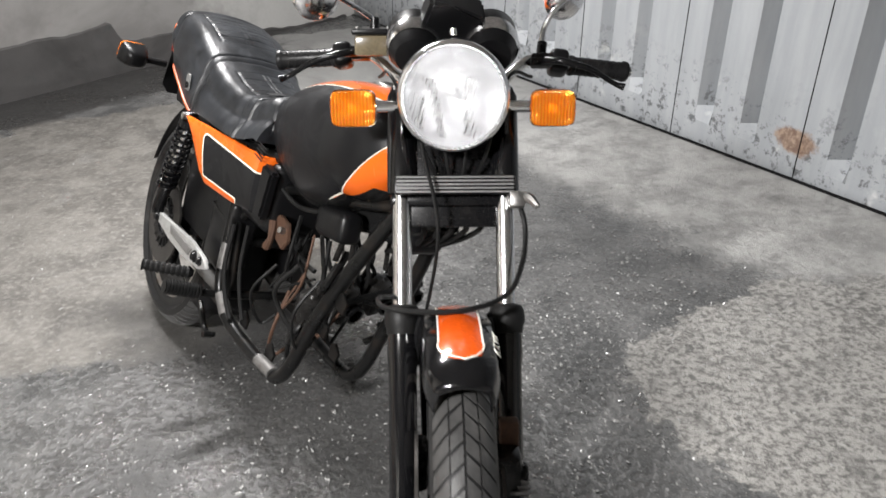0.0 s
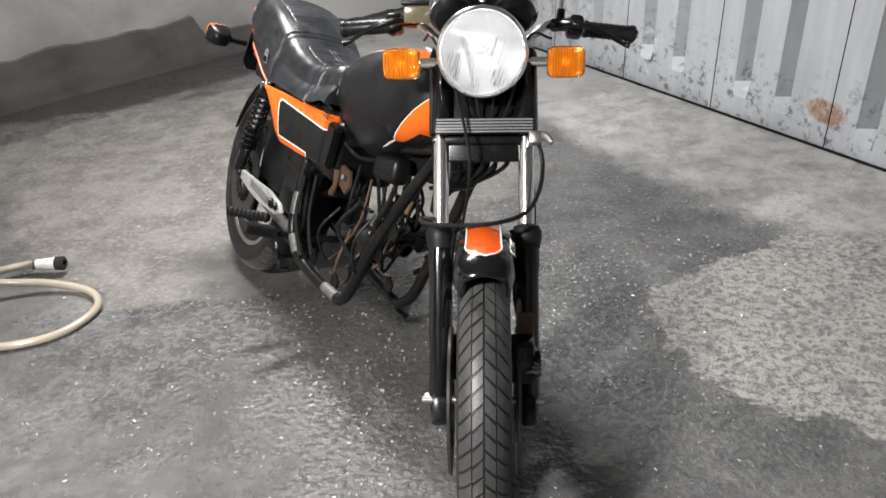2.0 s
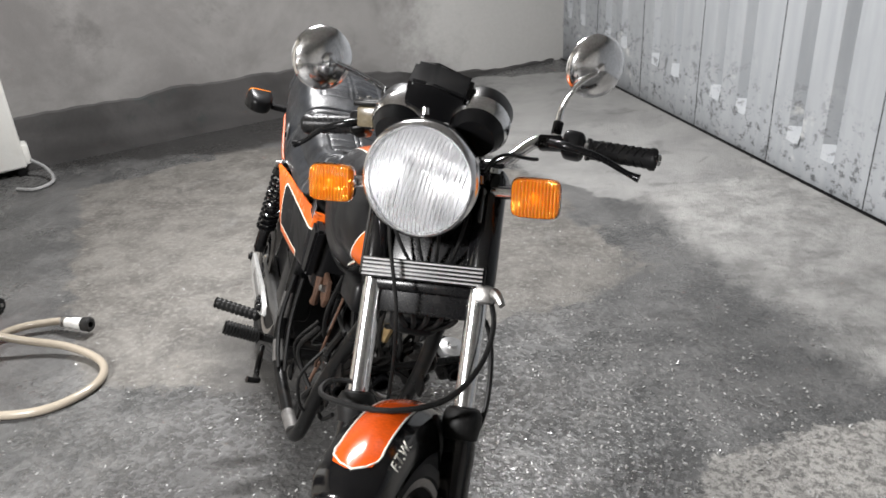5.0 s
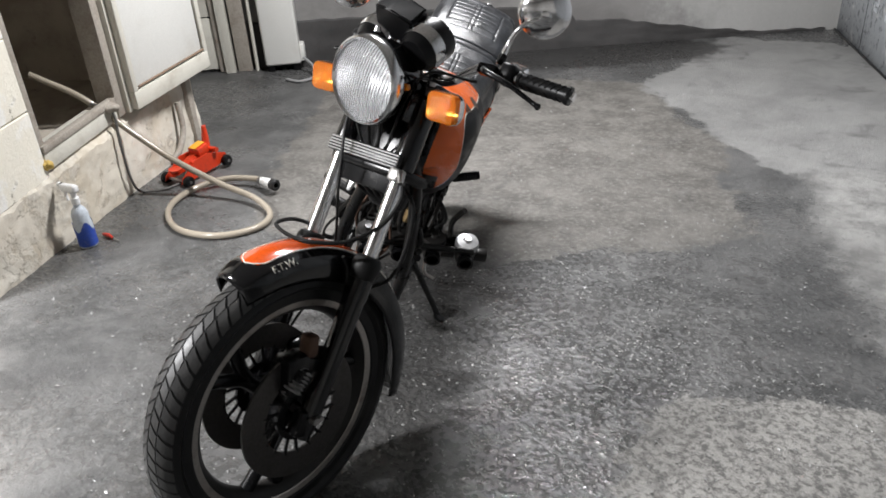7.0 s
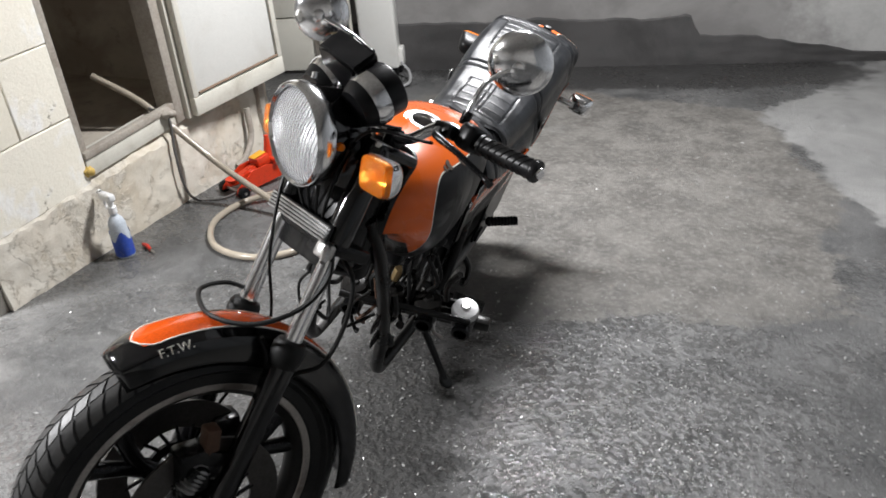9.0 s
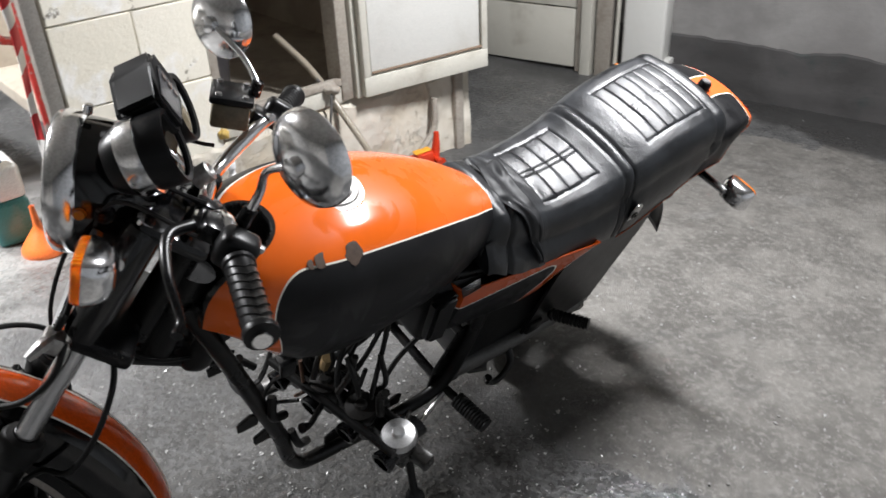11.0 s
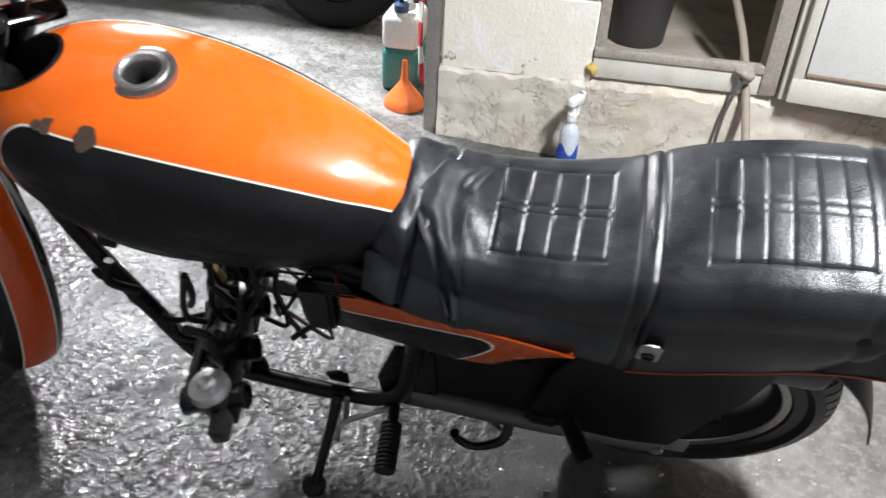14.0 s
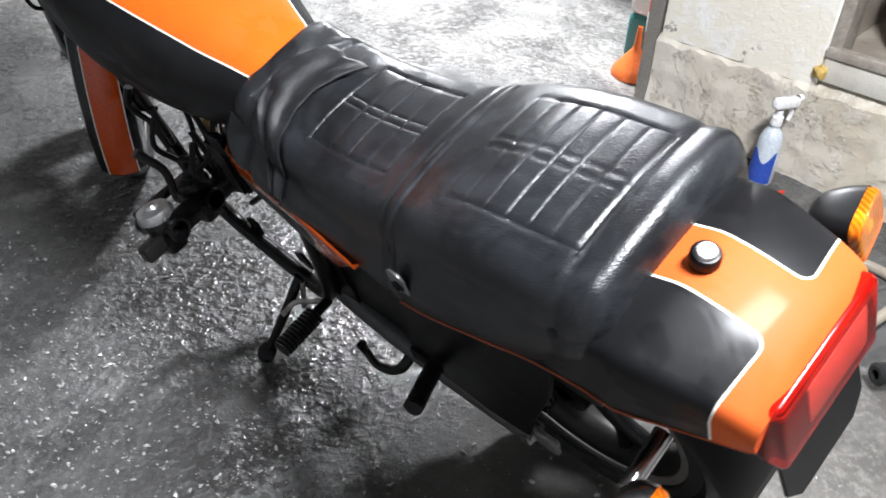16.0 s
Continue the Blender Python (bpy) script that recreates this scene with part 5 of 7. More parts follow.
def build_bars():
    pts = [(-0.059, -0.355, 0.272), (-0.028, -0.225, 0.268), (0.002, -0.160, 0.262), (0.030, -0.10, 0.204), (0.042, -0.05, 0.187), (0.048, 0.05, 0.182),
           (0.052, 0.10, 0.190), (0.040, 0.155, 0.236), (0.022, 0.22, 0.235), (-0.017, 0.372, 0.231)]
    bar = part("handlebar", tube([S(*p) for p in pts], 0.0111, 14, 6), chrome, bike, "chromed handlebar turned to the right lock")
    for side in (1, -1):
        part("bar_clamp", box((0.036, 0.03, 0.04), SM(0.045, side * 0.045, 0.178), 0.008), black_paint, bar)
        a, b = (Vector((0.016, 0.242, 0.234)), Vector((-0.018, 0.370, 0.231))) if side > 0 else (Vector((-0.030, -0.232, 0.268)), Vector((-0.058, -0.350, 0.272)))
        shift = Matrix.Translation((0.040, 0, -0.018) if side > 0 else (-0.006, 0, 0.014))
        d = (b - a)
        m = axis_to(S(*a), fm @ d)
        prof = [(0.012, 0), (0.0205, 0.0), (0.0205, 0.006), (0.0180, 0.008), (0.0180, 0.112), (0.0205, 0.116), (0.0215, 0.120), (0.0205, 0.126), (0.010, 0.127), (0, 0.125)]
        grip = part("hand_grip", lathe(prof, m, 24), grip_rubber, bar, "worn grey-black rubber hand grip")
        for k in range(7):
            for lead in (1, -1):
                turn = [m @ Vector((0.0180 * math.cos(a2), 0.0180 * math.sin(a2), 0.020 + 0.0138 * k + 0.0075 * (1 - 2 * abs(j - 3) / 3)))
                        for j, a2 in ((j, (0 if lead > 0 else math.pi) + 0.22 + 2.7 * j / 6) for j in range(7))]
                part("grip_rib", tube(turn, 0.0017, 5, 0), grip_rubber, grip)
        sw = part("switch_box", box((0.050, 0.040, 0.050), FORK @ shift @ pose(-0.018, side * 0.218, 0.255, side * -8, 0, 0), 0.012, 3), black_plastic, bar)
        part("switch", box((0.012, 0.010, 0.008), FORK @ shift @ pose(-0.042, side * 0.218, 0.270), 0.002), worn("switch_red", (0.5, 0.02, 0.03), 0.4) if side < 0 else alloy, sw)
        part("perch", box((0.03, 0.045, 0.026), FORK @ shift @ pose(0.012, side * 0.180, 0.249), 0.006), black_paint, bar)
        lever = [(0.035, side * 0.185, 0.243), (0.058, side * 0.215, 0.232), (0.048, side * 0.27, 0.220), (0.018, side * 0.320, 0.202), (0.016, side * 0.342, 0.194)]
        part("lever", tube([FORK @ shift @ Vector(p) for p in lever], [0.008, 0.0075, 0.006, 0.005, 0.0075], 10, 6), black_paint, bar, "thin black hand lever")
    mc = part("brake_reservoir", box((0.058, 0.074, 0.040), SM(0.055, -0.150, 0.262) @ pose(0, 0, 0, 0, 22, 0), 0.006), worn("reservoir_amber", (0.13, 0.105, 0.065), 0.22, 0.0, (0.05, 0.04, 0.025), 0.5), bar, "cloudy brake fluid reservoir with a black lid")
    part("reservoir_lid", box((0.066, 0.084, 0.012), SM(0.055, -0.150, 0.262) @ pose(0, 0, 0, 0, 22, 0) @ pose(0, 0, 0.026), 0.004), black_plastic, mc)
    for fx in (-0.02, 0.02):
        for fl in (-0.03, 0.03):
            part("lid_screw", lathe([(0, 0.003), (0.005, 0.003), (0.005, -0.002)], SM(0.055, -0.150, 0.262) @ pose(0, 0, 0, 0, 22, 0) @ pose(fx, fl, 0.033), 8), steel, mc)


build_bars()


def build_mirror(stem, face, centre, r=0.060):
    c = FORK @ Vector(centre)
    d = (BIKE.to_3x3().inverted() @ Vector(face)).normalized()
    m = axis_to(c, d)
    back = part("mirror", lathe([(r * 0.97, 0.006), (r, 0.004), (r, -0.002), (r * 0.93, -0.012), (r * 0.70, -0.021), (r * 0.35, -0.026), (0, -0.027)], m, 40), chrome, bike, "round chromed mirror on a bent stem")
    part("mirror_glass", lathe([(r * 0.965, 0.003), (0, 0.0045)], m, 40), worn("mirror_glass", (0.8, 0.8, 0.8), 0.03, 1.0, (0.6, 0.6, 0.6), 0.05, 20, 100, 0.0, 0.02), back)
    pts = [S(*p) for p in stem]
    part("mirror_stem", tube(pts + [m @ Vector((0, 0, -0.024))], [0.0075, 0.006, 0.005, 0.0055], 10, 6), chrome, back)
    part("stem_nut", lathe([(0.006, 0), (0.010, 0.001), (0.010, 0.024), (0.007, 0.026)], axis_to(pts[0], pts[1] - pts[0]), 10), black_paint, back)
    part("stem_boss", lathe([(0, 0.010), (0.012, 0.006), (0.013, -0.012), (0, -0.016)], axis_to(m @ Vector((0, 0, -0.022)), d), 14), chrome, back)


build_mirror([(0.024, 0.184, 0.255), (0.028, 0.190, 0.305), (0.040, 0.215, 0.345)], (-0.75, 0.66, 0.02), (0.011, 0.240, 0.394))
build_mirror([(0.036, -0.150, 0.300), (0.040, -0.150, 0.318), (0.075, -0.19, 0.335)], (-0.83, 0.52, -0.08), (0.120, -0.256, 0.350))


def dial_face():
    return worn("dial_grey", (0.14, 0.142, 0.146), 0.6, 0.0, (0.09, 0.09, 0.09), 0.3, 30)


def build_gauges():
    tilt = (-0.62, 0, 0.78)
    dial, mark = dial_face(), worn("dial_marks", (0.75, 0.75, 0.72), 0.5)
    for side in (1, -1):
        m = SM(0.142, side * 0.070, 0.239, tilt)
        cup = part("instrument", lathe([(0.042, 0.028), (0.049, 0.030), (0.051, 0.026), (0.050, -0.012), (0.046, -0.040), (0.036, -0.058), (0, -0.060)], m, 40), black_plastic, bike, "round instrument with a chromed collar")
        part("instrument_collar", lathe([(0.050, -0.006), (0.0535, -0.007), (0.053, -0.026), (0.048, -0.036), (0.046, -0.030)], m, 40, True), chrome, cup)
        part("dial", lathe([(0.043, 0.016), (0, 0.016)], m, 36), dial, cup)
        ticks = bmesh.new()
        for k in range(23):
            a = radians(-225 + 270 * k / 22)
            r0 = 0.034 if k % 2 else 0.031
            add_box(ticks, (0.040 - r0, 0.0011, 0.0006), m @ Matrix.Rotation(a, 4, "Z") @ pose((r0 + 0.040) / 2, 0, 0.0165))
        for k in range(6):
            a = radians(-225 + 270 * k / 5)
            add_box(ticks, (0.004, 0.0035, 0.0006), m @ Matrix.Rotation(a, 4, "Z") @ pose(0.025, 0, 0.0165))
        add_box(ticks, (0.020, 0.005, 0.0006), m @ pose(0, 0.012, 0.0165))
        part("dial_marks", ticks, mark, cup)
        part("needle", box((0.030, 0.0018, 0.001), m @ pose(0, 0, 0.018, 0, 0, 235 if side > 0 else 215) @ pose(0.011, 0, 0)), mark, cup)
        gl = Nodes("gauge_glass").done((0.95, 0.96, 0.97), 0.02, 0.0, **{"Transmission Weight": 1.0, "IOR": 1.12})
        gg = part("gauge_glass", lathe([(0.043, 0.024), (0, 0.0265), (0, 0.0245), (0.043, 0.022)], m, 32), gl, cup)
        gg.visible_shadow = False
        part("trip_knob", tube([m @ Vector((side * -0.0, -0.05, -0.01)), m @ Vector((0, -0.062, -0.012))], 0.004, 8, 0), black_plastic, cup)
    box_m = SM(0.176, 0.003, 0.270, (-0.55, 0, 0.835))
    b = part("warning_light_box", plate([(-0.034, -0.058), (0.034, -0.058), (0.038, -0.02), (0.034, 0.048), (-0.034, 0.048), (-0.038, -0.02)], 0.062, box_m @ pose(0, 0, 0, 0, 0, 90), 0.007), black_plastic, bike, "black warning light box between the instruments")
    part("warning_panel", box((0.062, 0.050, 0.002), box_m @ pose(-0.004, 0, 0.0325)), worn("panel_grey", (0.06, 0.06, 0.065), 0.25), b)
    for k in range(3):
        part("warning_lens", box((0.008, 0.009, 0.002), box_m @ pose(0.012, -0.015 + 0.015 * k, 0.0345), 0.0005), worn("lens_dull", (0.16, 0.13, 0.12), 0.3), b)
    part("ignition_lock", lathe([(0, 0.004), (0.006, 0.004), (0.010, 0.008), (0.015, 0.006), (0.016, -0.02)], SM(0.062, 0.0, 0.215, (-0.4, 0, 0.9)), 20), steel, bike, "ignition switch barrel")


build_gauges()


def mirrored(points):
    return [(x, -y, z) for x, y, z in points]


def build_frame():
    head = part("frame", tube([(0.985, 0, 0.755), (0.925, 0, 0.905)], 0.034, 18, 0), frame_black, bike, "black tubular cradle frame, bare where the engine was")
    down = [(0.955, 0.025, 0.860), (0.900, 0.060, 0.745), (0.830, 0.088, 0.585), (0.765, 0.100, 0.435), (0.728, 0.102, 0.325), (0.690, 0.102, 0.268), (0.63, 0.102, 0.247), (0.43, 0.108, 0.250),
            (0.33, 0.116, 0.285), (0.285, 0.118, 0.36), (0.265, 0.112, 0.55), (0.25, 0.108, 0.70)]
    seat_rail = [(0.90, 0.025, 0.86), (0.78, 0.045, 0.82), (0.60, 0.060, 0.76), (0.40, 0.085, 0.715), (0.20, 0.105, 0.700), (0.0, 0.115, 0.702), (-0.20, 0.115, 0.72), (-0.40, 0.10, 0.745)]
    brace = [(0.955, 0.02, 0.80), (0.80, 0.045, 0.74), (0.60, 0.055, 0.69), (0.42, 0.07, 0.64), (0.26, 0.095, 0.50)]
    stay = [(0.245, 0.112, 0.55), (0.12, 0.118, 0.63), (-0.02, 0.118, 0.70)]
    for pts, r in ((down, 0.0165), (seat_rail, 0.014), (brace, 0.013), (stay, 0.011)):
        for q in (pts, mirrored(pts)):
            part("frame_tube", tube(q, r, 12, 5), frame_black, head)
    part("cable_shroud", box((0.060, 0.100, 0.19), pose(0.893, 0, 0.772, 0, -27, 0), 0.024, 3), black_plastic, bike)
    for x, z in ((0.30, 0.30), (0.26, 0.44), (0.10, 0.70), (-0.22, 0.72)):
        part("cross_tube", tube([(x, -0.11, z), (x, 0.11, z)], 0.012, 10, 0), frame_black, head)
    for x, z in ((0.80, 0.43), (0.845, 0.51), (0.60, 0.262), (0.43, 0.27)):
        for side in (1, -1):
            part("engine_mount", plate([(-0.022, -0.016), (0.02, -0.016), (0.026, 0.012), (0.0, 0.03), (-0.02, 0.02)], 0.006, pose(x - 0.005, side * 0.09, z + 0.012, 90, 0, 0), 0.0015), frame_black, head)
    for side in (1, -1):
        part("gusset", plate([(-0.06, -0.05), (0.045, -0.02), (0.05, 0.05), (-0.05, 0.02)], 0.005, pose(0.90, side * 0.03, 0.79, 90, 0, 0), 0.001), frame_black, head)
        arm = part("swing_arm", tube([(0.27, side * 0.095, 0.305), (0.12, side * 0.105, 0.310), (-0.05, side * 0.108, 0.318), (-0.21, side * 0.106, 0.325)], [0.025, 0.023, 0.021, 0.021], 14, 4), worn("swing_arm_grey", (0.085, 0.084, 0.082), 0.5, 0.4, (0.03, 0.028, 0.026), 0.5, 30), bike, "grey swing arm")
        part("axle_plate", box((0.085, 0.012, 0.046), pose(-0.215, side * 0.104, 0.326), 0.006), alloy_dull, arm)
        part("axle_nut", lathe([(0, 0.016), (0.013, 0.015), (0.015, 0)], axis_to((-0.20, side * 0.112, 0.326), (0, side, 0)), 6), steel, arm)
        sh0, sh1 = Vector((-0.050, 0.056 if side > 0 else -0.160, 0.690)), Vector((-0.195, 0.060 if side > 0 else -0.150, 0.365))
        d = (sh1 - sh0)
        shock = part("shock_absorber", tube([sh0 + d * 0.50, sh1], 0.019, 14, 0), black_paint, bike, "black shock absorber with a coil spring")
        coil = []
        m = axis_to(sh0, d)
        for k in range(151):
            a = k / 150 * 2 * math.pi * 10.5
            coil.append(m @ Vector((0.026 * math.cos(a), 0.026 * math.sin(a), 0.035 + 0.235 * k / 150)))
        part("spring", tube(coil, 0.0052, 6, 0), black_gloss, shock)
        part("shock_rod", tube([sh0, sh0 + d * 0.75], 0.009, 10, 0), chrome, shock)
        part("shock_cap", lathe([(0.0, 0.0), (0.028, 0.006), (0.029, 0.030), (0.02, 0.034)], m, 18), black_paint, shock)
        part("shock_eye", lathe([(0.008, -0.014), (0.017, -0.014), (0.017, 0.014), (0.008, 0.014)], axis_to(sh0, (0, 1, 0)), 16, True), chrome, shock)
        part("shock_eye", lathe([(0.008, -0.014), (0.017, -0.014), (0.017, 0.014), (0.008, 0.014)], axis_to(sh1, (0, 1, 0)), 16, True), black_paint, shock)
        part("shock_bolt", lathe([(0, 0.03), (0.011, 0.028), (0.012, 0.01), (0.006, 0.0)], axis_to(sh0, (0, side, 0)), 8), steel, shock)
        # pillion hanger: an alloy plate with a folded rubber peg
        y = side * 0.178
        hang = part("peg_hanger", plate([(-0.12, 0.366), (-0.07, 0.392), (0.20, 0.408), (0.30, 0.402), (0.33, 0.380), (0.27, 0.356), (0.14, 0.348), (0.03, 0.350)], 0.012,
                                        pose(0, y, 0, 90, 0, 0), 0.003), worn("peg_alloy", (0.62, 0.62, 0.61), 0.35, 0.7, (0.2, 0.19, 0.18), 0.4, 30), bike, "pale alloy pillion footrest hanger") if side < 0 else \
            part("peg_hanger", box((0.05, 0.02, 0.04), pose(0.02, 0.125, 0.375), 0.005), frame_black, bike)
        if side < 0:
            for bx, bz, br in ((-0.085, 0.374, 0.011), (0.245, 0.382, 0.013), (0.285, 0.384, 0.010)):
                part("hanger_bolt", lathe([(0, 0.010), (br * 0.8, 0.010), (br, 0.004), (br * 1.3, 0.003), (br * 1.3, 0)], axis_to((bx, y - 0.006, bz), (0, -1, 0)), 12), black_paint, hang)
            part("hanger_web", plate([(0.04, -0.012), (0.20, -0.016), (0.22, 0.012), (0.03, 0.012)], 0.008, pose(0, y - 0.004, 0.380, 90, 0, 0), 0.002), alloy_dull, hang)
        pivot = Vector((-0.02, side * 0.13, 0.405)) if side > 0 else Vector((0.215, side * 0.165, 0.322))
        tip = Vector((-0.060, side * 0.222, 0.440)) if side > 0 else Vector((0.155, side * 0.285, 0.315))
        pm = axis_to(pivot, tip - pivot)
        prof = [(0.008, 0)]
        n_rib = 9
        ln = (tip - pivot).length
        for k in range(n_rib):
            z0 = 0.01 + (ln - 0.012) * k / n_rib
            prof += [(0.0165, z0), (0.0165, z0 + 0.006), (0.0135, z0 + 0.007), (0.0135, z0 + 0.0095)]
        part("pillion_peg", lathe(prof + [(0.0165, ln), (0, ln + 0.002)], pm, 16), rubber, hang, "ribbed rubber footrest")
    for side in (1, -1):
        base, tip = Vector((0.300, side * 0.130, 0.300)), Vector((0.287, side * 0.278, 0.312))
        peg = part("rider_peg_bracket", tube([base, base.lerp(tip, 0.35)], 0.011, 10, 0), frame_black, bike)
        pm = axis_to(base.lerp(tip, 0.25), tip - base)
        prof = [(0.010, 0)]
        for k in range(11):
            prof += [(0.0205, 0.004 + k * 0.0085), (0.0205, 0.0085 + k * 0.0085), (0.0175, 0.0095 + k * 0.0085), (0.0175, 0.0118 + k * 0.0085)]
        part("rider_peg", lathe(prof + [(0.0195, 0.0995), (0, 0.101)], pm, 18), rubber, peg, "ribbed rubber footrest")
    stand = part("side_stand", tube([(0.42, 0.118, 0.262), (0.425, 0.165, 0.215), (0.435, 0.230, 0.150), (0.44, 0.258, 0.120)], [0.012, 0.011, 0.010, 0.012], 10, 4), frame_black, bike, "thin black side stand")
    part("stand_foot", lathe([(0, 0.008), (0.020, 0.006), (0.026, 0.0), (0.022, -0.006), (0, -0.007)], axis_to((0.442, 0.264, 0.118), (0, 0.4, 1)), 14), frame_black, stand)
    part("stand_spring", tube([(0.40, 0.125, 0.27), (0.40, 0.15, 0.20)], 0.006, 8, 0), steel, stand)
    part("centre_stand", tube([(0.075, 0.110, 0.315), (0.085, 0.150, 0.285), (0.135, 0.165, 0.262), (0.170, 0.160, 0.272), (0.176, 0.160, 0.296)], [0.012, 0.010, 0.008, 0.008, 0.010], 10, 5), frame_black, bike)
    part("gear_lever", tube([(0.30, 0.135, 0.30), (0.36, 0.150, 0.262), (0.40, 0.165, 0.235), (0.405, 0.20, 0.228)], 0.006, 8, 5), steel, bike, "bent steel gear lever")
    part("brake_pedal", tube([(0.27, -0.15, 0.26), (0.37, -0.165, 0.225), (0.43, -0.17, 0.245), (0.44, -0.20, 0.25)], 0.008, 8, 5), frame_black, bike)
    part("chain_guard", box((0.34, 0.02, 0.045), pose(0.0, 0.075, 0.44, 0, 4, 0), 0.008), black_plastic, bike)
    part("air_box", box((0.22, 0.215, 0.18), pose(0.335, 0, 0.615), 0.025, 3), black_plastic, bike, "black plastic air box")
    part("battery_tray", box((0.17, 0.20, 0.17), pose(0.14, 0, 0.60), 0.012), black_paint, bike)

    def inner(u, v):
        a = radians(-28 + 120 * u)
        k = 2 * v - 1
        r = 0.362 - 0.05 * max(0.0, abs(k) - 0.7) / 0.3
        return Vector((-0.20 + r * math.cos(a), 0.098 * k, 0.325 + r * math.sin(a)))
    guard = part("inner_mudguard", grid_mesh(24, 16, inner)[0], black_plastic, bike)
    guard.modifiers.new("thick", "SOLIDIFY").thickness = 0.004
    tool = part("tool_box", box((0.13, 0.085, 0.21), pose(0.215, -0.085, 0.455, 0, 6, 0), 0.018, 3), black_plastic, bike)
    part("tool_box_band", box((0.134, 0.089, 0.012), pose(0.212, -0.085, 0.50, 0, 6, 0), 0.003), rubber, tool)
    for side in (1, -1):
        part("inner_cover", plate([(0.25, 0.27 if side > 0 else 0.36), (-0.13, 0.29 if side > 0 else 0.37), (-0.14, 0.56), (-0.02, 0.70), (0.26, 0.70)], 0.006, pose(0, side * 0.097, 0, 90, 0, 0), 0.002), black_plastic, bike)
        part("pivot_plate", plate([(-0.05, -0.09), (0.06, -0.09), (0.07, 0.02), (0.035, 0.16), (-0.035, 0.16), (-0.045, 0.03)], 0.006, pose(0.27, side * 0.104, 0.345, 90, 0, 0), 0.002), frame_black, head)
    part("chain_case", plate([(0.055, 0.352), (-0.13, 0.346), (-0.215, 0.365), (-0.235, 0.46), (-0.275, 0.60), (-0.295, 0.745), (-0.02, 0.71), (0.03, 0.56)], 0.008, pose(0, 0.122, 0, 90, 0, 0), 0.003), black_plastic, bike, "dull black cover over the chain and swing arm")
    part("ignition_coil", box((0.13, 0.06, 0.075), pose(0.69, -0.055, 0.655, 0, -8, 0), 0.02, 3), black_plastic, bike)
    part("ignition_coil", box((0.11, 0.05, 0.06), pose(0.72, 0.055, 0.668, 0, -8, 0), 0.018, 3), black_plastic, bike)
    for k, (p, q) in enumerate((((0.42, -0.09, 0.66), (0.62, -0.05, 0.66)), ((0.44, -0.06, 0.58), (0.60, -0.03, 0.50)), ((0.36, -0.11, 0.52), (0.46, -0.115, 0.30)), ((0.30, -0.12, 0.50), (0.40, -0.12, 0.275)), ((0.40, 0.09, 0.56), (0.50, 0.10, 0.44)), ((0.24, 0.11, 0.55), (0.30, 0.115, 0.33)))):
        p, q = Vector(p), Vector(q)
        sag = Vector((0.02 * math.sin(k * 1.9), 0.012 * math.cos(k), -0.03))
        part("wiring", tube([p, p.lerp(q, 0.35) + sag, p.lerp(q, 0.7) + sag * 0.7, q], 0.0065 - 0.0006 * (k % 3), 8, 6), rubber, bike)
    bracket = part("engine_bracket", plate([(-0.05, -0.03), (0.04, -0.035), (0.055, 0.0), (0.03, 0.035), (-0.02, 0.03), (-0.045, 0.01)], 0.010, pose(0.47, -0.075, 0.555, 90, 12, 0), 0.002), rust_brown, bike, "rusty engine bracket left on the frame")
    part("bracket_lug", tube([(0.44, -0.085, 0.565), (0.455, -0.090, 0.525), (0.435, -0.085, 0.495)], [0.012, 0.008, 0.012], 8, 4), rust_brown, bracket)
    part("bracket_bolt", lathe([(0, 0.014), (0.008, 0.013), (0.010, 0.0)], axis_to((0.495, -0.082, 0.560), (0.2, -1, 0.2)), 6), steel, bracket)
    rng = random.Random(19)
    for k in range(12):
        x, y = rng.uniform(0.45, 0.78), rng.uniform(-0.13, 0.05)
        z = rng.uniform(0.40, 0.62)
        drop = rng.uniform(0.10, 0.24)
        run = [(x, y, z), (x + rng.uniform(-0.05, 0.05), y + rng.uniform(-0.04, 0.02), z - drop * 0.5), (x + rng.uniform(-0.07, 0.07), y + rng.uniform(-0.03, 0.05), z - drop),
               (x + rng.uniform(-0.10, 0.10), y + rng.uniform(0.0, 0.06), z - drop * rng.uniform(0.5, 0.9))]
        part("wiring", tube(run, rng.uniform(0.003, 0.006), 7, 5), rubber if k % 4 else rust_brown, bike)
    for side in (1, -1):
        for z0, z1 in ((0.52, 0.60), (0.36, 0.43)):
            part("cradle_lug", tube([(0.79 - (0.56 - z0) * 0.5, side * 0.105, z0), (0.79 - (0.56 - z1) * 0.5, side * 0.118, (z0 + z1) / 2), (0.79 - (0.56 - z1) * 0.4, side * 0.10, z1)], 0.009, 8, 4), frame_black, head)
    for p0, p1, w in (((0.66, -0.104, 0.256), (0.58, -0.106, 0.252), 0.0172), ((0.36, -0.114, 0.268), (0.31, -0.117, 0.305), 0.0172), ((0.285, -0.118, 0.37), (0.276, -0.115, 0.44), 0.0172)):
        part("bare_metal", tube([p0, p1], w, 12, 3), worn("scraped_metal", (0.16, 0.155, 0.15), 0.5, 0.6, (0.02, 0.018, 0.016), 0.8, 60, 240, 0.2, 0.2), head, "bare scraped stretch of the frame tube")
    for y in (-0.08, -0.027, 0.027, 0.08):
        part("intake_boot", tube([(0.375, y, 0.60), (0.42, y, 0.595)], [0.026, 0.022], 14, 0), rubber, bike)


build_frame()


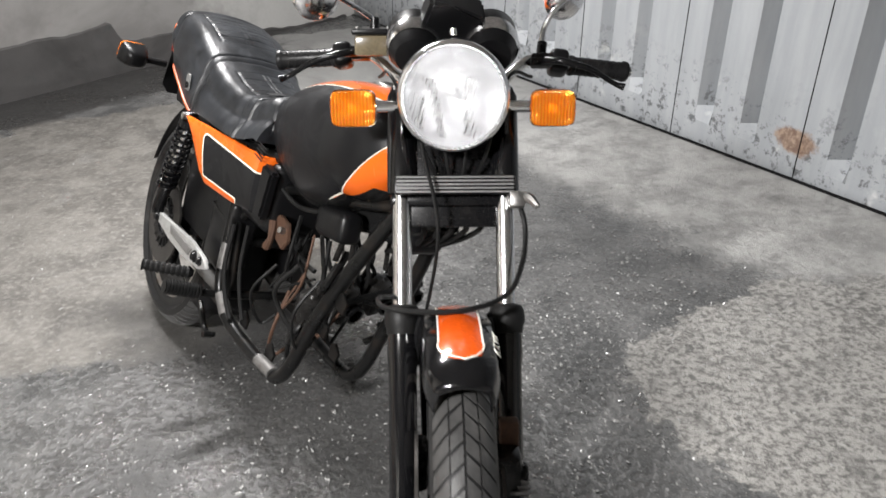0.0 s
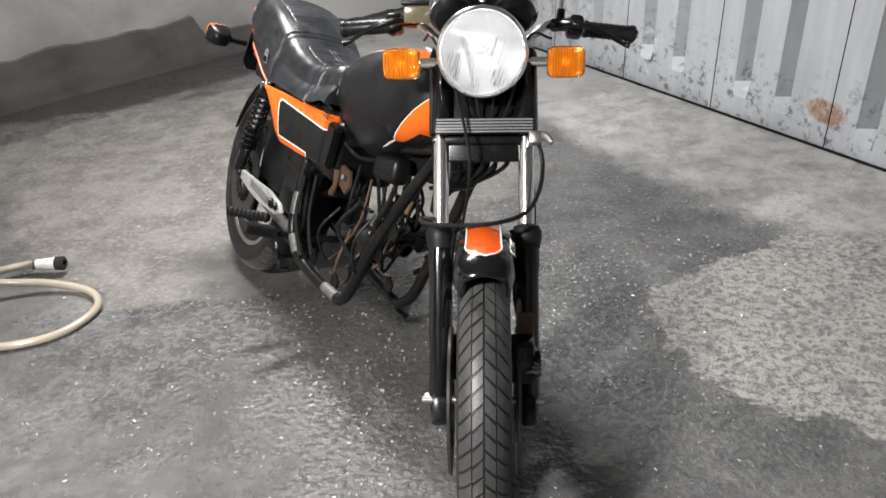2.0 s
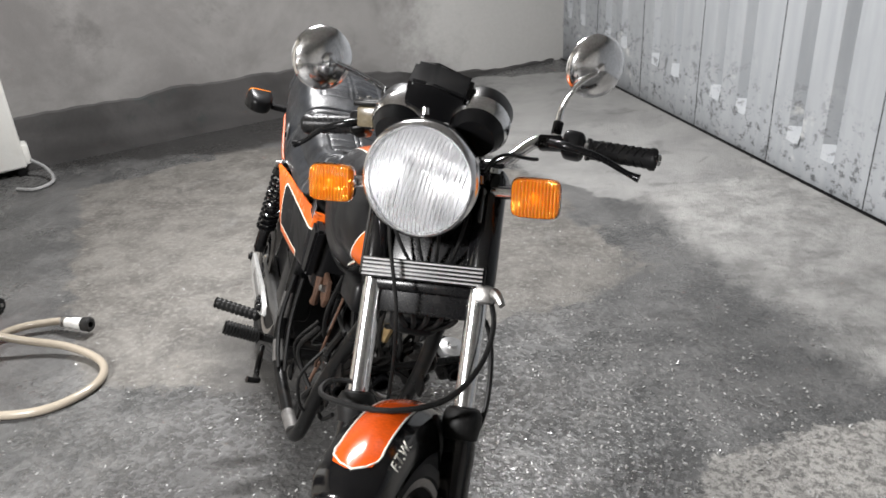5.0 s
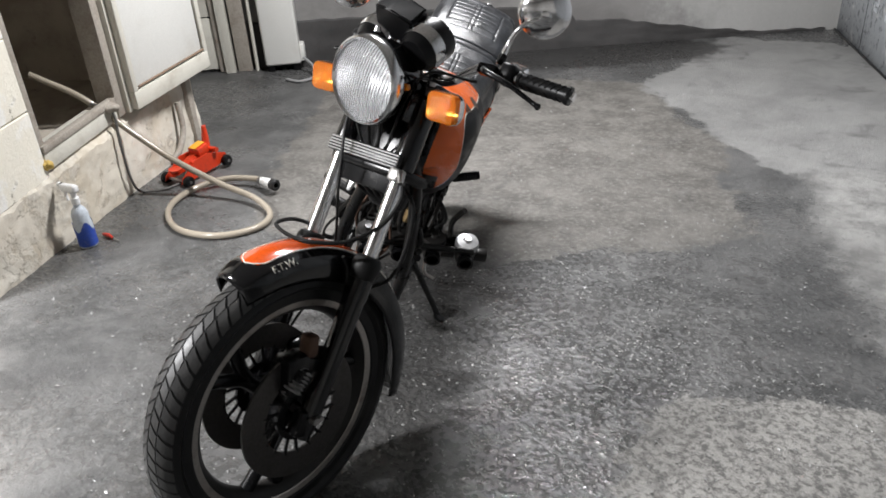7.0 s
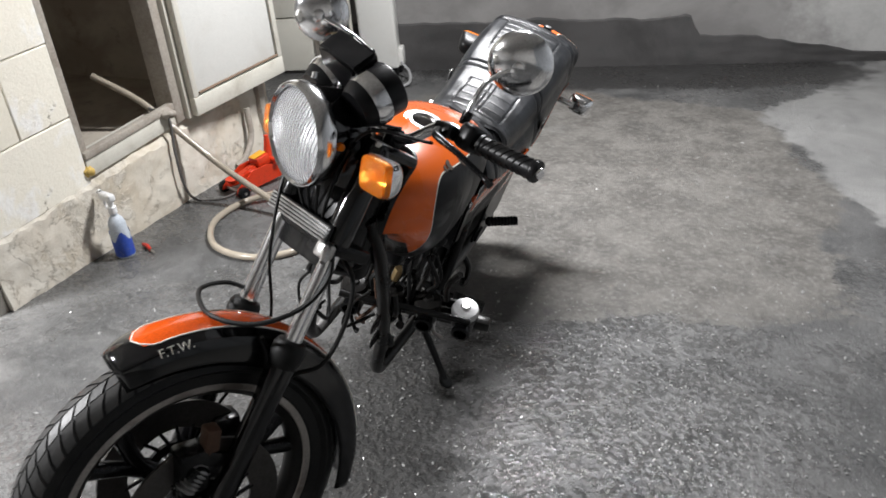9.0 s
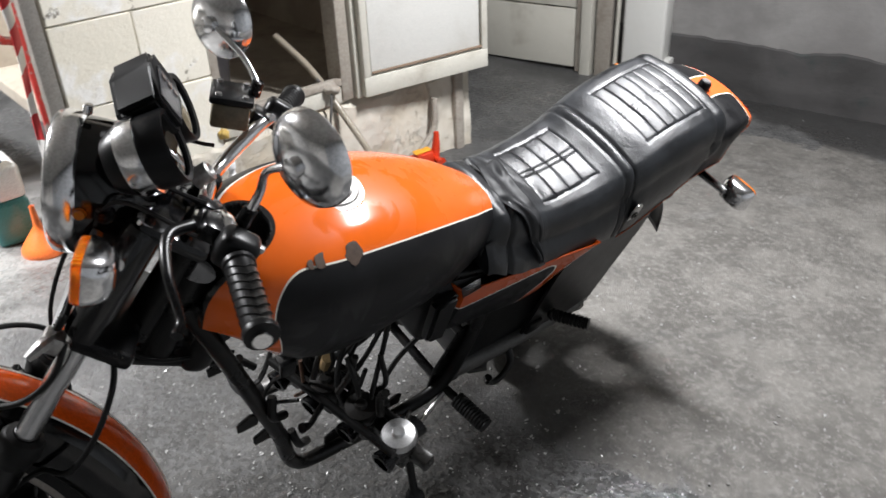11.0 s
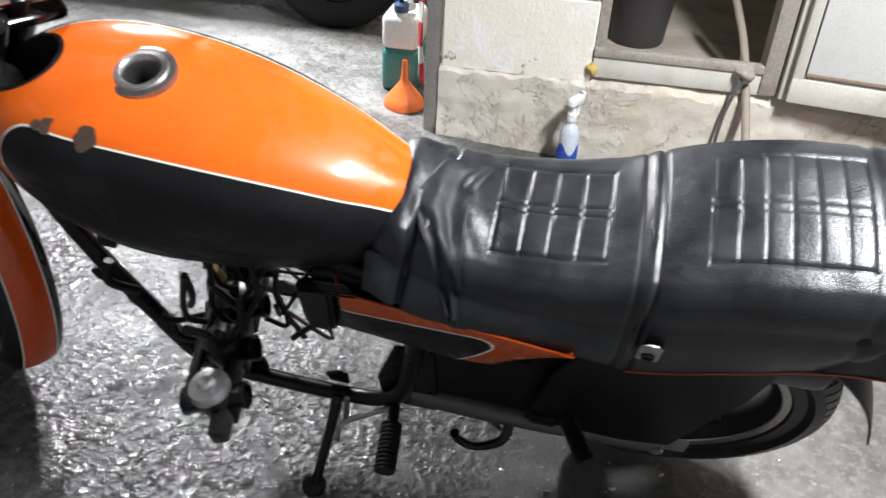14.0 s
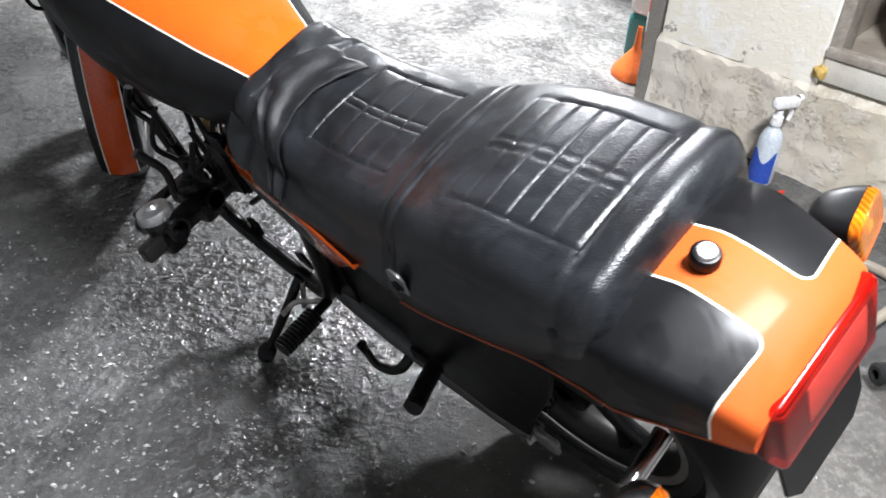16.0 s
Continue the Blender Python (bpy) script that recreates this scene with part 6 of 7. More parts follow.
def panel_black(slope, reach, foot, crest=0.672, round_off=0.018, tilt=-0.05):
    """Black field of a side panel: below the top strip, ahead of the raked rear border, above the foot border."""
    def signed(n, x, y, z):
        top = n.math("SUBTRACT", n.math("ADD", crest, n.math("MULTIPLY", n.math("SUBTRACT", x, 0.30), tilt)), z)
        back = n.math("SUBTRACT", x, n.math("ADD", reach, n.math("MULTIPLY", n.math("SUBTRACT", crest + 0.02 * (round_off > 0.02), z), slope)))
        inner = corner(n, top, n.math("MULTIPLY", back, 0.80), round_off)
        low = n.math("MAXIMUM", n.math("SUBTRACT", z, foot), n.math("SUBTRACT", x, 0.31))
        return n.math("MINIMUM", inner, low)
    return signed


def build_side_panels():
    for side in (1, -1):
        if side > 0:
            # left orange is darker: the seat's shade is put into its colour
            paint = paint_scheme("side_panel_paint_left_shaded", panel_black(0.52, 0.130, 0.40, 0.666, 0.034, -0.22), (0.46, 0.066, 0.006), 0.0026)
            length, foot = 0.388, [(0.0, 0.556), (0.18, 0.560), (0.56, 0.570), (0.70, 0.590), (0.82, 0.640), (1.0, 0.722)]
        else:
            paint = paint_scheme("side_panel_paint_right", panel_black(0.35, 0.085, 0.572), stripe=0.004)
            length, foot = 0.440, [(0.0, 0.566), (0.30, 0.556), (0.62, 0.554), (0.72, 0.575), (1.0, 0.690)]

        def f(u, v):
            x = 0.405 - length * u
            top = 0.700 + 0.026 * u if side > 0 else 0.714 - 0.016 * u
            z = top + (lerp_table(foot, u)[0] - top) * v
            bow = 0.128 + 0.046 * u + 0.010 * math.sin(v * math.pi * 0.8) - (0.022 if side > 0 else 0.006) * v
            if u < 0.06:
                bow -= 0.05 * (1 - u / 0.06) ** 2
            return Vector((x, side * bow, z))
        bm, rows = grid_mesh(40, 20, f)
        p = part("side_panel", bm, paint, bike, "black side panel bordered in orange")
        p.modifiers.new("thick", "SOLIDIFY").thickness = 0.004
        part("panel_front", plate([(-0.030, -0.080), (0.020, -0.072), (0.030, 0.050), (-0.030, 0.060)], 0.028, pose(0.430, side * 0.118, 0.640, 90, 0, 0), 0.007), black_plastic, p)
        for k in range(5):
            part("panel_slot", box((0.050, 0.003, 0.003), pose(0.395 - 0.004 * k, side * 0.137, 0.738 - 0.008 * k, 0, 8, 0), 0.001), black_plastic, p)


build_side_panels()


def build_carburettors():
    """A bank of four, hanging loose from its hoses."""
    greasy = worn("greasy_alloy", (0.016, 0.015, 0.014), 0.30, 0.2, (0.006, 0.006, 0.006), 0.6, 60, 240, 0.2, 0.25)
    a, b = Vector((0.640, -0.04, 0.425)), Vector((0.588, 0.250, 0.480))
    row = (b - a).normalized()
    fwd = Vector((0.95, 0.15, -0.25))
    fwd = (fwd - row * fwd.dot(row)).normalized()
    up = fwd.cross(row) * (1 if fwd.cross(row).z > 0 else -1)
    bank = part("carburettor_rail", tube([a - row * 0.03 + fwd * 0.035 + up * 0.02, b + row * 0.02 + fwd * 0.035 + up * 0.02], 0.010, 10, 0), frame_black, bike, "bank of four greasy carburettors hanging on their hoses")
    part("carburettor_bracket", box((0.31, 0.012, 0.03), Matrix.Translation((a + b) / 2 - fwd * 0.03) @ Matrix((row, fwd, up)).transposed().to_4x4(), 0.003), frame_black, bank)
    for k in range(4):
        c = a.lerp(b, k / 3)
        body = part("carburettor", lathe([(0, -0.060), (0.024, -0.057), (0.029, -0.040), (0.031, -0.012), (0.036, 0.0), (0.036, 0.014), (0.030, 0.017)], axis_to(c, up), 20), greasy, bank)
        part("carburettor_cap", lathe([(0.036, 0.012), (0.037, 0.021), (0.033, 0.031), (0.014, 0.035), (0.010, 0.041), (0, 0.041)], axis_to(c, up), 24), alloy if k == 3 else greasy, body, "dull alloy diaphragm cap")
        for j in range(4):
            q = j * math.pi / 2 + 0.6
            part("cap_screw", lathe([(0, 0.028), (0.004, 0.028), (0.004, 0.014)], axis_to(c, up) @ pose(0.0285 * math.cos(q), 0.0285 * math.sin(q), 0), 8), steel, body)
        part("carburettor_mouth", lathe([(0.0175, 0.058), (0.0245, 0.057), (0.025, 0.050), (0.020, 0.03), (0.020, -0.034), (0.0245, -0.056), (0.0185, -0.058)], axis_to(c - up * 0.012, fwd), 24), black_paint, body)
        part("mouth_inside", lathe([(0.018, 0.04), (0, 0.038)], axis_to(c - up * 0.012, fwd), 16), black_paint, body)
        part("float_bowl", box((0.044, 0.048, 0.032), Matrix.Translation(c - up * 0.052) @ Matrix((row, fwd, up)).transposed().to_4x4(), 0.008), greasy, body)
    for k, (p, q) in enumerate((((0.60, 0.02, 0.44), (0.68, 0.05, 0.69)), ((0.61, 0.10, 0.43), (0.62, 0.07, 0.70)), ((0.60, 0.17, 0.44), (0.55, 0.09, 0.71)), ((0.62, -0.03, 0.42), (0.56, -0.05, 0.70)), ((0.63, 0.06, 0.41), (0.50, 0.06, 0.70)))):
        p, q = Vector(p), Vector(q)
        mid = p.lerp(q, 0.5) + Vector((0.03 * math.sin(k * 2.3), 0.03 * math.cos(k * 1.7), 0.0))
        part("fuel_hose", tube([p, p.lerp(mid, 0.5) + Vector((0.015, 0.01, 0)), mid, q], 0.0055, 8, 6), rubber, bank)
    rng = random.Random(5)
    for k in range(9):
        x, y, z = rng.uniform(0.57, 0.67), rng.uniform(-0.02, 0.20), rng.uniform(0.50, 0.60)
        part("linkage", tube([(x, y, z - 0.05), (x + rng.uniform(-0.02, 0.02), y + rng.uniform(-0.02, 0.03), z), (x + rng.uniform(-0.03, 0.03), y + rng.uniform(-0.03, 0.03), z + 0.06)], rng.uniform(0.003, 0.009), 8, 4), greasy if k % 3 else rubber, bank)
    for k in range(4):
        c = a.lerp(b, k / 3) - up * 0.03
        part("fuel_gallery", box((0.05, 0.03, 0.035), Matrix.Translation(c + row * 0.045 - fwd * 0.01) @ Matrix((row, fwd, up)).transposed().to_4x4(), 0.006), greasy, bank)
    part("brass_fitting", tube([(0.64, 0.05, 0.52), (0.645, 0.055, 0.56)], 0.012, 8, 0), worn("brass", (0.45, 0.32, 0.16), 0.45, 0.8, (0.2, 0.12, 0.06), 0.5, 40), bank, "tarnished brass fitting")
    part("choke_lever", tube([(0.66, 0.09, 0.455), (0.71, 0.12, 0.46), (0.735, 0.125, 0.47)], [0.006, 0.006, 0.011], 8, 4), black_plastic, bank)


build_carburettors()

# ---- loose things on the garage floor ----


def standing(x, y, turn=0.0, lift=0.0):
    """A pose on the sloping floor."""
    return pose(x, y, ground_z(x, y) + lift, 0, 0, turn)


def build_spray_bottle():
    milky = worn("milky_plastic", (0.55, 0.60, 0.66), 0.35, 0.0, (0.4, 0.42, 0.45), 0.2, 20)
    blue = worn("blue_label", (0.03, 0.08, 0.42), 0.4, 0.0, (0.5, 0.5, 0.55), 0.35, 60)
    white = worn("white_plastic", (0.80, 0.80, 0.80), 0.35, 0.0, (0.6, 0.6, 0.6), 0.2)
    b = thing("spray_bottle", "white spray bottle with a blue label by the block wall", "bottle", standing(-1.585, 1.452, 20))
    part("bottle_body", lathe([(0, 0), (0.034, 0.001), (0.038, 0.008), (0.038, 0.10), (0.034, 0.12), (0.034, 0.15), (0.026, 0.172), (0.014, 0.186), (0.014, 0.205)], None, 28), milky, b)
    lab, _ = grid_mesh(12, 20, lambda u, v: Vector((0.0388 * math.cos(v * 4.2 + 3.6), 0.0388 * math.sin(v * 4.2 + 3.6), 0.012 + u * (0.088 + 0.022 * math.sin(v * 14)))))
    part("blue_label", lab, blue, b, "torn blue label")
    part("trigger_neck", lathe([(0.017, 0.196), (0.017, 0.222), (0.012, 0.228), (0.012, 0.245)], None, 20), white, b)
    part("trigger_head", box((0.095, 0.030, 0.034), pose(-0.018, 0, 0.262, 0, -6, 0), 0.010, 3), white, b)
    part("nozzle_tip", lathe([(0, 0.016), (0.011, 0.015), (0.012, 0)], axis_to((-0.062, 0, 0.267), (-1, 0, 0.08)), 14), white, b)
    part("trigger", tube([(-0.040, 0, 0.250), (-0.052, 0, 0.225), (-0.045, 0, 0.200)], 0.006, 8), white, b)
    red = worn("red_plastic", (0.55, 0.03, 0.015), 0.4)
    k = thing("red_handle_tool", "small red-handled tool lying beside the bottle", "tool", standing(-1.60, 1.535, 15, 0.010))
    part("handle", tube([(-0.03, 0, 0), (0.0, 0.004, 0.002), (0.035, 0, 0)], [0.007, 0.009, 0.006], 10), red, k)
    part("blade", box((0.05, 0.008, 0.003), pose(0.055, 0, 0), 0.001), steel, k)


build_spray_bottle()


def build_jack():
    red = worn("jack_red", (0.62, 0.045, 0.012), 0.35, 0.1, (0.06, 0.03, 0.02), 0.45, 22, 200, 0.1)
    yellow = worn("jack_label", (0.75, 0.36, 0.03), 0.4, 0.0, (0.2, 0.1, 0.03), 0.4, 60)
    j = thing("trolley_jack", "small red hydraulic trolley jack on the floor", "jack", standing(-2.02, 2.13, 292) @ Matrix.Scale(0.86, 4))
    for side in (1, -1):
        prof = [(-0.20, 0.035), (-0.18, 0.075), (-0.04, 0.125), (0.05, 0.125), (0.17, 0.060), (0.19, 0.030), (0.10, 0.022), (-0.12, 0.022)]
        part("side_plate", plate(prof, 0.006, pose(0, side * 0.062, 0.0, 90, 0, 0), 0.0015), red, j)
    part("cylinder", tube([(-0.12, 0, 0.085), (0.05, 0, 0.085)], 0.034, 16, 0), red, j)
    part("lift_arm", plate([(-0.09, -0.02), (0.13, -0.045), (0.15, -0.03), (0.12, -0.012), (-0.09, 0.03)], 0.05, pose(0.03, 0, 0.108, 90, 0, 0), 0.006), red, j)
    part("saddle", lathe([(0, 0.0), (0.022, 0.002), (0.036, 0.014), (0.036, 0.020), (0.026, 0.018), (0, 0.014)], pose(0.155, 0, 0.082), 20), red, j)
    part("handle_socket", tube([(-0.10, 0, 0.105), (-0.112, 0, 0.175), (-0.118, 0, 0.255)], [0.026, 0.022, 0.013], 14, 3), red, j)
    part("yoke_bar", tube([(-0.10, -0.085, 0.125), (-0.10, 0.085, 0.125)], 0.016, 12, 0), red, j)
    part("pump_block", box((0.085, 0.085, 0.060), pose(-0.045, 0, 0.135, 0, 8, 0), 0.010), red, j)
    part("label_plate", box((0.085, 0.05, 0.003), pose(-0.035, 0, 0.169, 0, 8, 0), 0.001), yellow, j, "yellow warning label")
    part("release_knob", tube([(-0.06, -0.068, 0.10), (-0.06, -0.092, 0.10)], 0.012, 10, 0), black_plastic, j)
    for x in (-0.16, 0.155):
        for side in (1, -1):
            w = part("jack_wheel", lathe([(0.010, -0.016), (0.030, -0.016), (0.034, -0.010), (0.034, 0.010), (0.030, 0.016), (0.010, 0.016)], axis_to((x, side * 0.085, 0.034), (0, 1, 0)), 24, True), black_paint, j)
            part("wheel_bolt", lathe([(0, 0.02), (0.009, 0.02), (0.010, 0.0)], axis_to((x, side * 0.085, 0.034), (0, side, 0)), 8), steel, w)
    part("front_axle", tube([(0.155, -0.1, 0.034), (0.155, 0.1, 0.034)], 0.008, 8, 0), steel, j)


build_jack()


def on_floor(x, y, lift):
    return Vector((x, y, ground_z(x, y) + lift))


def build_hose():
    n = Nodes("hose_vinyl")
    hose_mat = n.done(n.mix(n.noise(14, 4), (0.26, 0.225, 0.175), (0.36, 0.315, 0.255)), 0.20, 0.0, **{"Coat Weight": 0.3})
    black = worn("hose_black", (0.02, 0.02, 0.02), 0.4)
    sill = LEFT.at(0.74, -0.10, 0.42)
    pts = [on_floor(-1.545, 2.285, 0.045), on_floor(-1.66, 2.27, 0.04), on_floor(-1.78, 2.16, 0.035), on_floor(-1.79, 1.98, 0.02), on_floor(-1.66, 1.83, 0.016), on_floor(-1.44, 1.78, 0.016), on_floor(-1.26, 1.87, 0.016),
           on_floor(-1.21, 2.03, 0.016), on_floor(-1.29, 2.14, 0.020), on_floor(-1.47, 2.16, 0.035), on_floor(-1.66, 2.09, 0.07), on_floor(-1.86, 1.97, 0.17), on_floor(-1.98, 1.86, 0.30), sill, LEFT.at(0.70, -0.30, 0.545)]
    h = thing("hose", "clear yellowed plastic hose coiled on the concrete floor", "hose")
    part("hose_pipe", tube(pts, 0.0145, 12, 8), hose_mat, h)
    d = (pts[0] - pts[1]).normalized()
    part("connector", lathe([(0.014, -0.07), (0.019, -0.065), (0.019, -0.04), (0.022, -0.036), (0.022, 0.01), (0.019, 0.014)], axis_to(pts[0], d), 20), worn("connector_white", (0.72, 0.72, 0.70), 0.35), h, "white plastic hose connector")
    part("connector_ring", lathe([(0.012, 0.012), (0.026, 0.014), (0.027, 0.04), (0.020, 0.046), (0.012, 0.046)], axis_to(pts[0], d), 20, True), black, h, "black ring of the connector")
    part("hose_clip", lathe([(0.0145, -0.085), (0.019, -0.085), (0.019, -0.075), (0.0145, -0.075)], axis_to(pts[0], d), 16, True), steel, h)
    c = thing("cable", "dark cable hanging from the sill and along the floor", "cable")
    part("cable_run", tube([LEFT.at(0.73, -0.06, 0.40), LEFT.at(0.73, 0.035, 0.36), LEFT.at(0.70, 0.05, 0.22), LEFT.at(0.70, 0.055, 0.05), on_floor(-1.99, 1.83, 0.008), on_floor(-1.93, 1.93, 0.008), on_floor(-1.96, 2.02, 0.008)], 0.006, 8, 6), worn("cable_grey", (0.10, 0.095, 0.09), 0.5), c)
    r = thing("pipe_bend", "short bent grey pipe at the foot of the plinth", "pipe")
    part("pipe", tube([LEFT.at(1.12, 0.04, -0.05), LEFT.at(1.17, 0.06, -0.02), LEFT.at(1.25, 0.06, 0.06), LEFT.at(1.27, 0.05, 0.20)], 0.016, 10, 6), grey_wood, r)
    knot = thing("rag", "dirty rag knotted over the corner of the sill", "rag")
    bm = bmesh.new()
    bmesh.ops.create_icosphere(bm, subdivisions=3, radius=0.035)
    for v in bm.verts:
        v.co *= 1 + 0.35 * noise.noise(v.co * 40)
        v.co.z *= 0.7
        v.co = LEFT.m(0.745, 0.02, 0.375) @ v.co
    part("rag_cloth", bm, grey_wood, knot)
    foam = thing("foam_blob", "small lump of yellow building foam at the sill corner", "foam")
    bm = bmesh.new()
    bmesh.ops.create_icosphere(bm, subdivisions=3, radius=0.022)
    for v in bm.verts:
        v.co *= 1 + 0.5 * noise.noise(v.co * 70)
        v.co = LEFT.m(0.248, 0.006, 0.325) @ v.co
    part("foam", bm, worn("foam_yellow", (0.52, 0.36, 0.10), 0.8, 0.0, (0.25, 0.15, 0.05), 0.5, 40, 120, 0.5), foam)


build_hose()


def build_canister():
    can = thing("jerrycan", "translucent plastic canister half full of teal fluid", "canister", standing(-1.50, 0.605, 40))
    white = worn("canister_white", (0.74, 0.76, 0.76), 0.32, 0.0, (0.5, 0.5, 0.48), 0.25, 12)
    teal = worn("canister_teal", (0.055, 0.22, 0.22), 0.28, 0.0, (0.04, 0.15, 0.16), 0.3, 9)
    part("canister_bottom", box((0.20, 0.145, 0.175), pose(0, 0, 0.0875), 0.022, 3), teal, can, "teal fluid seen through the wall")
    part("canister_top", box((0.20, 0.145, 0.135), pose(0, 0, 0.240), 0.024, 3), white, can)
    part("canister_handle", tube([(-0.075, 0, 0.29), (-0.06, 0, 0.335), (0.0, 0, 0.340), (0.02, 0, 0.30)], 0.014, 10), white, can)
    part("canister_neck", lathe([(0.026, 0.29), (0.026, 0.325), (0.022, 0.33)], pose(0.065, 0, 0), 18), white, can)
    part("canister_cap", lathe([(0.029, 0.318), (0.030, 0.345), (0.024, 0.352), (0.010, 0.353), (0.010, 0.372), (0, 0.373)], pose(0.065, 0, 0), 18), worn("cap_blue", (0.03, 0.06, 0.14), 0.4), can)
    part("grip", box((0.05, 0.022, 0.026), pose(0.052, 0, 0.372), 0.006), black_plastic, can)
    f = thing("funnel", "orange plastic funnel upside down on the floor", "funnel", standing(-1.375, 0.775, 0))
    orange = worn("funnel_orange", (0.80, 0.17, 0.035), 0.38, 0.0, (0.5, 0.1, 0.03), 0.25, 16)
    part("cone", lathe([(0.078, 0.0), (0.080, 0.004), (0.078, 0.022), (0.066, 0.040), (0.030, 0.086), (0.016, 0.102), (0.013, 0.118), (0.009, 0.185), (0.007, 0.185), (0.010, 0.118), (0.014, 0.100), (0.064, 0.036), (0.074, 0.0)], None, 36, True), orange, f)


build_canister()


def build_jamb():
    j = thing("gate_post", "tarnished grey steel gate post at the end of the block wall", "post")
    part("post_bar", box((0.05, 0.05, 2.6), LEFT.m(-0.312, -0.02, 1.25), 0.004), worn("post_steel", (0.36, 0.34, 0.31), 0.45, 0.6, (0.15, 0.11, 0.08), 0.5, 10), j)
    p = thing("red_post", "flaking red painted steel post", "post", standing(-2.02, 0.62, 30))
    flaky = Nodes("flaky_red")
    flaky.done(flaky.mix(flaky.ramp(flaky.noise(22, 6, 0.7), 0.52, 0.58), (0.42, 0.03, 0.025), (0.34, 0.30, 0.28)), 0.5)
    part("post_tube", box((0.075, 0.075, 1.6), pose(0, 0, 0.8), 0.006), flaky.mat, p)
    part("post_foot", box((0.16, 0.16, 0.015), pose(0, 0, 0.0075), 0.003), flaky.mat, p)
    part("post_arm", tube([(0.0, -0.05, 0.62), (0.02, -0.12, 0.66), (0.02, -0.13, 0.80)], 0.018, 10), flaky.mat, p)
    s = thing("warning_strip", "red and white striped strip hung on the gate post", "strip")
    stripes = Nodes("barrier_stripes")
    x, y, z = stripes.xyz()
    band = stripes.math("GREATER_THAN", stripes.math("SINE", stripes.math("MULTIPLY", stripes.math("ADD", z, stripes.math("MULTIPLY", x, 0.9)), 42.0)), -0.2)
    stripes.done(stripes.mix(band, (0.70, 0.68, 0.66), (0.50, 0.025, 0.03)), 0.5)
    bm, _ = grid_mesh(30, 6, lambda u, v: LEFT.at(-0.352 - 0.036 * v * (0.4 + 0.6 * u) - 0.010 * math.sin(u * 7), -0.07 + 0.012 * math.sin(u * 9 + v * 2), 0.17 + 1.0 * u))
    ob = part("strip_cloth", bm, stripes.mat, s)
    ob.modifiers.new("thick", "SOLIDIFY").thickness = 0.003


build_jamb()


def build_back_things():
    a = thing("water_heater", "white enamelled floor standing appliance against the far wall", "appliance")
    base = BACK.at(4.165, 0.075)
    g = ground_z(base.x, base.y)
    m = BACK.m(4.165, 0.075, g + 0.05)
    part("cabinet", box((0.25, 0.14, 1.25), m @ pose(0, 0, 0.625), 0.018, 3), white_paint, a)
    part("side_step", box((0.05, 0.10, 0.12), m @ pose(-0.132, -0.01, 0.07), 0.012, 2), white_paint, a)
    for dx in (-0.09, 0.09):
        part("foot", box((0.05, 0.10, 0.05), m @ pose(dx, 0, -0.024), 0.004), black_plastic, a)
    part("drain_hose", tube([m @ Vector((-0.15, 0.12, 0.06)), m @ Vector((-0.21, 0.20, 0.02)), m @ Vector((-0.22, 0.34, -0.01)), m @ Vector((-0.12, 0.40, -0.015)), m @ Vector((-0.03, 0.33, -0.015))], 0.010, 8), worn("hose_grey", (0.30, 0.30, 0.30), 0.4), a)
    d = thing("panel_door", "cream boarded door with a horizontal groove in the far wall", "door")
    p = BACK.at(4.95)
    g = ground_z(p.x, p.y)
    part("lower_board", box((0.66, 0.03, 0.36), BACK.m(4.95, 0.02, g + 0.20), 0.004), cream_paint, d)
    part("upper_board", box((0.66, 0.03, 1.55), BACK.m(4.95, 0.02, g + 1.165), 0.004), cream_paint, d)
    part("door_edge", box((0.05, 0.05, 2.0), BACK.m(4.595, 0.03, g + 1.0), 0.004), grey_wood, d)
    f = thing("door_frame", "dirty white timber frame beside the boarded door", "door frame", kind="structure")
    for at, wide, deep in ((4.545, 0.07, 0.07), (4.445, 0.10, 0.035)):
        part("post", box((wide, deep, 2.5), BACK.m(at, deep / 2 + 0.01, g + 1.22), 0.005), grey_wood if deep < 0.05 else cream_paint, f)
    q = thing("wall_pipe", "dull grey pipe running up the far wall", "pipe")
    part("pipe", tube([BACK.at(4.36, 0.05, g - 0.02), BACK.at(4.352, 0.05, g + 0.9), BACK.at(4.36, 0.04, 2.6)], 0.013, 10), cream_paint, q)
    b = thing("bucket", "dark plastic bucket in the wall recess", "bucket", LEFT.m(0.40, -0.42, 0.295))
    part("bucket_wall", lathe([(0.0, 0.004), (0.095, 0.004), (0.10, 0.01), (0.122, 0.24), (0.128, 0.245), (0.128, 0.26), (0.118, 0.258), (0.095, 0.015), (0, 0.012)], None, 32), worn("bucket_dark", (0.045, 0.042, 0.045), 0.45), b)


build_back_things()


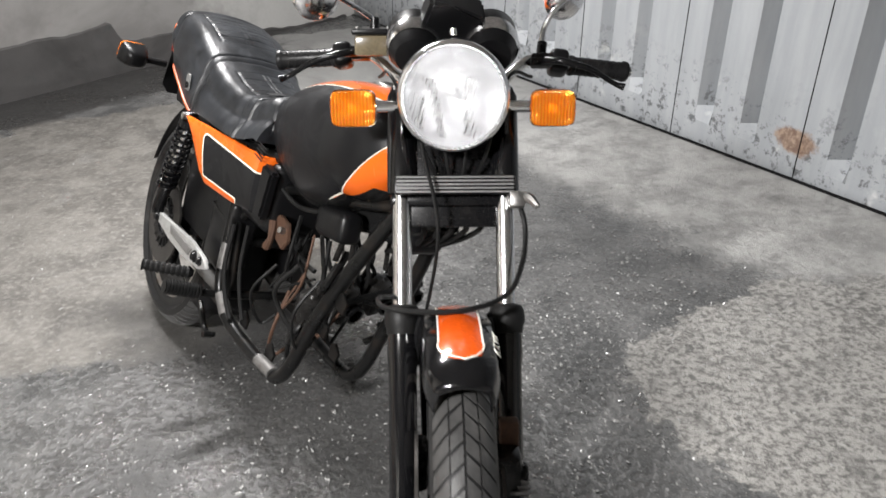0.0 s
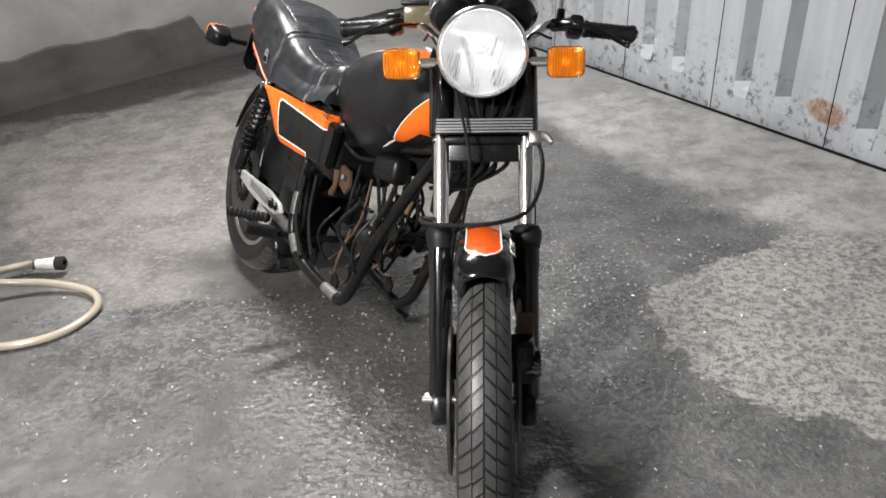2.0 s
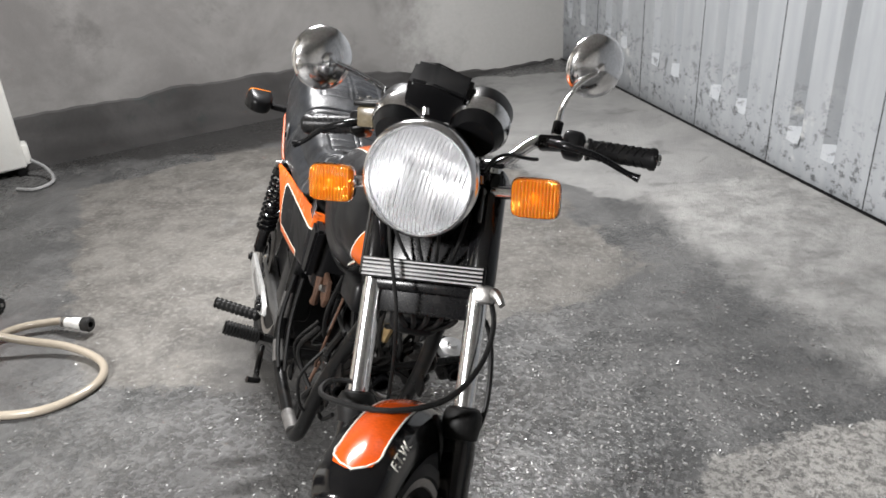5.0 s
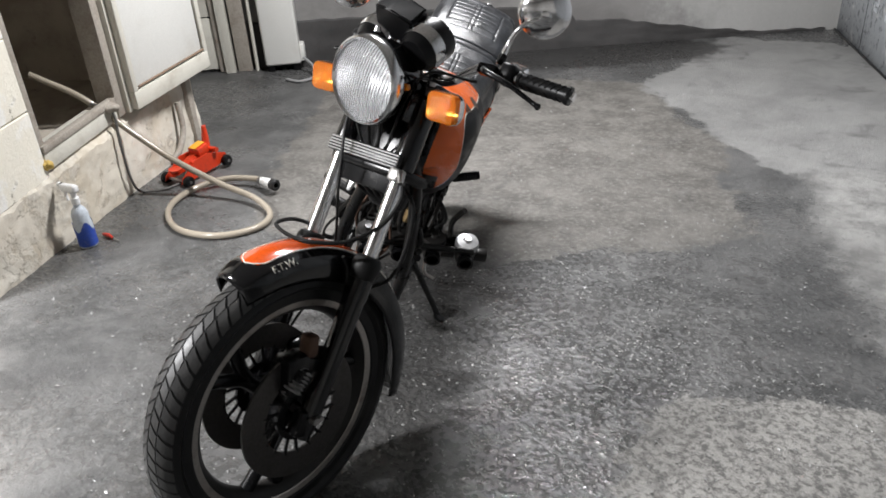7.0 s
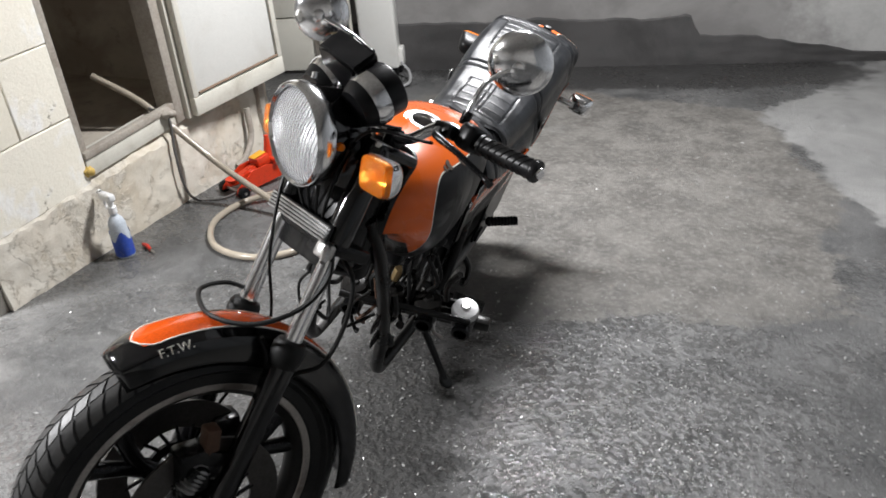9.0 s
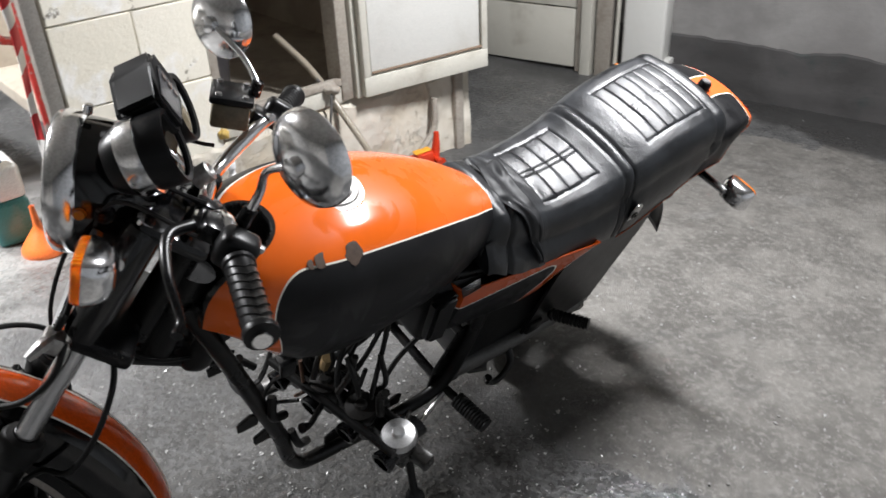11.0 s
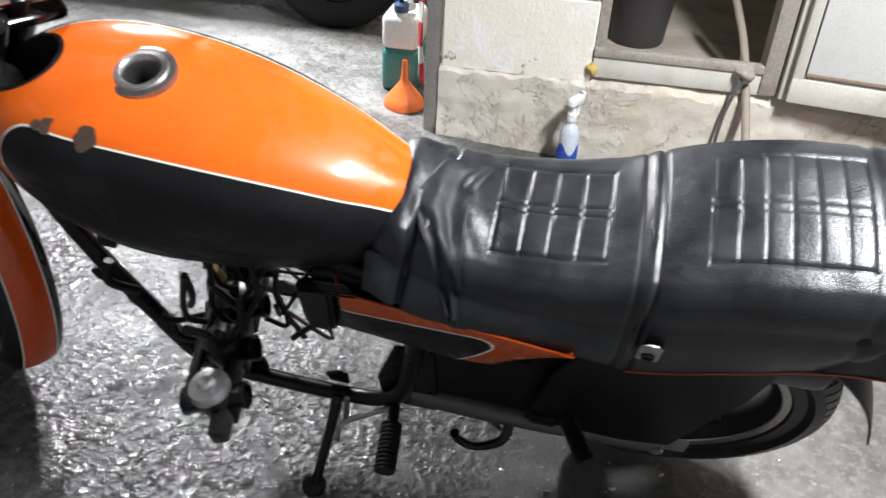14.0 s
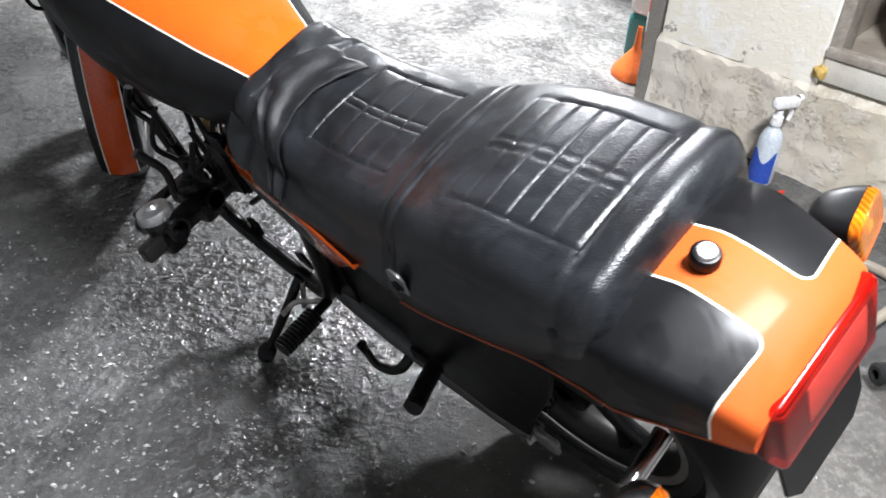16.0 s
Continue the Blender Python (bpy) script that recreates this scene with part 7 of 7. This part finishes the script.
def build_car():
    """A pale hatchback parked behind the gate post; x along the car towards its tail."""
    m = Matrix.Translation((-1.55, 0.02, 0)) @ Matrix.Rotation(math.atan2(-0.64, 0.77), 4, "Z")
    m.translation.z = ground_z(-1.55, 0.02)
    car = thing("parked_car", "pale silver hatchback parked beyond the gate post", "car", m)
    paint = worn("car_paint", (0.64, 0.62, 0.57), 0.25, 0.15, (0.2, 0.18, 0.15), 0.3, 5, 300, 0.03, 0.1, 0.5)
    glass = worn("car_glass", (0.02, 0.022, 0.025), 0.08, 0.0, (0.04, 0.04, 0.04), 0.2)
    side = [(-0.36, 0.36, 0.60), (-0.30, 0.22, 0.72), (0.0, 0.20, 0.86), (0.55, 0.19, 0.92), (0.95, 0.19, 1.30), (1.5, 0.19, 1.43), (2.4, 0.19, 1.41), (2.9, 0.22, 1.05), (3.05, 0.36, 0.80)]

    def f(u, v):
        x = -0.36 + 3.41 * u
        lo, hi = lerp_table(side, x)
        a = v * 2 * math.pi
        c, s = math.cos(a), math.sin(a)
        y = math.copysign(abs(c) ** 0.45, c) * (0.80 - 0.10 * (1 if s > 0.4 and hi > 1.1 else 0) * max(0, s))
        mid = (lo + hi) / 2
        z = mid + math.copysign(abs(s) ** 0.5, s) * (hi - lo) / 2
        return Vector((x, y - 0.80, z))
    bm, rows = grid_mesh(60, 40, f, wrap=True)
    bm.faces.new(rows[0][::-1])
    bm.faces.new(rows[-1])
    part("car_body", bm, paint, car)
    part("window_band", box((1.55, 0.03, 0.30), pose(1.70, -0.035, 1.16, -12, 0, 0), 0.01), glass, car)
    part("rub_strip", box((2.3, 0.02, 0.06), pose(1.30, 0.006, 0.52), 0.006), black_plastic, car)
    part("sill_trim", box((1.75, 0.03, 0.11), pose(1.15, -0.02, 0.24), 0.01), worn("sill_white", (0.66, 0.65, 0.62), 0.4), car)
    for x in (0.0, 2.35):
        for y in (-0.09, -1.50):
            w = part("car_wheel", lathe([(0.17, -0.085), (0.265, -0.09), (0.295, -0.07), (0.30, 0), (0.295, 0.07), (0.265, 0.09), (0.17, 0.085)], axis_to((x, y, 0.30), (0, 1, 0)), 48, True), rubber, car)
            part("hubcap", lathe([(0, 0.075), (0.05, 0.080), (0.10, 0.070), (0.155, 0.078), (0.175, 0.060), (0.175, -0.05), (0, -0.05)], axis_to((x, y, 0.30), (0, 1 if y > -1 else -1, 0)), 36), alloy_dull, w)
            arch = tube([(x + 0.335 * math.cos(a), 0.0 if y > -1 else -1.6, 0.30 + 0.335 * math.sin(a)) for a in (math.pi * k / 12 for k in range(13))], 0.022, 8, 2)
            part("wheel_arch", arch, black_plastic, car)


build_car()


def build_blocks():
    """Concrete blocks, each proud of the recessed joints."""
    meshes = {}

    def block(width, height, s, z):
        key = (round(width, 3), round(height, 3))
        if key not in meshes:
            bm = box((width - 0.0035, 0.03, height - 0.004), None, 0.004, 1)
            meshes[key] = mesh_of(bm, "block", block_mat)
        ob = new("block", meshes[key])
        ob.parent = wall_left
        ob.matrix_world = LEFT.m(s, -0.010 + random.uniform(-0.0015, 0.0015), z) @ pose(0, 0, 0, 0, random.uniform(-0.3, 0.3), 0)
    row = 0
    z = 0.270
    while z < 2.6:
        edges = [-0.28, 0.0, 0.245] if row % 2 == 1 else [-0.28, 0.245]
        for p, q in zip(edges, edges[1:]):
            block(q - p, 0.285, (p + q) / 2, z + 0.1425)
        z += 0.285
        row += 1


build_blocks()
